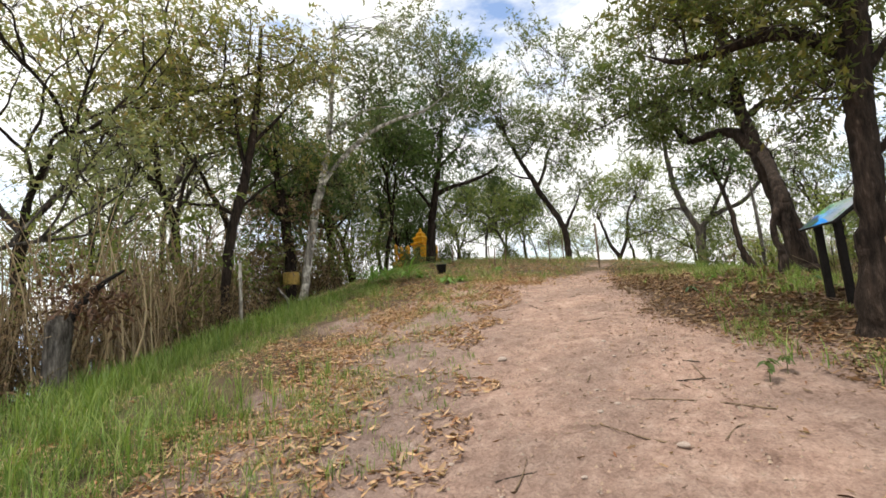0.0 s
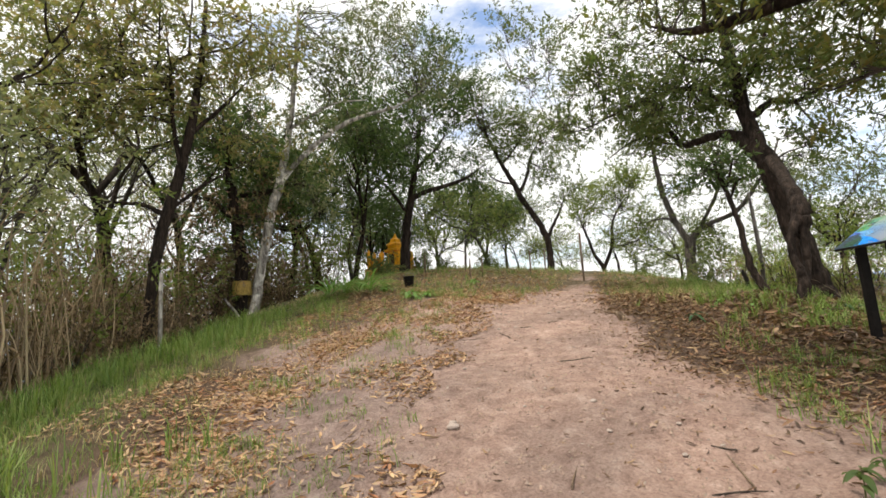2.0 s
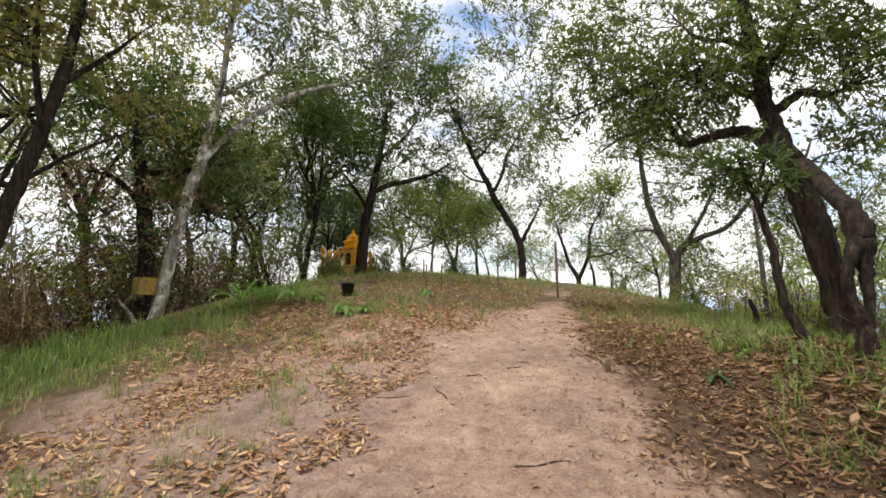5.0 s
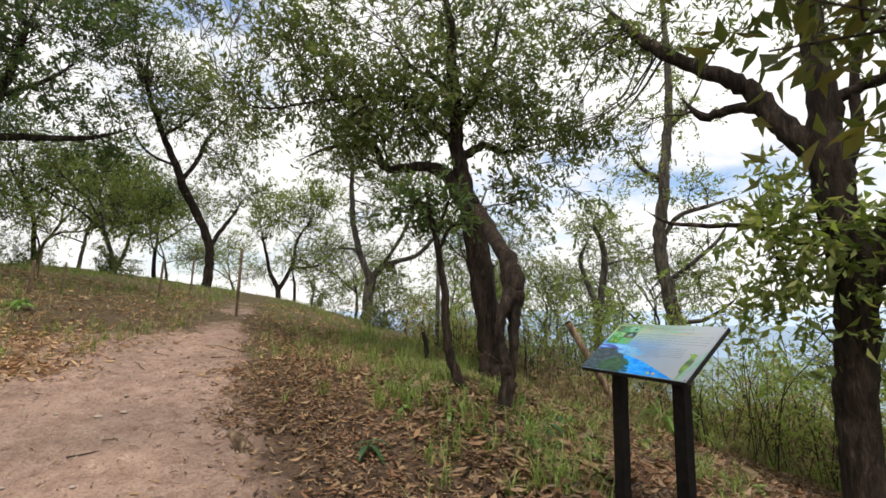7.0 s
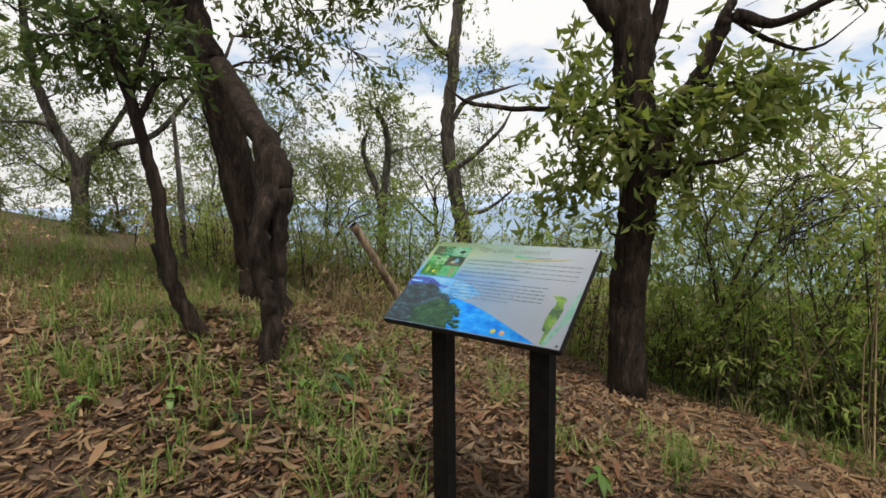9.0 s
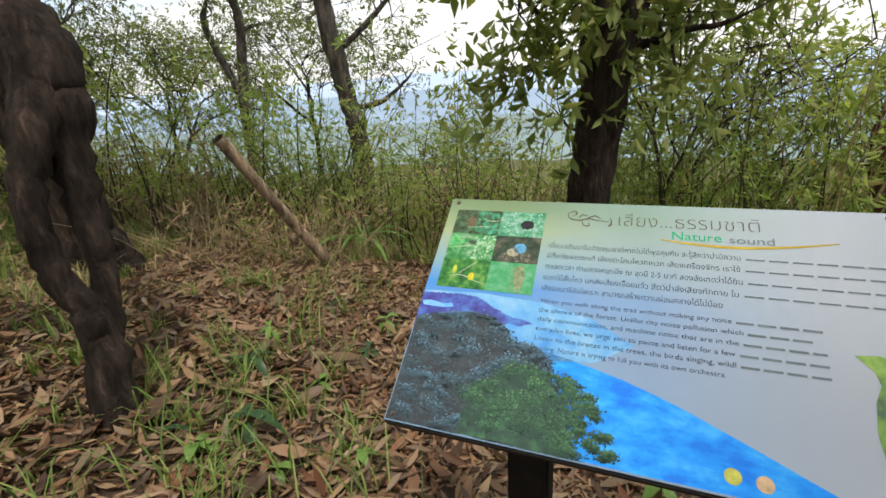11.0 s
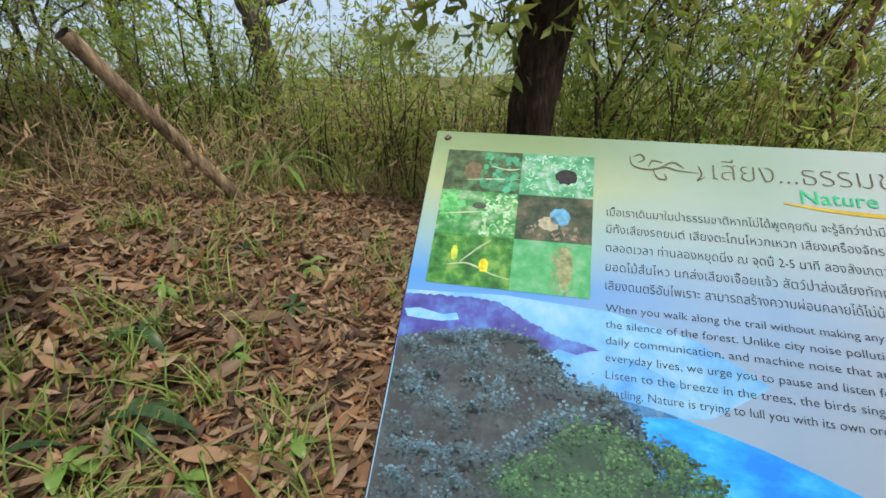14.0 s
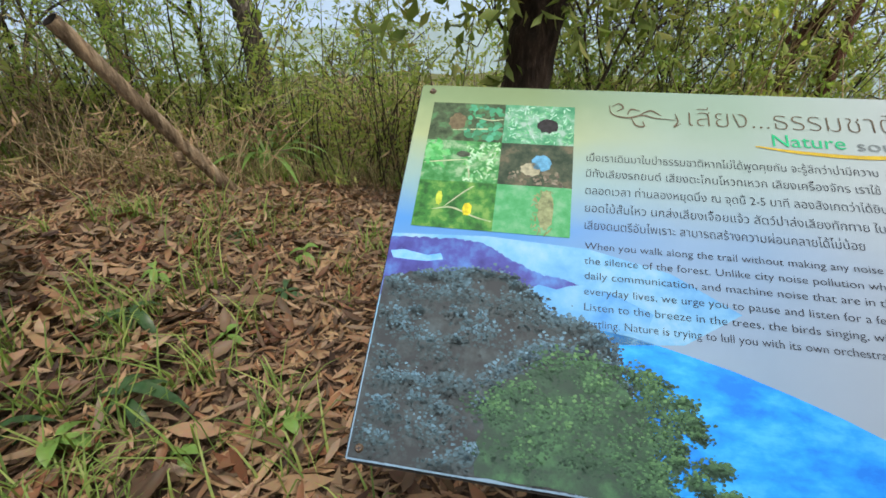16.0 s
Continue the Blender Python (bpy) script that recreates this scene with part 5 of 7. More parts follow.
white_tree = tree('tree', (-11.00, 5.50), 'pale white-barked tree with a long arching limb')
limb(white_tree, 'trunk', BARK_PALE, [(-10.99, 5.51, 0.25, 0.203), (-10.99, 5.51, 0.40, 0.150), (-10.83, 5.63, 1.35, 0.129), (-10.67, 5.74, 2.55, 0.126), (-10.52, 5.85, 3.49, 0.129), (-10.34, 5.98, 4.38, 0.126), (-10.16, 6.11, 5.30, 0.098), (-10.03, 6.21, 6.33, 0.081), (-9.94, 6.28, 7.39, 0.070), (-9.82, 6.36, 8.84, 0.052), (-9.74, 6.42, 10.35, 0.039)])
limb(white_tree, 'limb', BARK_PALE, [(-10.32, 6.00, 4.46, 0.089), (-9.85, 6.34, 5.25, 0.080), (-9.33, 6.72, 5.91, 0.077), (-8.79, 7.12, 6.48, 0.073), (-8.07, 7.64, 6.96, 0.061), (-7.15, 8.31, 7.43, 0.048), (-6.32, 8.91, 8.28, 0.034)])
limb(white_tree, 'limb', BARK_PALE, [(-10.03, 6.21, 6.24, 0.061), (-9.45, 6.63, 6.77, 0.050), (-8.91, 7.03, 7.22, 0.045), (-8.06, 7.65, 7.46, 0.031)])
limb(white_tree, 'limb', BARK_PALE, [(-10.16, 6.11, 5.22, 0.052), (-10.58, 5.80, 5.91, 0.039), (-10.94, 5.54, 6.86, 0.026)])
limb(white_tree, 'dead_limb', BARK_PALE, [(-11.13, 5.41, 0.49, 0.051), (-11.29, 5.29, 0.86, 0.045), (-11.50, 5.13, 1.23, 0.033)])
crown(white_tree, LEAF_GREY, 0.14, [(-9.70, 6.45, 8.15, 1.29, 0.97, 1200), (-8.60, 7.25, 8.58, 1.29, 0.97, 1360), (-7.40, 8.13, 9.24, 1.29, 0.97, 1360), (-6.49, 8.79, 8.25, 0.97, 0.97, 1040), (-9.00, 6.96, 9.81, 1.45, 0.81, 1280), (-7.51, 8.05, 10.62, 1.45, 0.73, 1200), (-10.46, 5.89, 8.51, 0.97, 0.97, 880), (-8.35, 7.43, 7.13, 1.13, 0.65, 560), (-9.46, 6.63, 6.42, 0.81, 0.48, 400)], 0.9)

dark_tree = tree('tree', (-11.30, 5.90), 'dark broken tree trunk close to the pale tree')
limb(dark_tree, 'trunk', BARK_DARK, [(-11.47, 5.78, 0.25, 0.225), (-11.47, 5.78, 0.40, 0.167), (-11.45, 5.79, 1.24, 0.156), (-11.44, 5.80, 2.16, 0.168), (-11.50, 5.75, 3.09, 0.158), (-11.59, 5.69, 4.04, 0.137), (-11.69, 5.61, 5.01, 0.104), (-11.70, 5.61, 6.00, 0.071)])
limb(dark_tree, 'limb', BARK_DARK, [(-11.54, 5.73, 3.41, 0.079), (-12.02, 5.38, 4.02, 0.066), (-12.46, 5.06, 4.15, 0.042)])
limb(dark_tree, 'limb', BARK_DARK, [(-11.63, 5.66, 4.20, 0.068), (-10.98, 6.13, 4.33, 0.066), (-10.24, 6.68, 4.63, 0.051), (-9.72, 7.06, 4.59, 0.033)])
crown(dark_tree, LEAF_DARK, 0.14, [(-11.34, 5.87, 5.21, 1.17, 0.84, 1300), (-10.49, 6.49, 4.95, 1.01, 0.67, 900), (-11.93, 5.44, 5.80, 1.17, 0.84, 1300), (-10.11, 6.77, 4.30, 1.01, 0.59, 900), (-12.35, 5.13, 4.47, 0.84, 0.84, 700), (-11.78, 5.55, 3.09, 1.01, 1.01, 800)], 0.9)
crown(dark_tree, BRUSH, 0.13, [(-11.8, 5.6, 2.3, 0.9, 0.9, 900), (-12.2, 5.2, 3.4, 1.1, 0.9, 1000), (-11.3, 6.3, 3.6, 1.0, 0.8, 800), (-12.6, 6.4, 2.8, 1.2, 1.2, 1000)], 0.9)
crown(dark_tree, LEAF_DARK, 0.14, [(-11.0, 6.5, 5.8, 1.3, 1.0, 1400), (-12.2, 5.6, 6.6, 1.3, 1.0, 1400)], 0.9)

summit_tree = tree('tree', (-8.90, 13.90), 'dark summit tree with a level limb near the yellow shrine')
limb(summit_tree, 'trunk', BARK_DARK, [(-8.98, 13.87, 2.08, 0.358), (-8.98, 13.87, 2.31, 0.265), (-8.90, 13.90, 3.32, 0.220), (-8.80, 13.94, 4.32, 0.191), (-8.57, 14.01, 5.45, 0.179), (-8.34, 14.09, 6.73, 0.133), (-8.11, 14.18, 7.92, 0.103), (-7.95, 14.23, 9.36, 0.071)])
limb(summit_tree, 'limb', BARK_DARK, [(-8.53, 14.03, 5.62, 0.114), (-7.81, 14.28, 5.98, 0.100), (-6.86, 14.61, 6.24, 0.086), (-5.99, 14.91, 6.59, 0.062), (-5.08, 15.22, 7.24, 0.036)])
limb(summit_tree, 'limb', BARK_DARK, [(-8.68, 13.98, 4.88, 0.080), (-9.34, 13.75, 5.97, 0.064), (-9.95, 13.54, 6.82, 0.040)])
limb(summit_tree, 'limb', BARK_DARK, [(-8.24, 14.13, 7.09, 0.076), (-7.30, 14.45, 8.00, 0.061), (-6.65, 14.68, 9.03, 0.036)])
crown(summit_tree, LEAF_DARK, 0.2, [(-7.95, 14.23, 9.12, 2.03, 1.36, 2000), (-9.58, 13.66, 8.23, 1.81, 1.36, 1800), (-6.66, 14.68, 10.50, 1.81, 1.36, 1900), (-8.40, 14.07, 11.22, 2.03, 1.36, 1900), (-10.40, 13.38, 9.74, 2.03, 1.36, 1800), (-6.87, 14.60, 7.80, 1.58, 1.02, 1100), (-5.99, 14.91, 6.44, 0.90, 0.68, 500), (-9.94, 13.54, 6.37, 1.36, 1.02, 1000), (-7.11, 14.52, 12.67, 1.58, 1.13, 1500)], 0.8)

# ---- woods grown by rule ----
def grow(rng, pos, heading, length, radius, depth, lines, tips):
    """A crooked limb that forks."""
    steps = 5
    pts = [[*pos, radius]]
    p, d = np.array(pos, float), unit(np.array(heading, float))
    for i in range(steps):
        d = unit(d + rng.normal(0, 0.2, 3) + np.array([0, 0, 0.06]))
        p = p + d * length / steps
        pts.append([*p, radius * (1 - 0.45 * (i + 1) / steps)])
        if depth > 0 and i >= 2 and rng.uniform() < 0.55:
            side = unit(d + unit(rng.normal(0, 1, 3)) * 0.9)
            grow(rng, p, side, length * rng.uniform(0.5, 0.75), radius * 0.5, depth - 1, lines, tips)
    lines.append(np.array(pts))
    if depth == 0:
        tips.append(p)
        return
    for _ in range(2):
        side = unit(d + unit(rng.normal(0, 1, 3)) * 0.7 + np.array([0, 0, 0.1]))
        grow(rng, p, side, length * rng.uniform(0.6, 0.8), radius * 0.52, depth - 1, lines, tips)


def wild_tree(name, seed, tall, radius, leaf, barkmat, size, per_tip, label, group, slim=0.36, fork=0.38):
    """A tree at the origin: trunk, limbs, crown."""
    rng = np.random.default_rng(seed)
    ob = empty(name, 0, 0, 0, label, "tree", group)
    lines, tips = [], []
    trunk = [[0, 0, -0.3, radius * 1.3], [0, 0, 0.05, radius * 1.1]]
    p, d = np.array([0.0, 0, 0]), np.array([rng.uniform(-0.2, 0.2), rng.uniform(-0.2, 0.2), 1])
    for i in range(5):
        d = unit(d + rng.normal(0, 0.12, 3) + np.array([0, 0, 0.1]))
        p = p + d * tall * fork / 5
        trunk.append([*p, radius * (1 - 0.07 * i)])
        if i == 3:
            grow(rng, p, unit(d + unit(rng.normal(0, 1, 3)) * 1.0), tall * 0.25, radius * 0.45, 2, lines, tips)
    for _ in range(3):
        grow(rng, p, unit(d + unit(rng.normal(0, 1, 3)) * 0.65), tall * 0.27, radius * 0.6, 2, lines, tips)
    v, q = tube(smooth_line(trunk, 4), 10, 0.08, rng)
    child("trunk", quick_mesh("trunk", v, q, barkmat, True), ob)
    v, q = joined([tube(smooth_line(ln, 2), 6) for ln in lines])
    child("branchwork", quick_mesh("branchwork", v, q, barkmat, True), ob)["kind"] = "stuff"
    tips = np.array(tips)
    ends, dirs, twigs = [], [], []
    for t in tips:
        e = t + rng.normal(0, 0.42, (per_tip, 3)) * np.array([1, 1, 0.75])
        ends.append(e)
        dirs.append(unit(e - t + rng.normal(0, 0.15, e.shape)))
        for k in e[::3]:
            twigs.append(tube(np.array([[*t, 0.009], [*((t + k) / 2 + rng.normal(0, 0.04, 3)), 0.006], [*k, 0.003]]), 3))
    v, t3 = sprays(rng, np.concatenate(ends), np.concatenate(dirs), 8, size, slim)
    child("crown", quick_mesh("crown", v, t3, leaf), ob)["kind"] = "stuff"
    v, q = joined(twigs)
    child("twigwork", quick_mesh("twigwork", v, q, TWIG), ob)["kind"] = "stuff"
    return ob


def plant(kind, spots, seed, low=0.8, high=1.2, sink=0.0):
    """The first stands at the first spot, copies at the others, turned and scaled a little."""
    rng = np.random.default_rng(seed)
    for i, (x, y) in enumerate(spots):
        s = rng.uniform(low, high)
        m = pose(x, y, height(x, y) - sink, 0, 0, rng.uniform(0, 360)) @ Matrix.Diagonal((s, s, s * rng.uniform(0.92, 1.08), 1))
        if i == 0:
            kind.matrix_basis = m
        else:
            dup = copy_thing(kind, Matrix())
            dup.matrix_basis = m


def scatter(rng, n, x0, x1, y0, y1, keep=None):
    out = []
    while len(out) < n:
        x, y = rng.uniform(x0, x1), rng.uniform(y0, y1)
        if keep is None or keep(x, y):
            out.append((x, y))
    return out


rng = np.random.default_rng(11)
plant(wild_tree("tree", 21, 9.5, 0.14, LEAF_WOOD, BARK_DARK, 0.14, 15, "tall dark-stemmed woodland tree with dense olive leaves", "woods beside the path"),
      [(-13.2, -1.0), (-13.5, 4.2), (-15.5, 8.5), (-14.5, -5.0), (-13.5, 11.5), (-18.5, 13.0)], 1)
plant(wild_tree("tree", 35, 8.5, 0.12, LEAF_PALE, BARK_GREY, 0.14, 17, "woodland tree with grey stem and fine greyish leaves", "woods beside the path"),
      [(-12.2, -3.2), (-14.8, 1.9), (-12.6, 8.6), (-16.5, 5.8), (-12.0, 15.0), (-20.0, 7.0)], 2)
plant(wild_tree("tree", 47, 8.0, 0.11, LEAF_DARK, BARK_DARK, 0.16, 24, "dark thin-stemmed grove tree with dense green crown", "summit grove"),
      [(-12.5, 18.5), (-9.2, 22.5), (-14.5, 15.5), (-13.5, 21.5), (-16.5, 18.5), (-11.0, 13.0), (-7.0, 25.0), (-15.5, 25.0), (-10.5, 26.5), (-13.2, 14.6), (-12.8, 13.2)], 3, 0.75, 1.05)
plant(wild_tree("tree", 59, 4.6, 0.07, LEAF_LIGHT, BARK_GREY, 0.12, 18, "small light-crowned tree at the edge of the summit", "trees on the crest", fork=0.3),
      [(-5.6, 17.5), (-4.2, 20.5), (-7.2, 20.0), (6.0, 14.5), (9.0, 11.5), (8.6, 16.0), (5.4, 19.5), (2.6, 24.0), (-1.2, 25.0), (12.0, 3.0)], 4, 0.75, 1.15)
plant(wild_tree("tree", 83, 6.0, 0.09, LEAF_OLIVE, BARK_DARK, 0.12, 16, "crooked dark tree with sparse open crown on the slope", "trees on the crest", fork=0.35),
      [(7.4, 12.6), (10.5, 13.5), (4.6, 22.0), (-5.0, 24.0), (12.0, 9.0)], 5, 0.8, 1.15)


# ---- thickets ----
def cane_clump(name, seed, stems, tall, leaf_n, label, category, group, leaf, cane, size=0.12, slim=0.2, lean=0.22, wide=0.35, bare=0.3, stout=1.0):
    """Thin stems from one stool, with narrow leaves up the stems."""
    rng = np.random.default_rng(seed)
    ob = empty(name, 0, 0, 0, label, category, group)
    tubes, ends, dirs = [], [], []
    for _ in range(stems):
        h = tall * rng.uniform(0.55, 1.1)
        b = np.array([*rng.normal(0, wide, 2), -0.1])
        tip = b + np.array([*rng.normal(0, lean * h, 2), h])
        bend = rng.normal(0, 0.06 * h, 3)
        s = np.linspace(0, 1, 6)[:, None]
        ln = b * (1 - s) + tip * s + np.sin(np.pi * s) * bend + s ** 3 * np.array([*(tip - b)[:2], -0.05 * h]) * 0.5
        r = rng.uniform(0.005, 0.011) * stout
        tubes.append(tube(np.hstack([ln, r * (1.15 - 0.8 * s)]), 4))
        k = max(1, leaf_n // stems)
        at = rng.uniform(bare, 1, (k, 1))
        p = b * (1 - at) + tip * at + np.sin(np.pi * at) * bend + at ** 3 * np.array([*(tip - b)[:2], -0.05 * h]) * 0.5
        out = unit(rng.normal(0, 1, (k, 3)) * np.array([1, 1, 0.4]))
        ends.append(p)
        dirs.append(out)
    v, q = joined(tubes)
    child("canework", quick_mesh("canework", v, q, cane), ob)["kind"] = "stuff"
    v, t = sprays(rng, np.concatenate(ends), np.concatenate(dirs), 6, size, slim, 0.5)
    child("foliage", quick_mesh("foliage", v, t, leaf), ob)["kind"] = "stuff"
    return ob


rng = np.random.default_rng(5)
left_edge = [(-9.6 - (1.1 if k < 12 else 2.0 if k > 14 else 0.7) - 0.25 * abs(math.sin(k)) - (0.9 if k % 2 else 0) - (0.2 * max(0, k - 19)), -6.2 + 0.42 * k) for k in range(28)]
plant(cane_clump("cane_thicket", 3, 34, 2.6, 40, "dry tan cane thicket with few leaves at the wood's edge", "thicket", "dry canes beside the grass", BRUSH, CANE, 0.13, 0.2, 0.12, 0.4, 0.5, 1.6), left_edge[::2], 6, 0.8, 1.25)
plant(cane_clump("cane_thicket", 8, 40, 2.2, 200, "brown cane thicket with dense hanging dead leaves", "thicket", "dry canes beside the grass", BRUSH, CANE, 0.15, 0.16, 0.2, 0.45, 0.05, 0.8), left_edge[1::2], 7, 0.8, 1.3)
plant(cane_clump("dead_brush", 9, 60, 1.5, 260, "low tangle of brown dead twigs and leaves under the trees", "brush", "brush at the wood's edge", BRUSH, STEM, 0.12, 0.2, 0.3, 0.5, 0.0, 0.6),
      [(-11.0, -4.6), (-11.3, -3.4), (-11.2, -2.2), (-11.0, -1.0), (-11.2, 0.2), (-10.9, 1.4), (-11.4, 2.6), (-12.2, 3.6), (-12.6, 1.0), (-12.8, 4.8), (-12.4, 6.6), (-12.0, 8.0), (-13.0, 7.2), (-10.6, -5.6), (-10.7, 2.2)], 17, 0.8, 1.25)
plant(cane_clump("dead_brush", 10, 40, 3.0, 420, "tall dark tangle of dead brown foliage behind the pale tree", "brush", "brush at the wood's edge", BRUSH, STEM, 0.15, 0.24, 0.2, 0.6, 0.0, 0.8),
      [(-12.6, 6.0), (-12.2, 7.0), (-13.6, 7.0), (-12.6, 8.4), (-14.0, 9.0), (-13.8, 5.2), (-14.8, 6.4), (-13.6, 10.8), (-12.9, 12.4), (-14.8, 12.4), (-15.6, 14.6), (-14.2, 17.0)], 18, 0.85, 1.15)
plant(cane_clump("undergrowth", 12, 14, 3.0, 260, "leafy green undergrowth shrub at the wood's edge", "shrub", "undergrowth of the wood", LEAF_LIGHT, TWIG, 0.14, 0.34, 0.25, 0.4, 0.35),
      [(-12.6, -1.6), (-11.8, 0.8), (-13.0, 2.6), (-12.4, 5.0), (-12.8, 7.2), (-12.2, 10.0), (-11.0, 11.6), (-14.0, 13.6), (-15.8, 10.4), (-12.2, 2.2), (-14.6, 3.6)], 8)
valley_edge = scatter(rng, 66, 2.6, 8.5, -4.5, 9.5, lambda x, y: 0.3 < (x - (5.0 - 0.62 * max(0, y - 1.2) + (0.0 if y > 0.4 else 0.0))) < 2.6 and not (x < 4.9 and y < 0.9))
plant(cane_clump("thicket_shrub", 31, 9, 1.7, 60, "mixed thicket of thin dark stems and narrow green leaves", "thicket", "thicket on the valley side", LEAF_YELLOW, STEM, 0.10, 0.24, 0.3, 0.35, 0.3), valley_edge[0::3], 9, 0.8, 1.3)
plant(cane_clump("thicket_shrub", 33, 30, 1.15, 80, "dry tan thicket stems with a few olive leaves", "thicket", "thicket on the valley side", BRUSH, CANE, 0.13, 0.15, 0.4, 0.35, 0.05), valley_edge[1::3], 10, 0.8, 1.3)
plant(cane_clump("bamboo_clump", 37, 4, 2.5, 60, "slim young bamboo with drooping light green leaves", "bamboo", "thicket on the valley side", LEAF_FRESH, CANE_GREEN, 0.12, 0.17, 0.1, 0.25, 0.35), valley_edge[2::3], 11, 0.75, 1.2)
right_bank = scatter(rng, 16, 4.3, 8.0, -5.5, -0.9, lambda x, y: x > 4.4 - 0.35 * (y + 0.9))
plant(cane_clump("tall_thicket", 41, 12, 3.0, 110, "tall thicket shrub with yellow-green leaves on the steep bank", "shrub", "thicket on the steep bank", LEAF_YELLOW, STEM, 0.13, 0.26, 0.14, 0.4, 0.35), right_bank[::2], 12, 0.75, 1.1)
plant(cane_clump("tall_thicket", 43, 20, 2.8, 75, "tall stemmy thicket with brown canes on the steep bank", "shrub", "thicket on the steep bank", LEAF_LIGHT, CANE, 0.11, 0.22, 0.12, 0.4, 0.4), right_bank[1::2], 13, 0.75, 1.15)
crest_low = scatter(rng, 20, -9.5, 8.5, 9.5, 20, lambda x, y: x > 1.0 or x < -4.5)
plant(cane_clump("crest_shrub", 51, 10, 1.2, 200, "low scrubby bush on the crest of the hill", "shrub", "scrub on the crest", LEAF_OLIVE, TWIG, 0.11, 0.32, 0.35, 0.25, 0.1), crest_low, 14, 0.5, 1.1)


# ---- grass and litter ----
def tufts(name, spots, blades, tall, width, mat, label, seed, flop=0.5):
    """Grass as bent tapering blades in tufts: one object."""
    rng = np.random.default_rng(seed)
    spots = np.asarray(spots)
    n = len(spots) * blades
    base = np.repeat(spots, blades, 0) + rng.normal(0, 0.035, (n, 2)) * np.repeat(rng.uniform(0.5, 2.0, len(spots)), blades)[:, None]
    z = hill(base[:, 0], base[:, 1]) - 0.01
    h = tall * np.repeat(rng.uniform(0.5, 1.15, len(spots)), blades) * rng.uniform(0.5, 1.1, n)
    out = rng.normal(0, 1, (n, 2))
    out = out / (np.linalg.norm(out, axis=1)[:, None] + 1e-6) * (flop * h * rng.uniform(0.15, 1.0, n))[:, None]
    w = width * rng.uniform(0.6, 1.2, n)
    side = np.stack([-out[:, 1], out[:, 0]], 1)
    side = side / (np.linalg.norm(side, axis=1)[:, None] + 1e-6) * w[:, None] / 2
    rows = []
    for s, k in ((0.0, 1.0), (0.45, 0.85), (0.8, 0.5)):
        c = base + out * s ** 1.8
        zz = z + h * (s - 0.25 * flop * s ** 3)
        rows += [np.column_stack([c - side * k, zz]), np.column_stack([c + side * k, zz])]
    rows.append(np.column_stack([base + out, z + h * (1 - 0.35 * flop)]))
    verts = np.stack(rows, 1).reshape(-1, 3)
    k = np.arange(n)[:, None] * 7
    tris = np.concatenate([k + [0, 1, 3], k + [0, 3, 2], k + [2, 3, 5], k + [2, 5, 4], k + [4, 5, 6]], 1).reshape(-1, 3)
    return tagged(new(name, quick_mesh(name, verts, tris, mat)), label, "grass", kind="stuff")


def off_path(x, y, gap=0.0):
    return abs(x - path_centre(y)) > path_half(y) + gap


def patchy(x, y, k=0.5):
    return noise.noise(Vector((x * k, y * k, 3.7)))


rng = np.random.default_rng(17)
tufts("tall_grass", scatter(rng, 1300, -9.8, -5.6, -7.5, 3.0, lambda x, y: rng.uniform() < (-5.5 - (0.9 if y > -2.5 else 0) - x) / 2.4 and patchy(x, y, 0.6) > -0.2), 9, 0.5, 0.009, GRASS, "tall green meadow grass on the bank beside the path", 1, 0.75)
tufts("short_grass", scatter(rng, 2300, -9.5, -4.6, -7.5, 6.0, lambda x, y: off_path(x, y, 0.25) and patchy(x, y, 0.7) > -0.05 and (y < -2.5 or x < -7.6 or rng.uniform() < 0.22)), 9, 0.2, 0.006, GRASS, "short green grass in patches beside the path", 2, 0.9)
tufts("dry_grass", scatter(rng, 1500, -9.5, -4.4, -7.5, 8.0, lambda x, y: off_path(x, y, 0.1) and (y < -2.5 or x < -7.4 or rng.uniform() < 0.45)), 7, 0.22, 0.006, GRASS_DRY, "dry straw-coloured grass beside the path", 3, 1.2)
tufts("crest_grass", scatter(rng, 950, -10, 2.5, 4.0, 16.0, lambda x, y: off_path(x, y, 0.15) and patchy(x, y, 0.5) > -0.12), 9, 0.3, 0.008, GRASS, "rough green grass over the crest of the hill", 4, 0.7)
tufts("crest_dry_grass", scatter(rng, 1300, -10, 1.0, 3.0, 15.0, lambda x, y: off_path(x, y, 0.05)), 7, 0.22, 0.007, GRASS_DRY, "dry brown grass over the crest of the hill", 5, 0.9)
tufts("slope_grass", scatter(rng, 520, -1.2, 3.6, 1.2, 7.5, lambda x, y: x > -1.0 + 0.15 * y and rng.uniform() < 0.25 + 0.3 * max(0, y - 1) and not (x > 0.9 and y < 3.6 and rng.uniform() < 0.85)), 11, 0.3, 0.008, GRASS, "long green grass round the leaning trees", 6, 0.6)
tufts("litter_grass", scatter(rng, 260, -1.9, 4.0, -4.0, 3.4, lambda x, y: patchy(x, y, 0.9) > 0.0 and (x > -0.3 or rng.uniform() < 0.3) and off_path(x, y, 0.5)), 13, 0.3, 0.0085, GRASS, "scattered green grass tufts in the leaf litter", 7, 0.95)
tufts("long_grass", scatter(rng, 75, -0.9, 2.2, 0.1, 2.4, lambda x, y: x + 0.2 * y < 0.9 + 0.9 * patchy(x, y, 1.4) or rng.uniform() < 0.12), 14, 0.34, 0.008, GRASS, "long arching grass tufts round the leaning trunk", 13, 1.0)
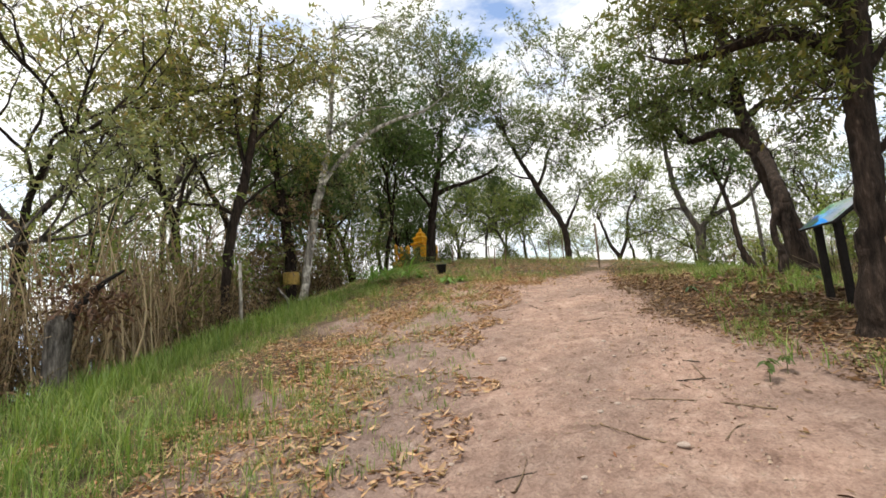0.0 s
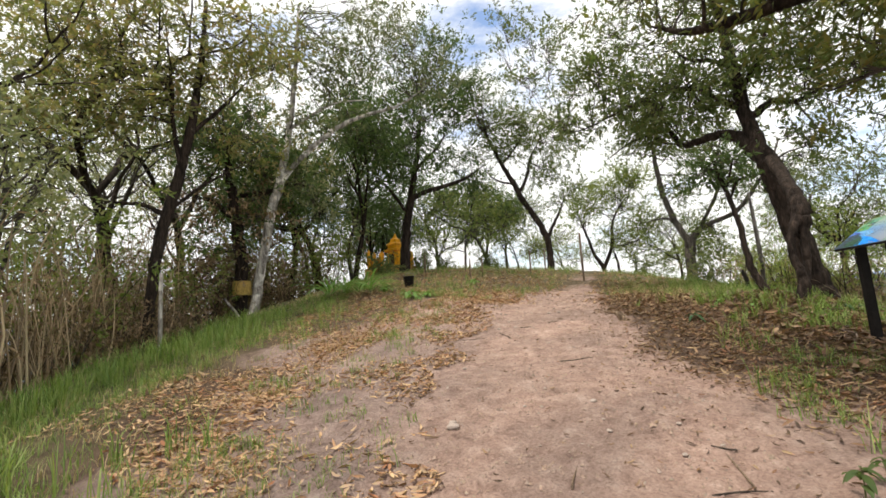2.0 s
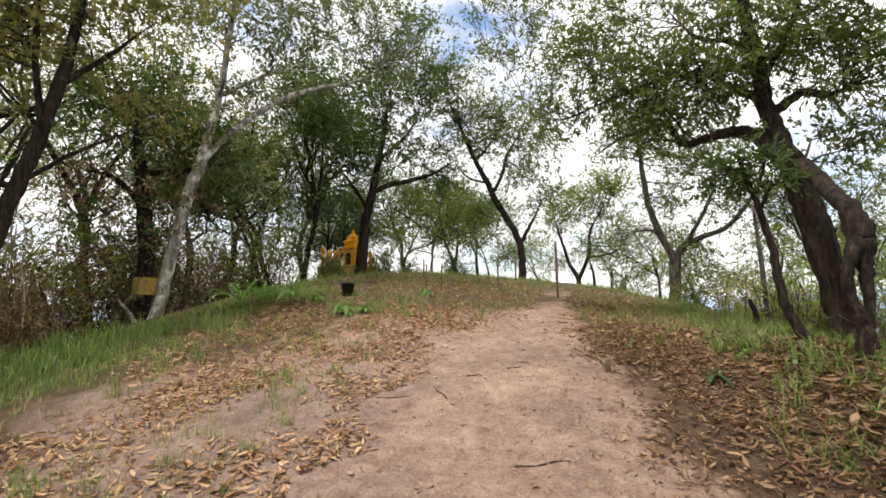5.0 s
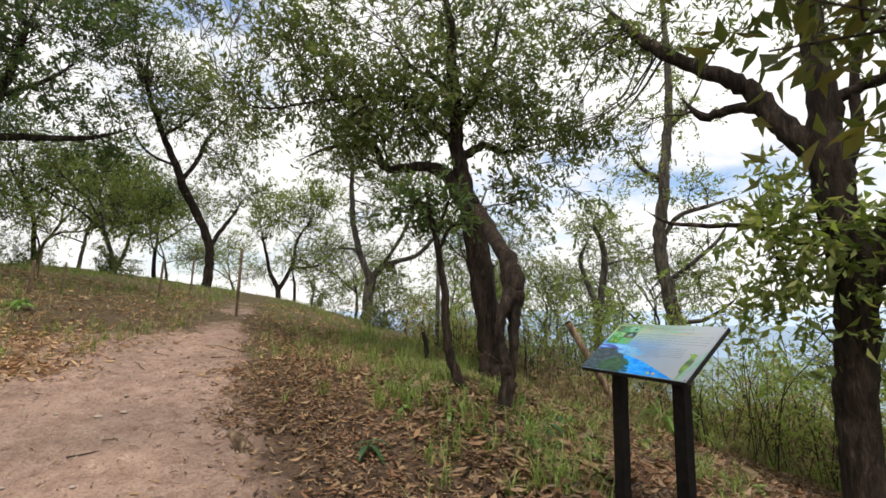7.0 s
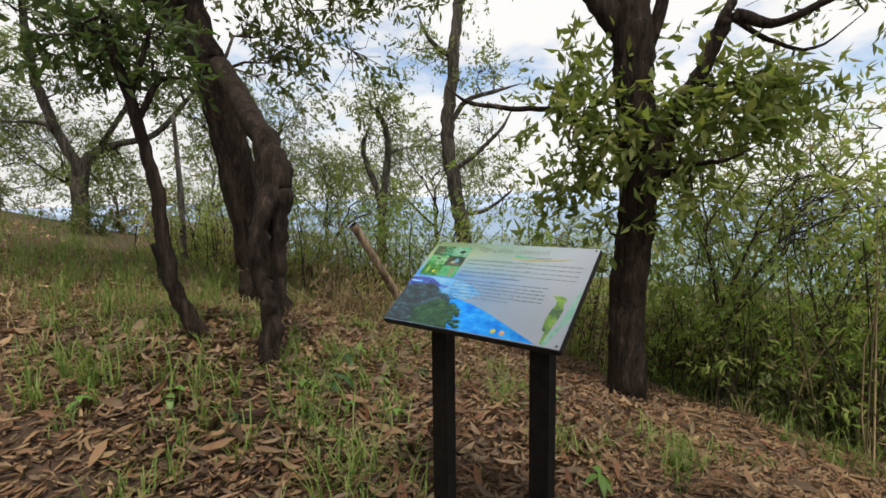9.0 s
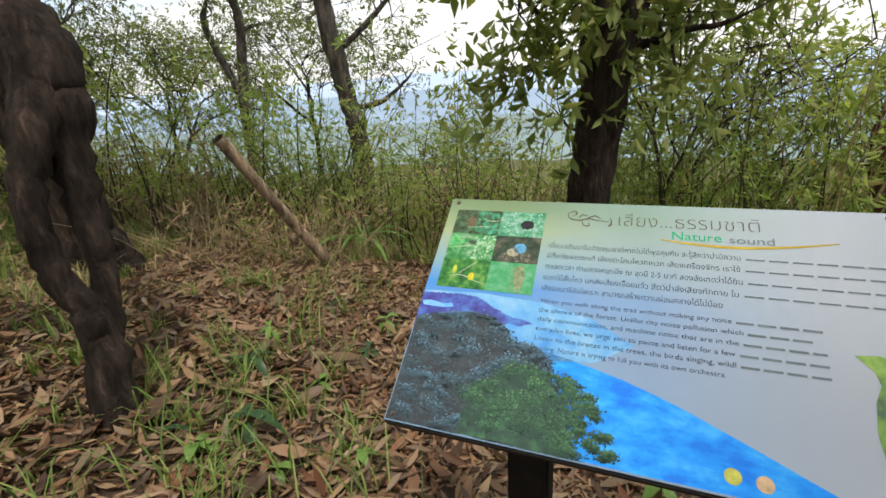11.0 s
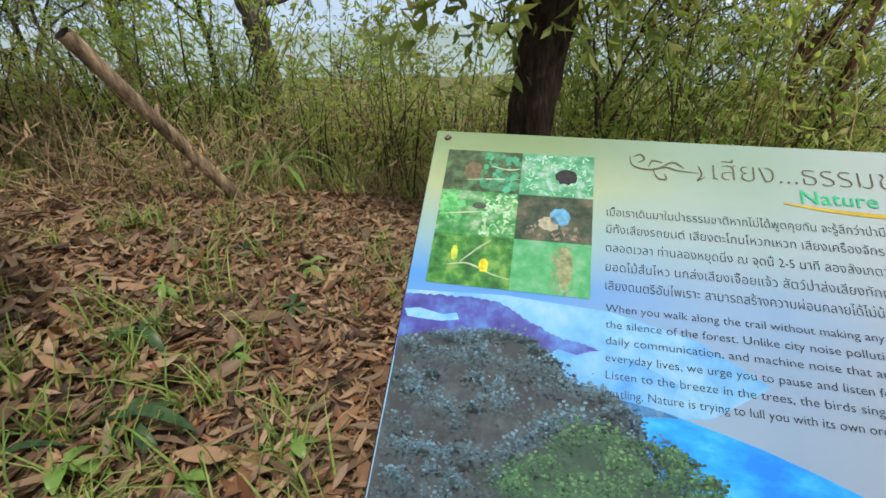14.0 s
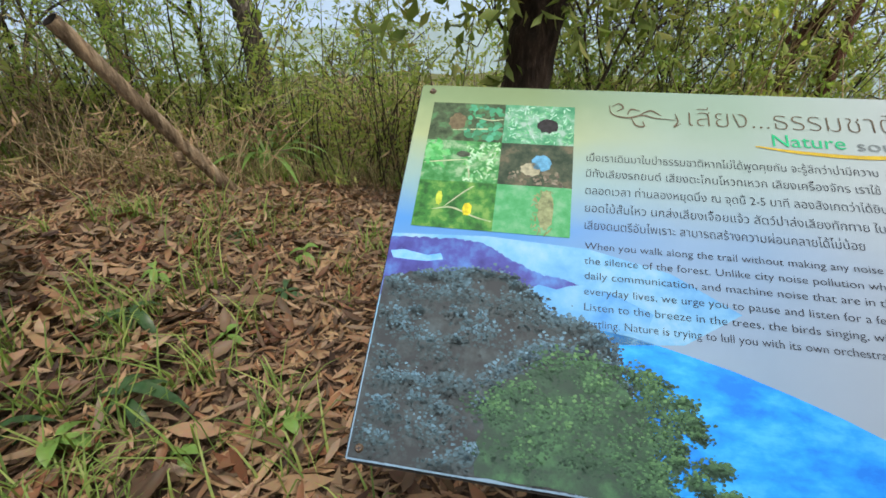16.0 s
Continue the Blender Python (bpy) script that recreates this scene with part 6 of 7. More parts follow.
tufts("edge_grass", scatter(rng, 450, 3.2, 8.0, -5.0, 6.0, lambda x, y: x > 4.2 - 0.4 * max(0, y - 1)), 10, 0.42, 0.009, GRASS_FRESH, "green grass at the foot of the thicket", 8, 0.9)
tufts("edge_straw", scatter(rng, 700, 2.8, 8.0, -5.0, 7.0, lambda x, y: x > 4.0 - 0.4 * max(0, y - 1) and patchy(x, y, 0.9) > -0.15 and (y > 0.4 or rng.uniform() < 0.15)), 10, 0.5, 0.008, GRASS_DRY, "dry tan straw at the foot of the thicket", 9, 1.25)
tufts("verge_grass", scatter(rng, 300, -2.4, 0.2, -5.5, -0.6, lambda x, y: off_path(x, y, 0.65) and patchy(x, y, 1.0) > 0.08), 12, 0.13, 0.006, GRASS, "low green grass on the verge under the tree", 10, 0.9)


def litter(name, spots, size, slim, mat, label, seed, lift=0.03):
    """Fallen leaves, each curled on itself, lying at odd angles: one object."""
    rng = np.random.default_rng(seed)
    spots = np.asarray(spots)
    n = len(spots)
    ang = rng.uniform(0, 2 * np.pi, n)
    ln = size * rng.uniform(0.45, 1.25, n)
    w = ln * slim * rng.uniform(0.7, 1.3, n)
    pitch, roll = rng.normal(0, 0.22, n), rng.normal(0, 0.45, n)
    a = np.stack([np.cos(ang) * np.cos(pitch), np.sin(ang) * np.cos(pitch), np.sin(pitch)], 1)
    up = np.array([0, 0, 1.0])
    s0 = unit(np.cross(up, a))
    b0 = np.cross(a, s0)
    s = s0 * np.cos(roll)[:, None] + b0 * np.sin(roll)[:, None]
    b = np.cross(a, s)
    z = hill(spots[:, 0], spots[:, 1]) + bumps(spots[:, 0], spots[:, 1]) + 0.006 + rng.uniform(0, lift, n)
    c = np.column_stack([spots, z])
    curl = (rng.uniform(-0.1, 0.35, n) * ln)[:, None] * b
    hw = (w / 2)[:, None] * s
    cup = (rng.uniform(0.0, 0.5, n) * w)[:, None] * b
    h = (ln / 2)[:, None] * a
    rows = [c - h + curl * 0.5, c - h * 0.45 - hw * 0.8 + cup * 0.7, c - h * 0.45, c - h * 0.45 + hw * 0.8 + cup * 0.7,
            c + h * 0.3 - hw + cup, c + h * 0.3, c + h * 0.3 + hw + cup, c + h + curl]
    verts = np.stack(rows, 1).reshape(-1, 3)
    k = np.arange(n)[:, None] * 8
    tris = np.concatenate([k + t for t in ([0, 2, 1], [0, 3, 2], [1, 2, 5], [1, 5, 4], [2, 3, 6], [2, 6, 5], [4, 5, 7], [5, 6, 7])], 1).reshape(-1, 3)
    return tagged(new(name, quick_mesh(name, verts, tris, mat)), label, "leaf litter", kind="stuff")


def drift(x, y, r, lean=0.0):
    """How likely a fallen leaf stays at a place: few on the trodden path, more past its ragged edge."""
    away = x - path_centre(y)
    edge = path_half(y) + (0.75 * min(1, max(0, (-0.6 - y) / 1.6)) if away > 0 else 0.0)
    k = (abs(away) - edge) / 0.55 + 1.2 * patchy(x, y, 0.9) + 0.8 * patchy(x, y, 2.7) + lean
    return r.uniform() < min(1, max(0.0, 0.3 + 0.6 * k)) ** 1.6


rng = np.random.default_rng(23)
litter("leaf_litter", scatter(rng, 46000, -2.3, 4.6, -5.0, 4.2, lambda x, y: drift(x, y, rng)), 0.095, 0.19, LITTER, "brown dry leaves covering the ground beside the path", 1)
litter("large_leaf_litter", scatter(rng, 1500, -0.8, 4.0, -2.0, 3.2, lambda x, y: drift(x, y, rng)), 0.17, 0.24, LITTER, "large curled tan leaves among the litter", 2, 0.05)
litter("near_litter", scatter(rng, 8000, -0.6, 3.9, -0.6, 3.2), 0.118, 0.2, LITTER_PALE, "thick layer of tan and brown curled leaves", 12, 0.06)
litter("broad_litter", scatter(rng, 200, -0.4, 3.2, -0.4, 2.6), 0.19, 0.27, LITTER_PALE, "broad pale fallen leaves lying on the litter", 14, 0.07)
litter("bank_litter", scatter(rng, 13000, -8.0, -3.9, -7.5, 5.0, lambda x, y: rng.uniform() < 0.5 + 1.3 * patchy(x, y, 0.9) and drift(x, y, rng, 0.2)), 0.09, 0.2, LITTER_BRIGHT, "dry leaves and straw along the grassy bank", 3)
litter("crest_litter", scatter(rng, 8000, -8, 1.0, 3.0, 11.0, lambda x, y: drift(x, y, rng, 0.5) and rng.uniform() < 0.6 + patchy(x, y, 0.8)), 0.1, 0.24, LITTER_BRIGHT, "dry leaves strewn over the upper slope", 4)
litter("path_litter", scatter(rng, 3200, -5.0, -1.5, -8.0, 8.0, lambda x, y: rng.uniform() < 0.25 + 0.75 * min(1, abs(x - path_centre(y)) / path_half(y)) ** 3), 0.06, 0.22, LITTER, "few small dry leaves on the trodden path", 5, 0.004)

litter("fine_litter", scatter(rng, 16000, -2.4, 3.6, -4.5, 2.6, lambda x, y: drift(x, y, rng, 0.4)), 0.05, 0.3, LITTER, "crumbled small leaf fragments between the larger leaves", 6, 0.02)


def gravel(name, spots, seed):
    """Crumbs of earth and grit, four-sided lumps: one object."""
    r = np.random.default_rng(seed)
    s = np.asarray(spots)
    n = len(s)
    size = np.abs(r.normal(0, 0.006, n)) + 0.003
    z = hill(s[:, 0], s[:, 1]) + bumps(s[:, 0], s[:, 1])
    c = np.column_stack([s, z])
    shape = np.array([[-1, -0.8, -0.3], [1, -0.7, -0.3], [0.1, 1, -0.3], [0, 0, 0.9]])
    v = c[:, None] + (shape[None] + r.uniform(-0.35, 0.35, (n, 4, 3))) * size[:, None, None]
    k = np.arange(n)[:, None] * 4
    t = np.concatenate([k + [0, 1, 3], k + [1, 2, 3], k + [2, 0, 3]], 1).reshape(-1, 3)
    return tagged(new(name, quick_mesh(name, v.reshape(-1, 3), t, GRIT)), "fine gravel and crumbs of earth on the path", "gravel", kind="stuff")


GRIT = leafy("grit", [(0.26, 0.18, 0.135), (0.34, 0.25, 0.19), (0.17, 0.12, 0.095), (0.28, 0.22, 0.18)], 0.0, 0.95)
gravel("gravel", scatter(rng, 15000, -5.4, -1.4, -7.0, 6.0, lambda x, y: not off_path(x, y, 0.3)), 5)
litter("slope_litter", scatter(rng, 6500, -7.2, -3.6, -7.0, 5.0, lambda x, y: rng.uniform() < 0.35 + 1.6 * patchy(x, y, 1.3) and (not off_path(x, y, 1.9)) and x < path_centre(y) - (0.55 + 0.5 * patchy(x, y, 1.9)) * path_half(y)), 0.09, 0.24, LITTER_BRIGHT, "tan leaves lying in drifts on the bare slope", 7, 0.02)
tufts("slope_tufts", scatter(rng, 260, -7.0, -4.2, -5.0, 5.0, lambda x, y: patchy(x, y, 1.1) > 0.05), 12, 0.17, 0.006, GRASS, "small green grass tufts on the bare slope", 12, 0.9)
plant(wild_tree("bank_tree", 91, 4.3, 0.04, LEAF_YELLOW, TWIG, 0.11, 6, "young airy tree with yellow-green leaves on the steep bank", "young trees on the bank", 0.3, 0.22),
      [(4.9, -0.9), (5.8, -1.9), (6.9, -1.0), (6.4, -3.4)], 21, 0.8, 1.05)

rng = np.random.default_rng(71)
stem_spots = [(3.9 + 0.55 * math.sin(2.3 * k) + 0.05 * k - 0.5 * max(0, 0.42 * k - 4.2), -2.0 + 0.42 * k) for k in range(20)]
stem_spots = [(x if y > 0.6 else max(x, 4.5), y) for x, y in stem_spots]
plant(cane_clump("sapling_clump", 61, 4, 2.5, 40, "thin dark upright saplings with a few light leaves", "sapling", "saplings in the thicket", LEAF_YELLOW, STEM, 0.12, 0.28, 0.12, 0.35, 0.45), stem_spots[::2], 31, 0.75, 1.2)
tufts("slope_straw", scatter(rng, 420, -1.0, 3.6, 2.4, 7.5), 9, 0.25, 0.007, GRASS_DRY, "dry straw tufts between the leaning trees", 31, 1.1)
litter("upper_litter", scatter(rng, 7000, -1.4, 3.4, 4.0, 7.6), 0.1, 0.22, LITTER, "dry brown leaves under the leaning trees", 32)
litter("outer_litter", scatter(rng, 11000, -9.0, 8.0, -11.0, -4.6, lambda x, y: off_path(x, y, -0.1) and rng.uniform() < ((y + 11.5) / 6.5) ** 2), 0.095, 0.21, LITTER, "sparse dry leaves lower on the hillside", 33)
tufts("outer_grass", scatter(rng, 900, -10.0, 8.0, -12.0, -4.6, lambda x, y: off_path(x, y, 0.2) and rng.uniform() < (y + 12.5) / 7), 9, 0.25, 0.008, GRASS, "rough grass lower on the hillside", 34, 0.8)
plant(cane_clump("low_thicket", 81, 14, 1.1, 170, "low dull green leafy thicket at the foot of the bank", "shrub", "thicket on the steep bank", LEAF_OLIVE, STEM, 0.1, 0.32, 0.35, 0.4, 0.1),
      scatter(np.random.default_rng(83), 16, 4.4, 7.6, -4.5, 1.2, lambda x, y: x > 4.5 - 0.3 * (y + 0.9)), 84, 0.8, 1.2)

rng = np.random.default_rng(97)
band = scatter(rng, 46, 2.4, 7.6, 0.9, 7.5, lambda x, y: 0.15 < x - (4.75 - 0.6 * max(0, y - 1.2)) < 2.3 and not (x < 4.4 and y < 1.6) and math.hypot(x - 3.9, y - 2.4) > 0.75)
plant(cane_clump("bramble", 101, 22, 0.85, 130, "dense low bramble with small olive leaves", "shrub", "thicket on the valley side", LEAF_YELLOW, STEM, 0.075, 0.34, 0.22, 0.38, 0.02, 0.8), band[0::3], 102, 0.8, 1.3)
plant(cane_clump("stalk_clump", 103, 24, 1.15, 26, "clump of dry upright tan stalks", "thicket", "thicket on the valley side", BRUSH, CANE, 0.1, 0.2, 0.2, 0.36, 0.2, 0.7), band[1::6], 104, 0.75, 1.25)
plant(cane_clump("stalk_clump", 107, 15, 1.75, 34, "clump of thin dark upright stalks with few leaves", "thicket", "thicket on the valley side", LEAF_YELLOW, STEM, 0.1, 0.24, 0.1, 0.36, 0.45, 1.2), band[4::6], 108, 0.75, 1.2)
plant(cane_clump("bramble", 105, 12, 1.25, 90, "yellow-green leafy shrub with thin dark stems", "shrub", "thicket on the valley side", LEAF_YELLOW, STEM, 0.09, 0.3, 0.16, 0.35, 0.1, 1.1), band[2::3], 106, 0.8, 1.2)
bank = scatter(rng, 9, 3.9, 7.2, -5.0, 0.6, lambda x, y: 0.0 < x - (4.35 - 0.2 * min(0, y + 0.6)) < 2.2)
plant(cane_clump("bank_thicket", 111, 14, 2.9, 130, "tall yellow-green thicket with brown stems on the steep bank", "shrub", "thicket on the steep bank", LEAF_FRESH, CANE_GREEN, 0.1, 0.3, 0.13, 0.38, 0.2, 1.2), [(5.0, -0.7), (5.5, -1.4), (5.1, -2.0), (6.0, -0.4), (5.9, -2.6), (6.6, -1.8)], 112, 0.9, 1.15)
plant(cane_clump("bank_thicket", 113, 30, 1.7, 120, "brown stemmy thicket with dull green leaves on the steep bank", "shrub", "thicket on the steep bank", LEAF_YELLOW, STEM, 0.09, 0.32, 0.18, 0.4, 0.0, 0.9), bank, 114, 0.8, 1.2)
plant(cane_clump("straw_tangle", 121, 46, 0.85, 40, "tangle of bent dry tan stalks beside the leaning log", "thicket", "straw round the log", BRUSH, CANE, 0.13, 0.14, 0.5, 0.2, 0.1, 0.5), [(3.25, 2.8), (3.0, 3.15), (2.6, 3.5), (3.5, 2.75)], 122, 0.8, 1.1)

# ---- smaller things ----
def thing_tube(name, pts, sides, mat, label, category, group="", rough=0.06, seed=1, per=4):
    """A lone pole, log or stick along points of x, y, z, radius, with closed ends."""
    r = np.random.default_rng(seed)
    line = smooth_line(pts, per)
    v, q = tube(line, sides, rough, r)
    base = np.array([pts[0][0], pts[0][1], pts[0][2]])
    faces = [tuple(f) for f in q] + [tuple(range(sides))[::-1], tuple(range(len(v) - sides, len(v)))]
    ob = new(name, mesh_from(name, v - base, faces, mat, True))
    ob.location = base
    return tagged(ob, label, category, group)


WOOD_OLD = bark("weathered_wood", (0.09, 0.065, 0.042), (0.25, 0.18, 0.12), (0.42, 0.33, 0.23), 0.7)
WOOD_TAN = bark("tan_wood", (0.15, 0.105, 0.066), (0.37, 0.275, 0.185), (0.54, 0.44, 0.32), 0.7)
WOOD_GREY = bark("grey_wood", (0.04, 0.035, 0.03), (0.15, 0.135, 0.12), (0.3, 0.275, 0.25), 0.7)
WOOD_BLACK = plain("black_wood", (0.02, 0.017, 0.016), 0.9, 0, 0.5, 40, 0.8)
log = empty("leaning_log", 3.12, 2.34, height(3.12, 2.34), "bare weathered log leaning out of the leaf litter", "log")
shaft = [(3.17, 2.33, -0.42, 0.062), (3.0, 2.365, -0.18, 0.055), (2.75, 2.42, 0.2, 0.05), (2.45, 2.485, 0.66, 0.047), (2.2, 2.54, 1.05, 0.049), (2.15, 2.55, 1.12, 0.046)]
v, q = tube(smooth_line(shaft, 5), 12, 0.06, np.random.default_rng(4))
child("shaft", mesh_from("shaft", v - np.array(log.location), [tuple(f) for f in q] + [tuple(range(12))[::-1]], WOOD_TAN, True), log)
# inside of the hollow end: the hole's darkness is put in as near-black colour
v, q = tube(np.array([(2.15, 2.55, 1.12, 0.044), (2.17, 2.546, 1.09, 0.032), (2.2, 2.54, 1.05, 0.026)]), 12, 0.1, np.random.default_rng(4))
child("hollow", mesh_from("hollow", v - np.array(log.location), [tuple(f) for f in q] + [tuple(range(24, 36))], WOOD_BLACK, True), log, "dark hollow end")
for a, b in (((2.55, 2.47, 0.55), (2.62, 2.5, 0.62)), ((2.9, 2.39, 0.0), (2.86, 2.34, 0.08))):
    v, q = tube(np.array([[*a, 0.022], [*b, 0.014]]), 7)
    child("knot", mesh_from("knot", v - np.array(log.location), [tuple(f) for f in q] + [tuple(range(7, 14))], WOOD_TAN, True), log)
thing_tube("stake", [(3.02, 2.74, -0.45, 0.05), (3.03, 2.75, -0.1, 0.045), (3.0, 2.73, 0.05, 0.04)], 9, WOOD_OLD, "short brown broken stake beside the leaning log", "stake", seed=5)
thing_tube("fence_post", [(-1.86, 8.6, 0.8, 0.036), (-1.86, 8.6, 1.6, 0.034), (-1.85, 8.6, 2.55, 0.032)], 9, WOOD_OLD, "dark upright wooden post on the crest of the path", "post", seed=6)
for x, y, h, r in ((-5.14, 7.55, 0.62, 0.022), (-4.85, 8.18, 0.6, 0.02), (-3.42, 9.36, 0.85, 0.025), (-2.91, 11.63, 0.9, 0.025), (-5.6, 9.6, 0.6, 0.02), (-6.8, 8.8, 0.7, 0.022)):
    g = height(x, y)
    thing_tube("stake", [(x, y, g - 0.15, r), (x + 0.01, y, g + h * 0.5, r), (x + 0.02, y + 0.01, g + h, r * 0.9)], 7, WOOD_OLD, "thin brown wooden stake standing in the crest grass", "stake", "stakes on the crest", seed=int(abs(x) * 10))
thing_tube("pale_stake", [(-9.67, 1.07, height(-9.67, 1.07) - 0.2, 0.035), (-9.66, 1.07, 0.8, 0.034), (-9.66, 1.08, 1.5, 0.03)], 8, BARK_PALE, "pale slender stake standing at the edge of the canes", "stake", seed=9)
thing_tube("root_stub", [(-2.03, 1.28, height(-2.03, 1.28) - 0.05, 0.06), (-2.08, 1.3, height(-2.03, 1.28) + 0.06, 0.05), (-2.16, 1.33, height(-2.03, 1.28) + 0.12, 0.02)], 8, WOOD_OLD, "small brown root stub at the edge of the path", "root", rough=0.2, seed=10)
thing_tube("dead_pole", [(2.2, 6.87, height(2.2, 6.87) - 0.2, 0.05), (2.22, 6.9, 1.6, 0.045), (2.2, 6.95, 2.9, 0.03)], 8, WOOD_GREY, "bare grey dead pole standing among the slope trees", "dead tree", seed=11)
thing_tube("black_stub", [(1.07, 4.91, height(1.07, 4.91) - 0.1, 0.05), (1.06, 4.92, height(1.07, 4.91) + 0.25, 0.045), (1.0, 4.95, height(1.07, 4.91) + 0.5, 0.03)], 8, WOOD_BLACK, "charred broken stub in the long grass", "stump", rough=0.12, seed=12)

# bucket on the mound
bx, by = -6.45, 5.6
bucket = empty("bucket", bx, by, height(bx, by), "black plastic bucket standing in the grass", "bucket")
BLACK = plain("black_plastic", (0.012, 0.012, 0.014), 0.5, 0, 0.3, 20, 0.1)
ring = []
for z, r in ((-0.02, 0.105), (0.26, 0.14), (0.265, 0.15), (0.285, 0.15), (0.285, 0.138), (0.03, 0.1)):
    ring.append([(r * math.cos(a), r * math.sin(a), z) for a in np.linspace(0, 2 * np.pi, 24, endpoint=False)])
verts = [p for rr in ring for p in rr]
faces = [(i * 24 + j, i * 24 + (j + 1) % 24, (i + 1) * 24 + (j + 1) % 24, (i + 1) * 24 + j) for i in range(5) for j in range(24)] + [tuple(range(23, -1, -1)), tuple(range(120, 144))]
child("body", mesh_from("body", verts, faces, BLACK, True), bucket)
arc = [(0.145 * math.cos(a), 0.0, 0.27 + 0.1 * math.sin(a), 0.004) for a in np.linspace(0, np.pi, 9)]
v, q = tube(np.array(arc), 6)
child("handle", mesh_from("handle", v, q, plain("wire", (0.3, 0.3, 0.3), 0.4, 0.8), True), bucket)

# yellow shrine on the summit
sx, sy = -10.2, 15.55
shrine = empty("shrine", sx, sy, height(sx, sy) + 0.15, "bright yellow shrine with posts and pointed stupa among the trees", "shrine")
shrine.rotation_euler = (0, 0, radians(-22))
shrine.scale = (0.85, 0.85, 0.85)
YELLOW = plain("yellow_paint", (0.85, 0.42, 0.015), 0.5, 0, 0.2, 3, 0.1)
ORANGE = plain("orange_cloth", (0.75, 0.24, 0.02), 0.8, 0, 0.3, 6, 0.3)
PLINTH = plain("plinth_render", (0.6, 0.36, 0.1), 0.85, 0, 0.25, 4, 0.3)
part("plinth", box_bm(2.6, 1.6, 1.7, 0, 0, -0.4, 0.03), PLINTH, shrine, "ochre rendered plinth")
prof = [(0.52, 0.45), (0.52, 1.3), (0.66, 1.33), (0.66, 1.42), (0.46, 1.46), (0.44, 1.66), (0.54, 1.68), (0.52, 1.74), (0.3, 1.84), (0.28, 2.0), (0.12, 2.1), (0.03, 2.35)]
verts = [(0.45 + r * math.cos(a), r * math.sin(a), z) for r, z in prof for a in (np.arange(4) + 0.5) * np.pi / 2]
faces = [(i * 4 + j, i * 4 + (j + 1) % 4, (i + 1) * 4 + (j + 1) % 4, (i + 1) * 4 + j) for i in range(len(prof) - 1) for j in range(4)] + [(44, 45, 46, 47)]
tower = child("tower", mesh_from("tower", verts, faces, YELLOW), shrine, "yellow square tower with stepped roof and spire")
# no real recess: a thin slab whose dark colour gives the doorway's shade
bm = box_bm(0.34, 0.05, 0.62, 0.45, -0.36, 0.8, 0.01)
part("doorway", bm, plain("niche_shade", (0.05, 0.025, 0.01), 0.9, 0, 0.3, 8, 0.2), tower, "flat panel painted dark for the niche's shade")
part("cornice", box_bm(0.9, 0.9, 0.05, 0.45, 0, 1.3, 0.01), ORANGE, tower, "orange cornice")
for x, y, h in ((-1.1, -0.6, 1.0), (-0.65, -0.6, 0.8), (-0.2, -0.6, 0.75), (-1.1, 0.6, 1.0), (1.1, -0.6, 0.7), (1.1, 0.6, 0.7)):
    bm = box_bm(0.16, 0.16, h, x, y, 0.4 + h / 2, 0.02)
    bmesh.ops.create_cone(bm, cap_ends=True, segments=4, radius1=0.12, radius2=0.01, depth=0.16, matrix=Matrix.Translation((x, y, 0.48 + h)) @ Matrix.Rotation(radians(45), 4, "Z"))
    part("post", bm, YELLOW, shrine)
part("rail", box_bm(1.0, 0.06, 0.1, -0.65, -0.6, 0.9, 0.01), ORANGE, shrine, "orange rail")
part("cloth", box_bm(0.8, 0.03, 0.5, -0.6, -0.52, 0.72, 0.01), ORANGE, shrine, "orange cloth hung between posts")

# cloth band round the dark trunk
gx, gy = -11.43, 5.8
band = []
for z, r in ((1.32, 0.235), (1.36, 0.25), (1.52, 0.245), (1.68, 0.25), (1.72, 0.235)):
    band.append([(r * (1 + 0.04 * math.sin(5 * a + z * 9)) * math.cos(a), r * (1 + 0.04 * math.sin(5 * a)) * math.sin(a), z) for a in np.linspace(0, 2 * np.pi, 28, endpoint=False)])
verts = [p for rr in band for p in rr]
faces = [(i * 28 + j, i * 28 + (j + 1) % 28, (i + 1) * 28 + (j + 1) % 28, (i + 1) * 28 + j) for i in range(4) for j in range(28)]
cloth = tagged(new("cloth_band", mesh_from("cloth_band", verts, faces, plain("saffron_cloth", (0.5, 0.34, 0.1), 0.9, 0, 0.3, 14, 0.5), True)), "faded yellow cloth band tied round a dark trunk", "cloth band")
cloth.location = (gx, gy, 0)

# broken grey stump with hanging dead leaves
ux, uy = -9.95, -2.35
stump = empty("broken_stump", ux, uy, height(ux, uy), "broken grey stump with a mass of brown dead leaves", "stump")
g = height(ux, uy)
v, q = tube(smooth_line([(0, 0, -0.2, 0.2), (0.0, 0, 0.15, 0.17), (0.02, 0.02, 0.6, 0.15), (0.05, 0.03, 0.95, 0.16), (0.07, 0.05, 1.1, 0.1)], 5), 12, 0.12, np.random.default_rng(2))
child("trunk", mesh_from("trunk", v, [tuple(f) for f in q] + [tuple(range(len(v) - 12, len(v)))], WOOD_GREY, True), stump)
v, q = tube(smooth_line([(0.05, 0.03, 0.8, 0.07), (0.15, 0.2, 1.2, 0.06), (0.35, 0.35, 1.5, 0.04), (0.6, 0.5, 1.7, 0.02)], 5), 8, 0.1, np.random.default_rng(3))
child("limb", mesh_from("limb", v, q, WOOD_BLACK, True), stump)
r = np.random.default_rng(8)
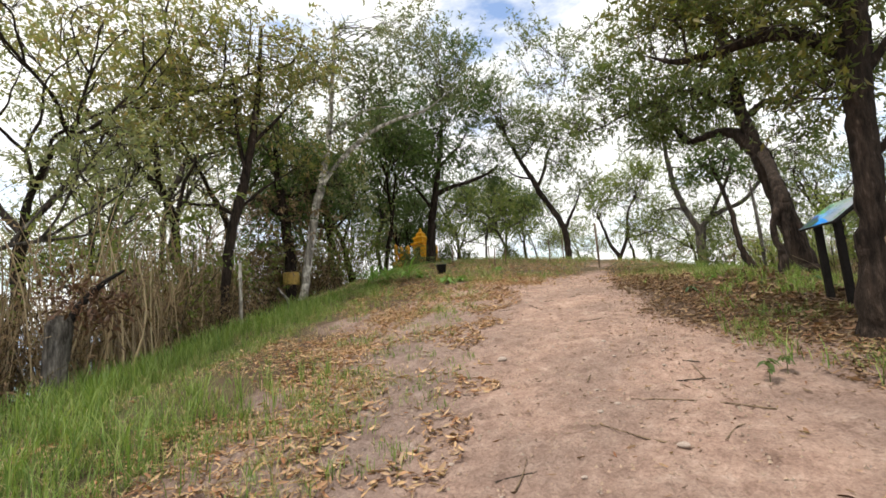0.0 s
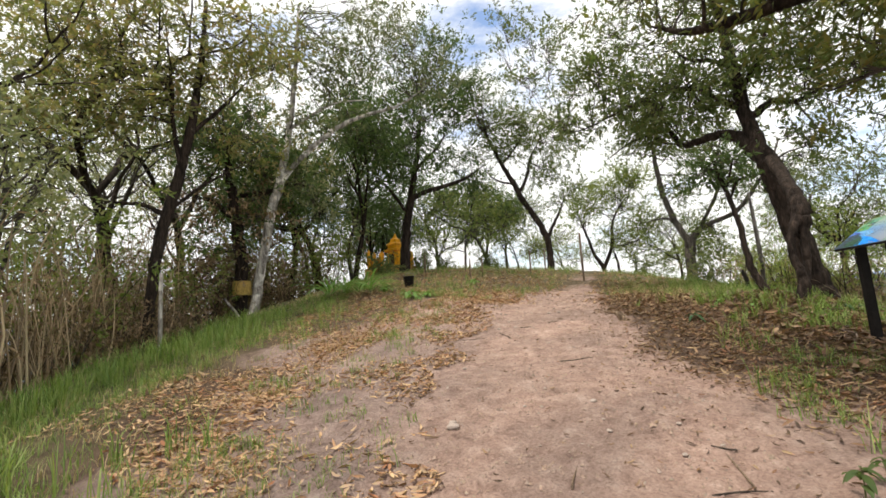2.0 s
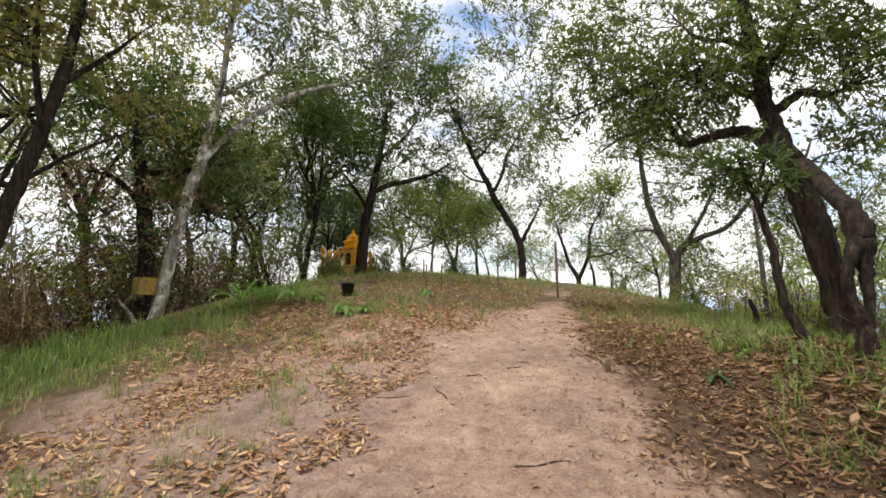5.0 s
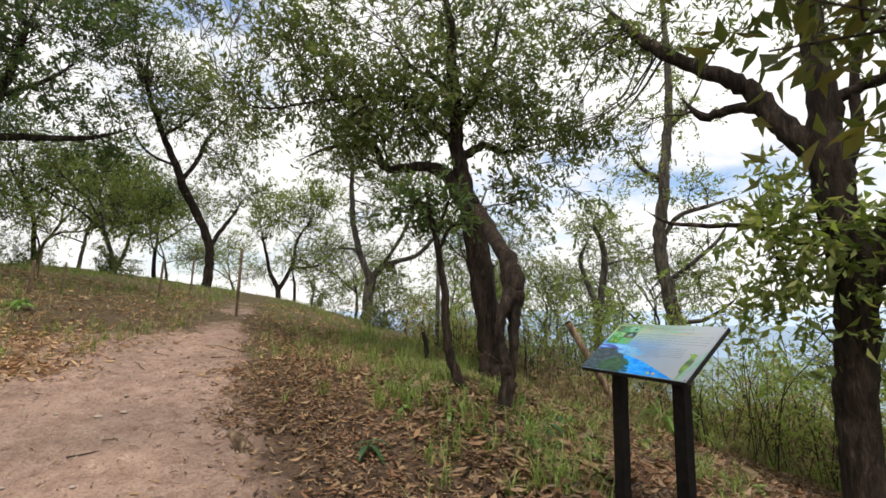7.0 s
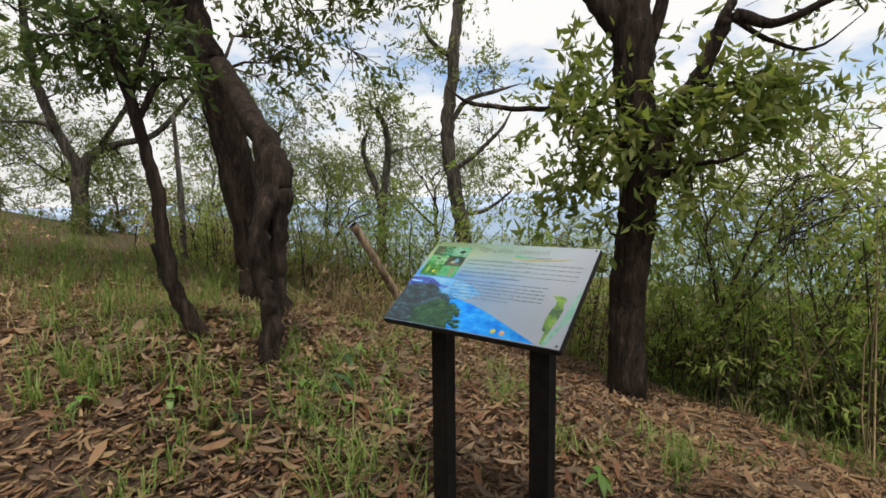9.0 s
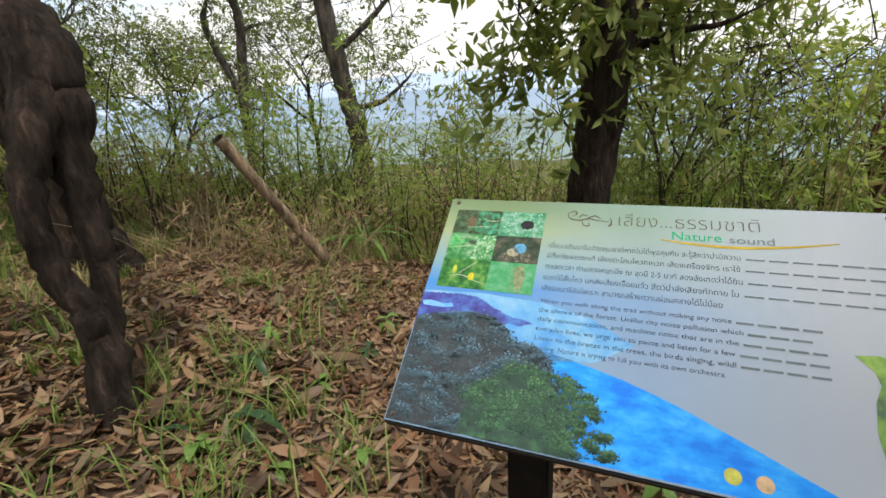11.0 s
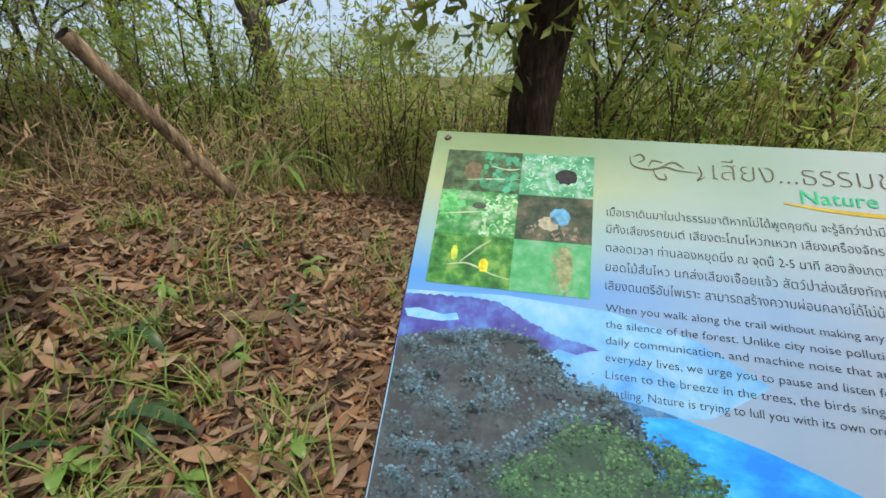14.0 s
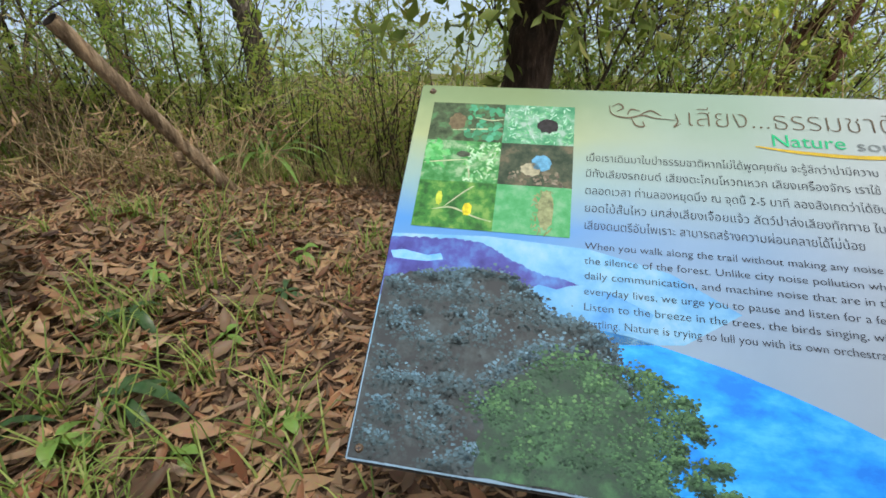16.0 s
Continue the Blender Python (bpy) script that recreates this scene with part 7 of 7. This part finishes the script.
ends = np.array([0.3, 0.3, 1.35]) + r.normal(0, 0.17, (80, 3)) * np.array([1.2, 1.2, 0.8])
v, t = sprays(r, ends, unit(r.normal(0, 1, (80, 3)) - np.array([0, 0, 0.8])), 6, 0.13, 0.3, 0.8)
child("dead_foliage", quick_mesh("dead_foliage", v, t, leafy("dead_leaf", [(0.06, 0.035, 0.022), (0.12, 0.065, 0.04), (0.18, 0.1, 0.06)], 0.1)), stump)["kind"] = "stuff"


def leafy_plant(name, seed, leaves, size, wide, tall, mat, label, category, group, lift=0.0):
    """A small plant of broad curved leaves round a stalk; each leaf a mesh of its own."""
    r = np.random.default_rng(seed)
    ob = empty(name, 0, 0, 0, label, category, group)
    v, q = tube(np.array([(0, 0, -0.03, 0.006), (0.01, 0, tall * 0.5, 0.005), (0, 0.01, tall, 0.003)]), 5)
    child("stalk", quick_mesh("stalk", v, q, CANE_GREEN, True), ob)
    for k in range(leaves):
        a = k * 2.4 + r.uniform(-0.3, 0.3)
        ln, w = size * r.uniform(0.7, 1.15), wide * r.uniform(0.8, 1.1)
        z0, rise = tall * r.uniform(0.45, 1.0), r.uniform(-0.1, 0.7) + lift
        verts, n = [], 7
        for i in range(n):
            s = i / (n - 1)
            half = w / 2 * math.sin(math.pi * min(1, s * 0.93 + 0.05)) ** 0.8
            x, z = ln * s, z0 + ln * (rise * s - 0.75 * s * s)
            for k2 in (-1, 0, 1):
                verts.append((x * math.cos(a) - k2 * half * math.sin(a), x * math.sin(a) + k2 * half * math.cos(a), z + abs(k2) * half * 0.35))
        faces = [(i * 3 + j, i * 3 + j + 1, i * 3 + j + 4, i * 3 + j + 3) for i in range(n - 1) for j in (0, 1)]
        child("leaf", mesh_from("leaf", verts, faces, mat, True), ob)
    return ob


PLANT_GREEN = leafy("plant_green", [(0.095, 0.189, 0.041), (0.135, 0.243, 0.061), (0.189, 0.297, 0.081)], 0.3, 0.35)
PLANT_DARK = leafy("plant_dark", [(0.025, 0.06, 0.025), (0.045, 0.09, 0.035)], 0.2, 0.35)
plant(leafy_plant("seedling", 1, 5, 0.11, 0.055, 0.1, PLANT_GREEN, "bright green seedling with broad pointed leaves in the litter", "plant", "seedlings in the litter"),
      [(0.41, 0.73), (0.62, 0.53), (-0.7, 1.52), (0.95, 0.95), (1.25, 1.5), (1.9, 1.1), (-0.35, 1.3), (2.3, 0.2), (1.1, -0.6), (0.32, 1.0)], 3, 0.6, 1.0)
plant(leafy_plant("dark_plant", 2, 7, 0.14, 0.035, 0.07, PLANT_DARK, "dark green rosette plant with narrow leaves in the litter", "plant", "rosettes in the litter"),
      [(0.52, 1.0), (0.3, 1.18), (0.9, 1.3), (-0.2, 0.9), (1.4, 0.95), (0.15, 0.75), (2.0, 1.6), (-1.2, 1.0)], 4, 0.8, 1.3)
plant(leafy_plant("sapling", 3, 9, 0.12, 0.05, 0.2, LEAF_DARK, "small leafy sapling on the verge of the path", "plant", "saplings by the path"),
      [(-1.8, -3.16), (-1.62, -3.02)], 5, 0.6, 0.85)
plant(leafy_plant("strap_plant", 4, 14, 0.75, 0.05, 0.2, PLANT_GREEN, "clump of long arching strap-leaved green plants", "plant", "strap-leaved plants", 0.6),
      [(3.95, 2.5), (4.25, 2.7), (-7.76, 4.6), (-7.4, 4.9), (-8.2, 4.9), (-7.1, 4.5), (-8.0, 4.2)], 6, 0.8, 1.2)
plant(leafy_plant("green_plant", 5, 12, 0.22, 0.08, 0.15, PLANT_GREEN, "bright green leafy plant on the mound", "plant", "plants on the mound"),
      [(-5.87, 3.87), (-5.6, 4.1), (-6.1, 4.15), (-6.9, 5.0), (-4.9, 6.5)], 7, 0.8, 1.2)

# sticks and stones on the path
r = np.random.default_rng(31)
sticks = [(-2.41, -3.54, 0.9, 170), (-2.87, -0.61, 0.35, 10), (-4.2, -0.18, 0.35, 60), (-3.6, -4.4, 0.3, 20), (-2.9, -4.0, 0.5, 150)]
sticks += [(path_centre(y) + r.uniform(-1.6, 1.6), y, r.uniform(0.12, 0.4), r.uniform(0, 180)) for y in r.uniform(-6.5, 5.5, 34)]
for k, (x, y, ln, deg) in enumerate(sticks):
    dx, dy = math.cos(radians(deg)) * ln / 2, math.sin(radians(deg)) * ln / 2
    pts = [(x + dx * s + r.normal(0, 0.01), y + dy * s + r.normal(0, 0.022), float(hill(x + dx * s, y + dy * s) + bumps(x + dx * s, y + dy * s)) + 0.006, 0.0042 * (1.2 - 0.4 * s)) for s in (-1, -0.4, 0.3, 1)]
    thing_tube("stick", pts, 5, TWIG if k % 2 else WOOD_OLD, "thin dry fallen stick lying on the ground", "stick", "fallen sticks", seed=k, per=2)
STONE = plain("stone", (0.34, 0.28, 0.24), 0.9, 0, 0.35, 25, 0.5)


def stone_mesh(seed):
    bm = bmesh.new()
    bmesh.ops.create_icosphere(bm, subdivisions=2, radius=0.5)
    for p in bm.verts:
        p.co *= 1 + 0.28 * noise.noise(p.co * 1.7 + Vector((seed * 3.1, 0, 0)))
        p.co.z *= 0.55
    me = bpy.data.meshes.new("stone")
    bm.to_mesh(me)
    bm.free()
    me.materials.append(STONE)
    return me


STONES = [stone_mesh(k) for k in range(4)]
spots = [(-3.92, -2.23, 0.09)] + [(path_centre(y) + r.normal(0, 0.8), y, abs(r.normal(0, 0.018)) + 0.018) for y in r.uniform(-6.5, 6.0, 110)]
for k, (x, y, s) in enumerate(spots):
    ob = tagged(new("stone", STONES[k % 4]), "small pale brown stone lying in the trodden earth", "stone", "stones on the path")
    ob.matrix_basis = pose(x, y, float(hill(x, y) + bumps(x, y)) + s * 0.1, 0, 0, r.uniform(0, 360)) @ Matrix.Diagonal((s * 1.2, s, s, 1))
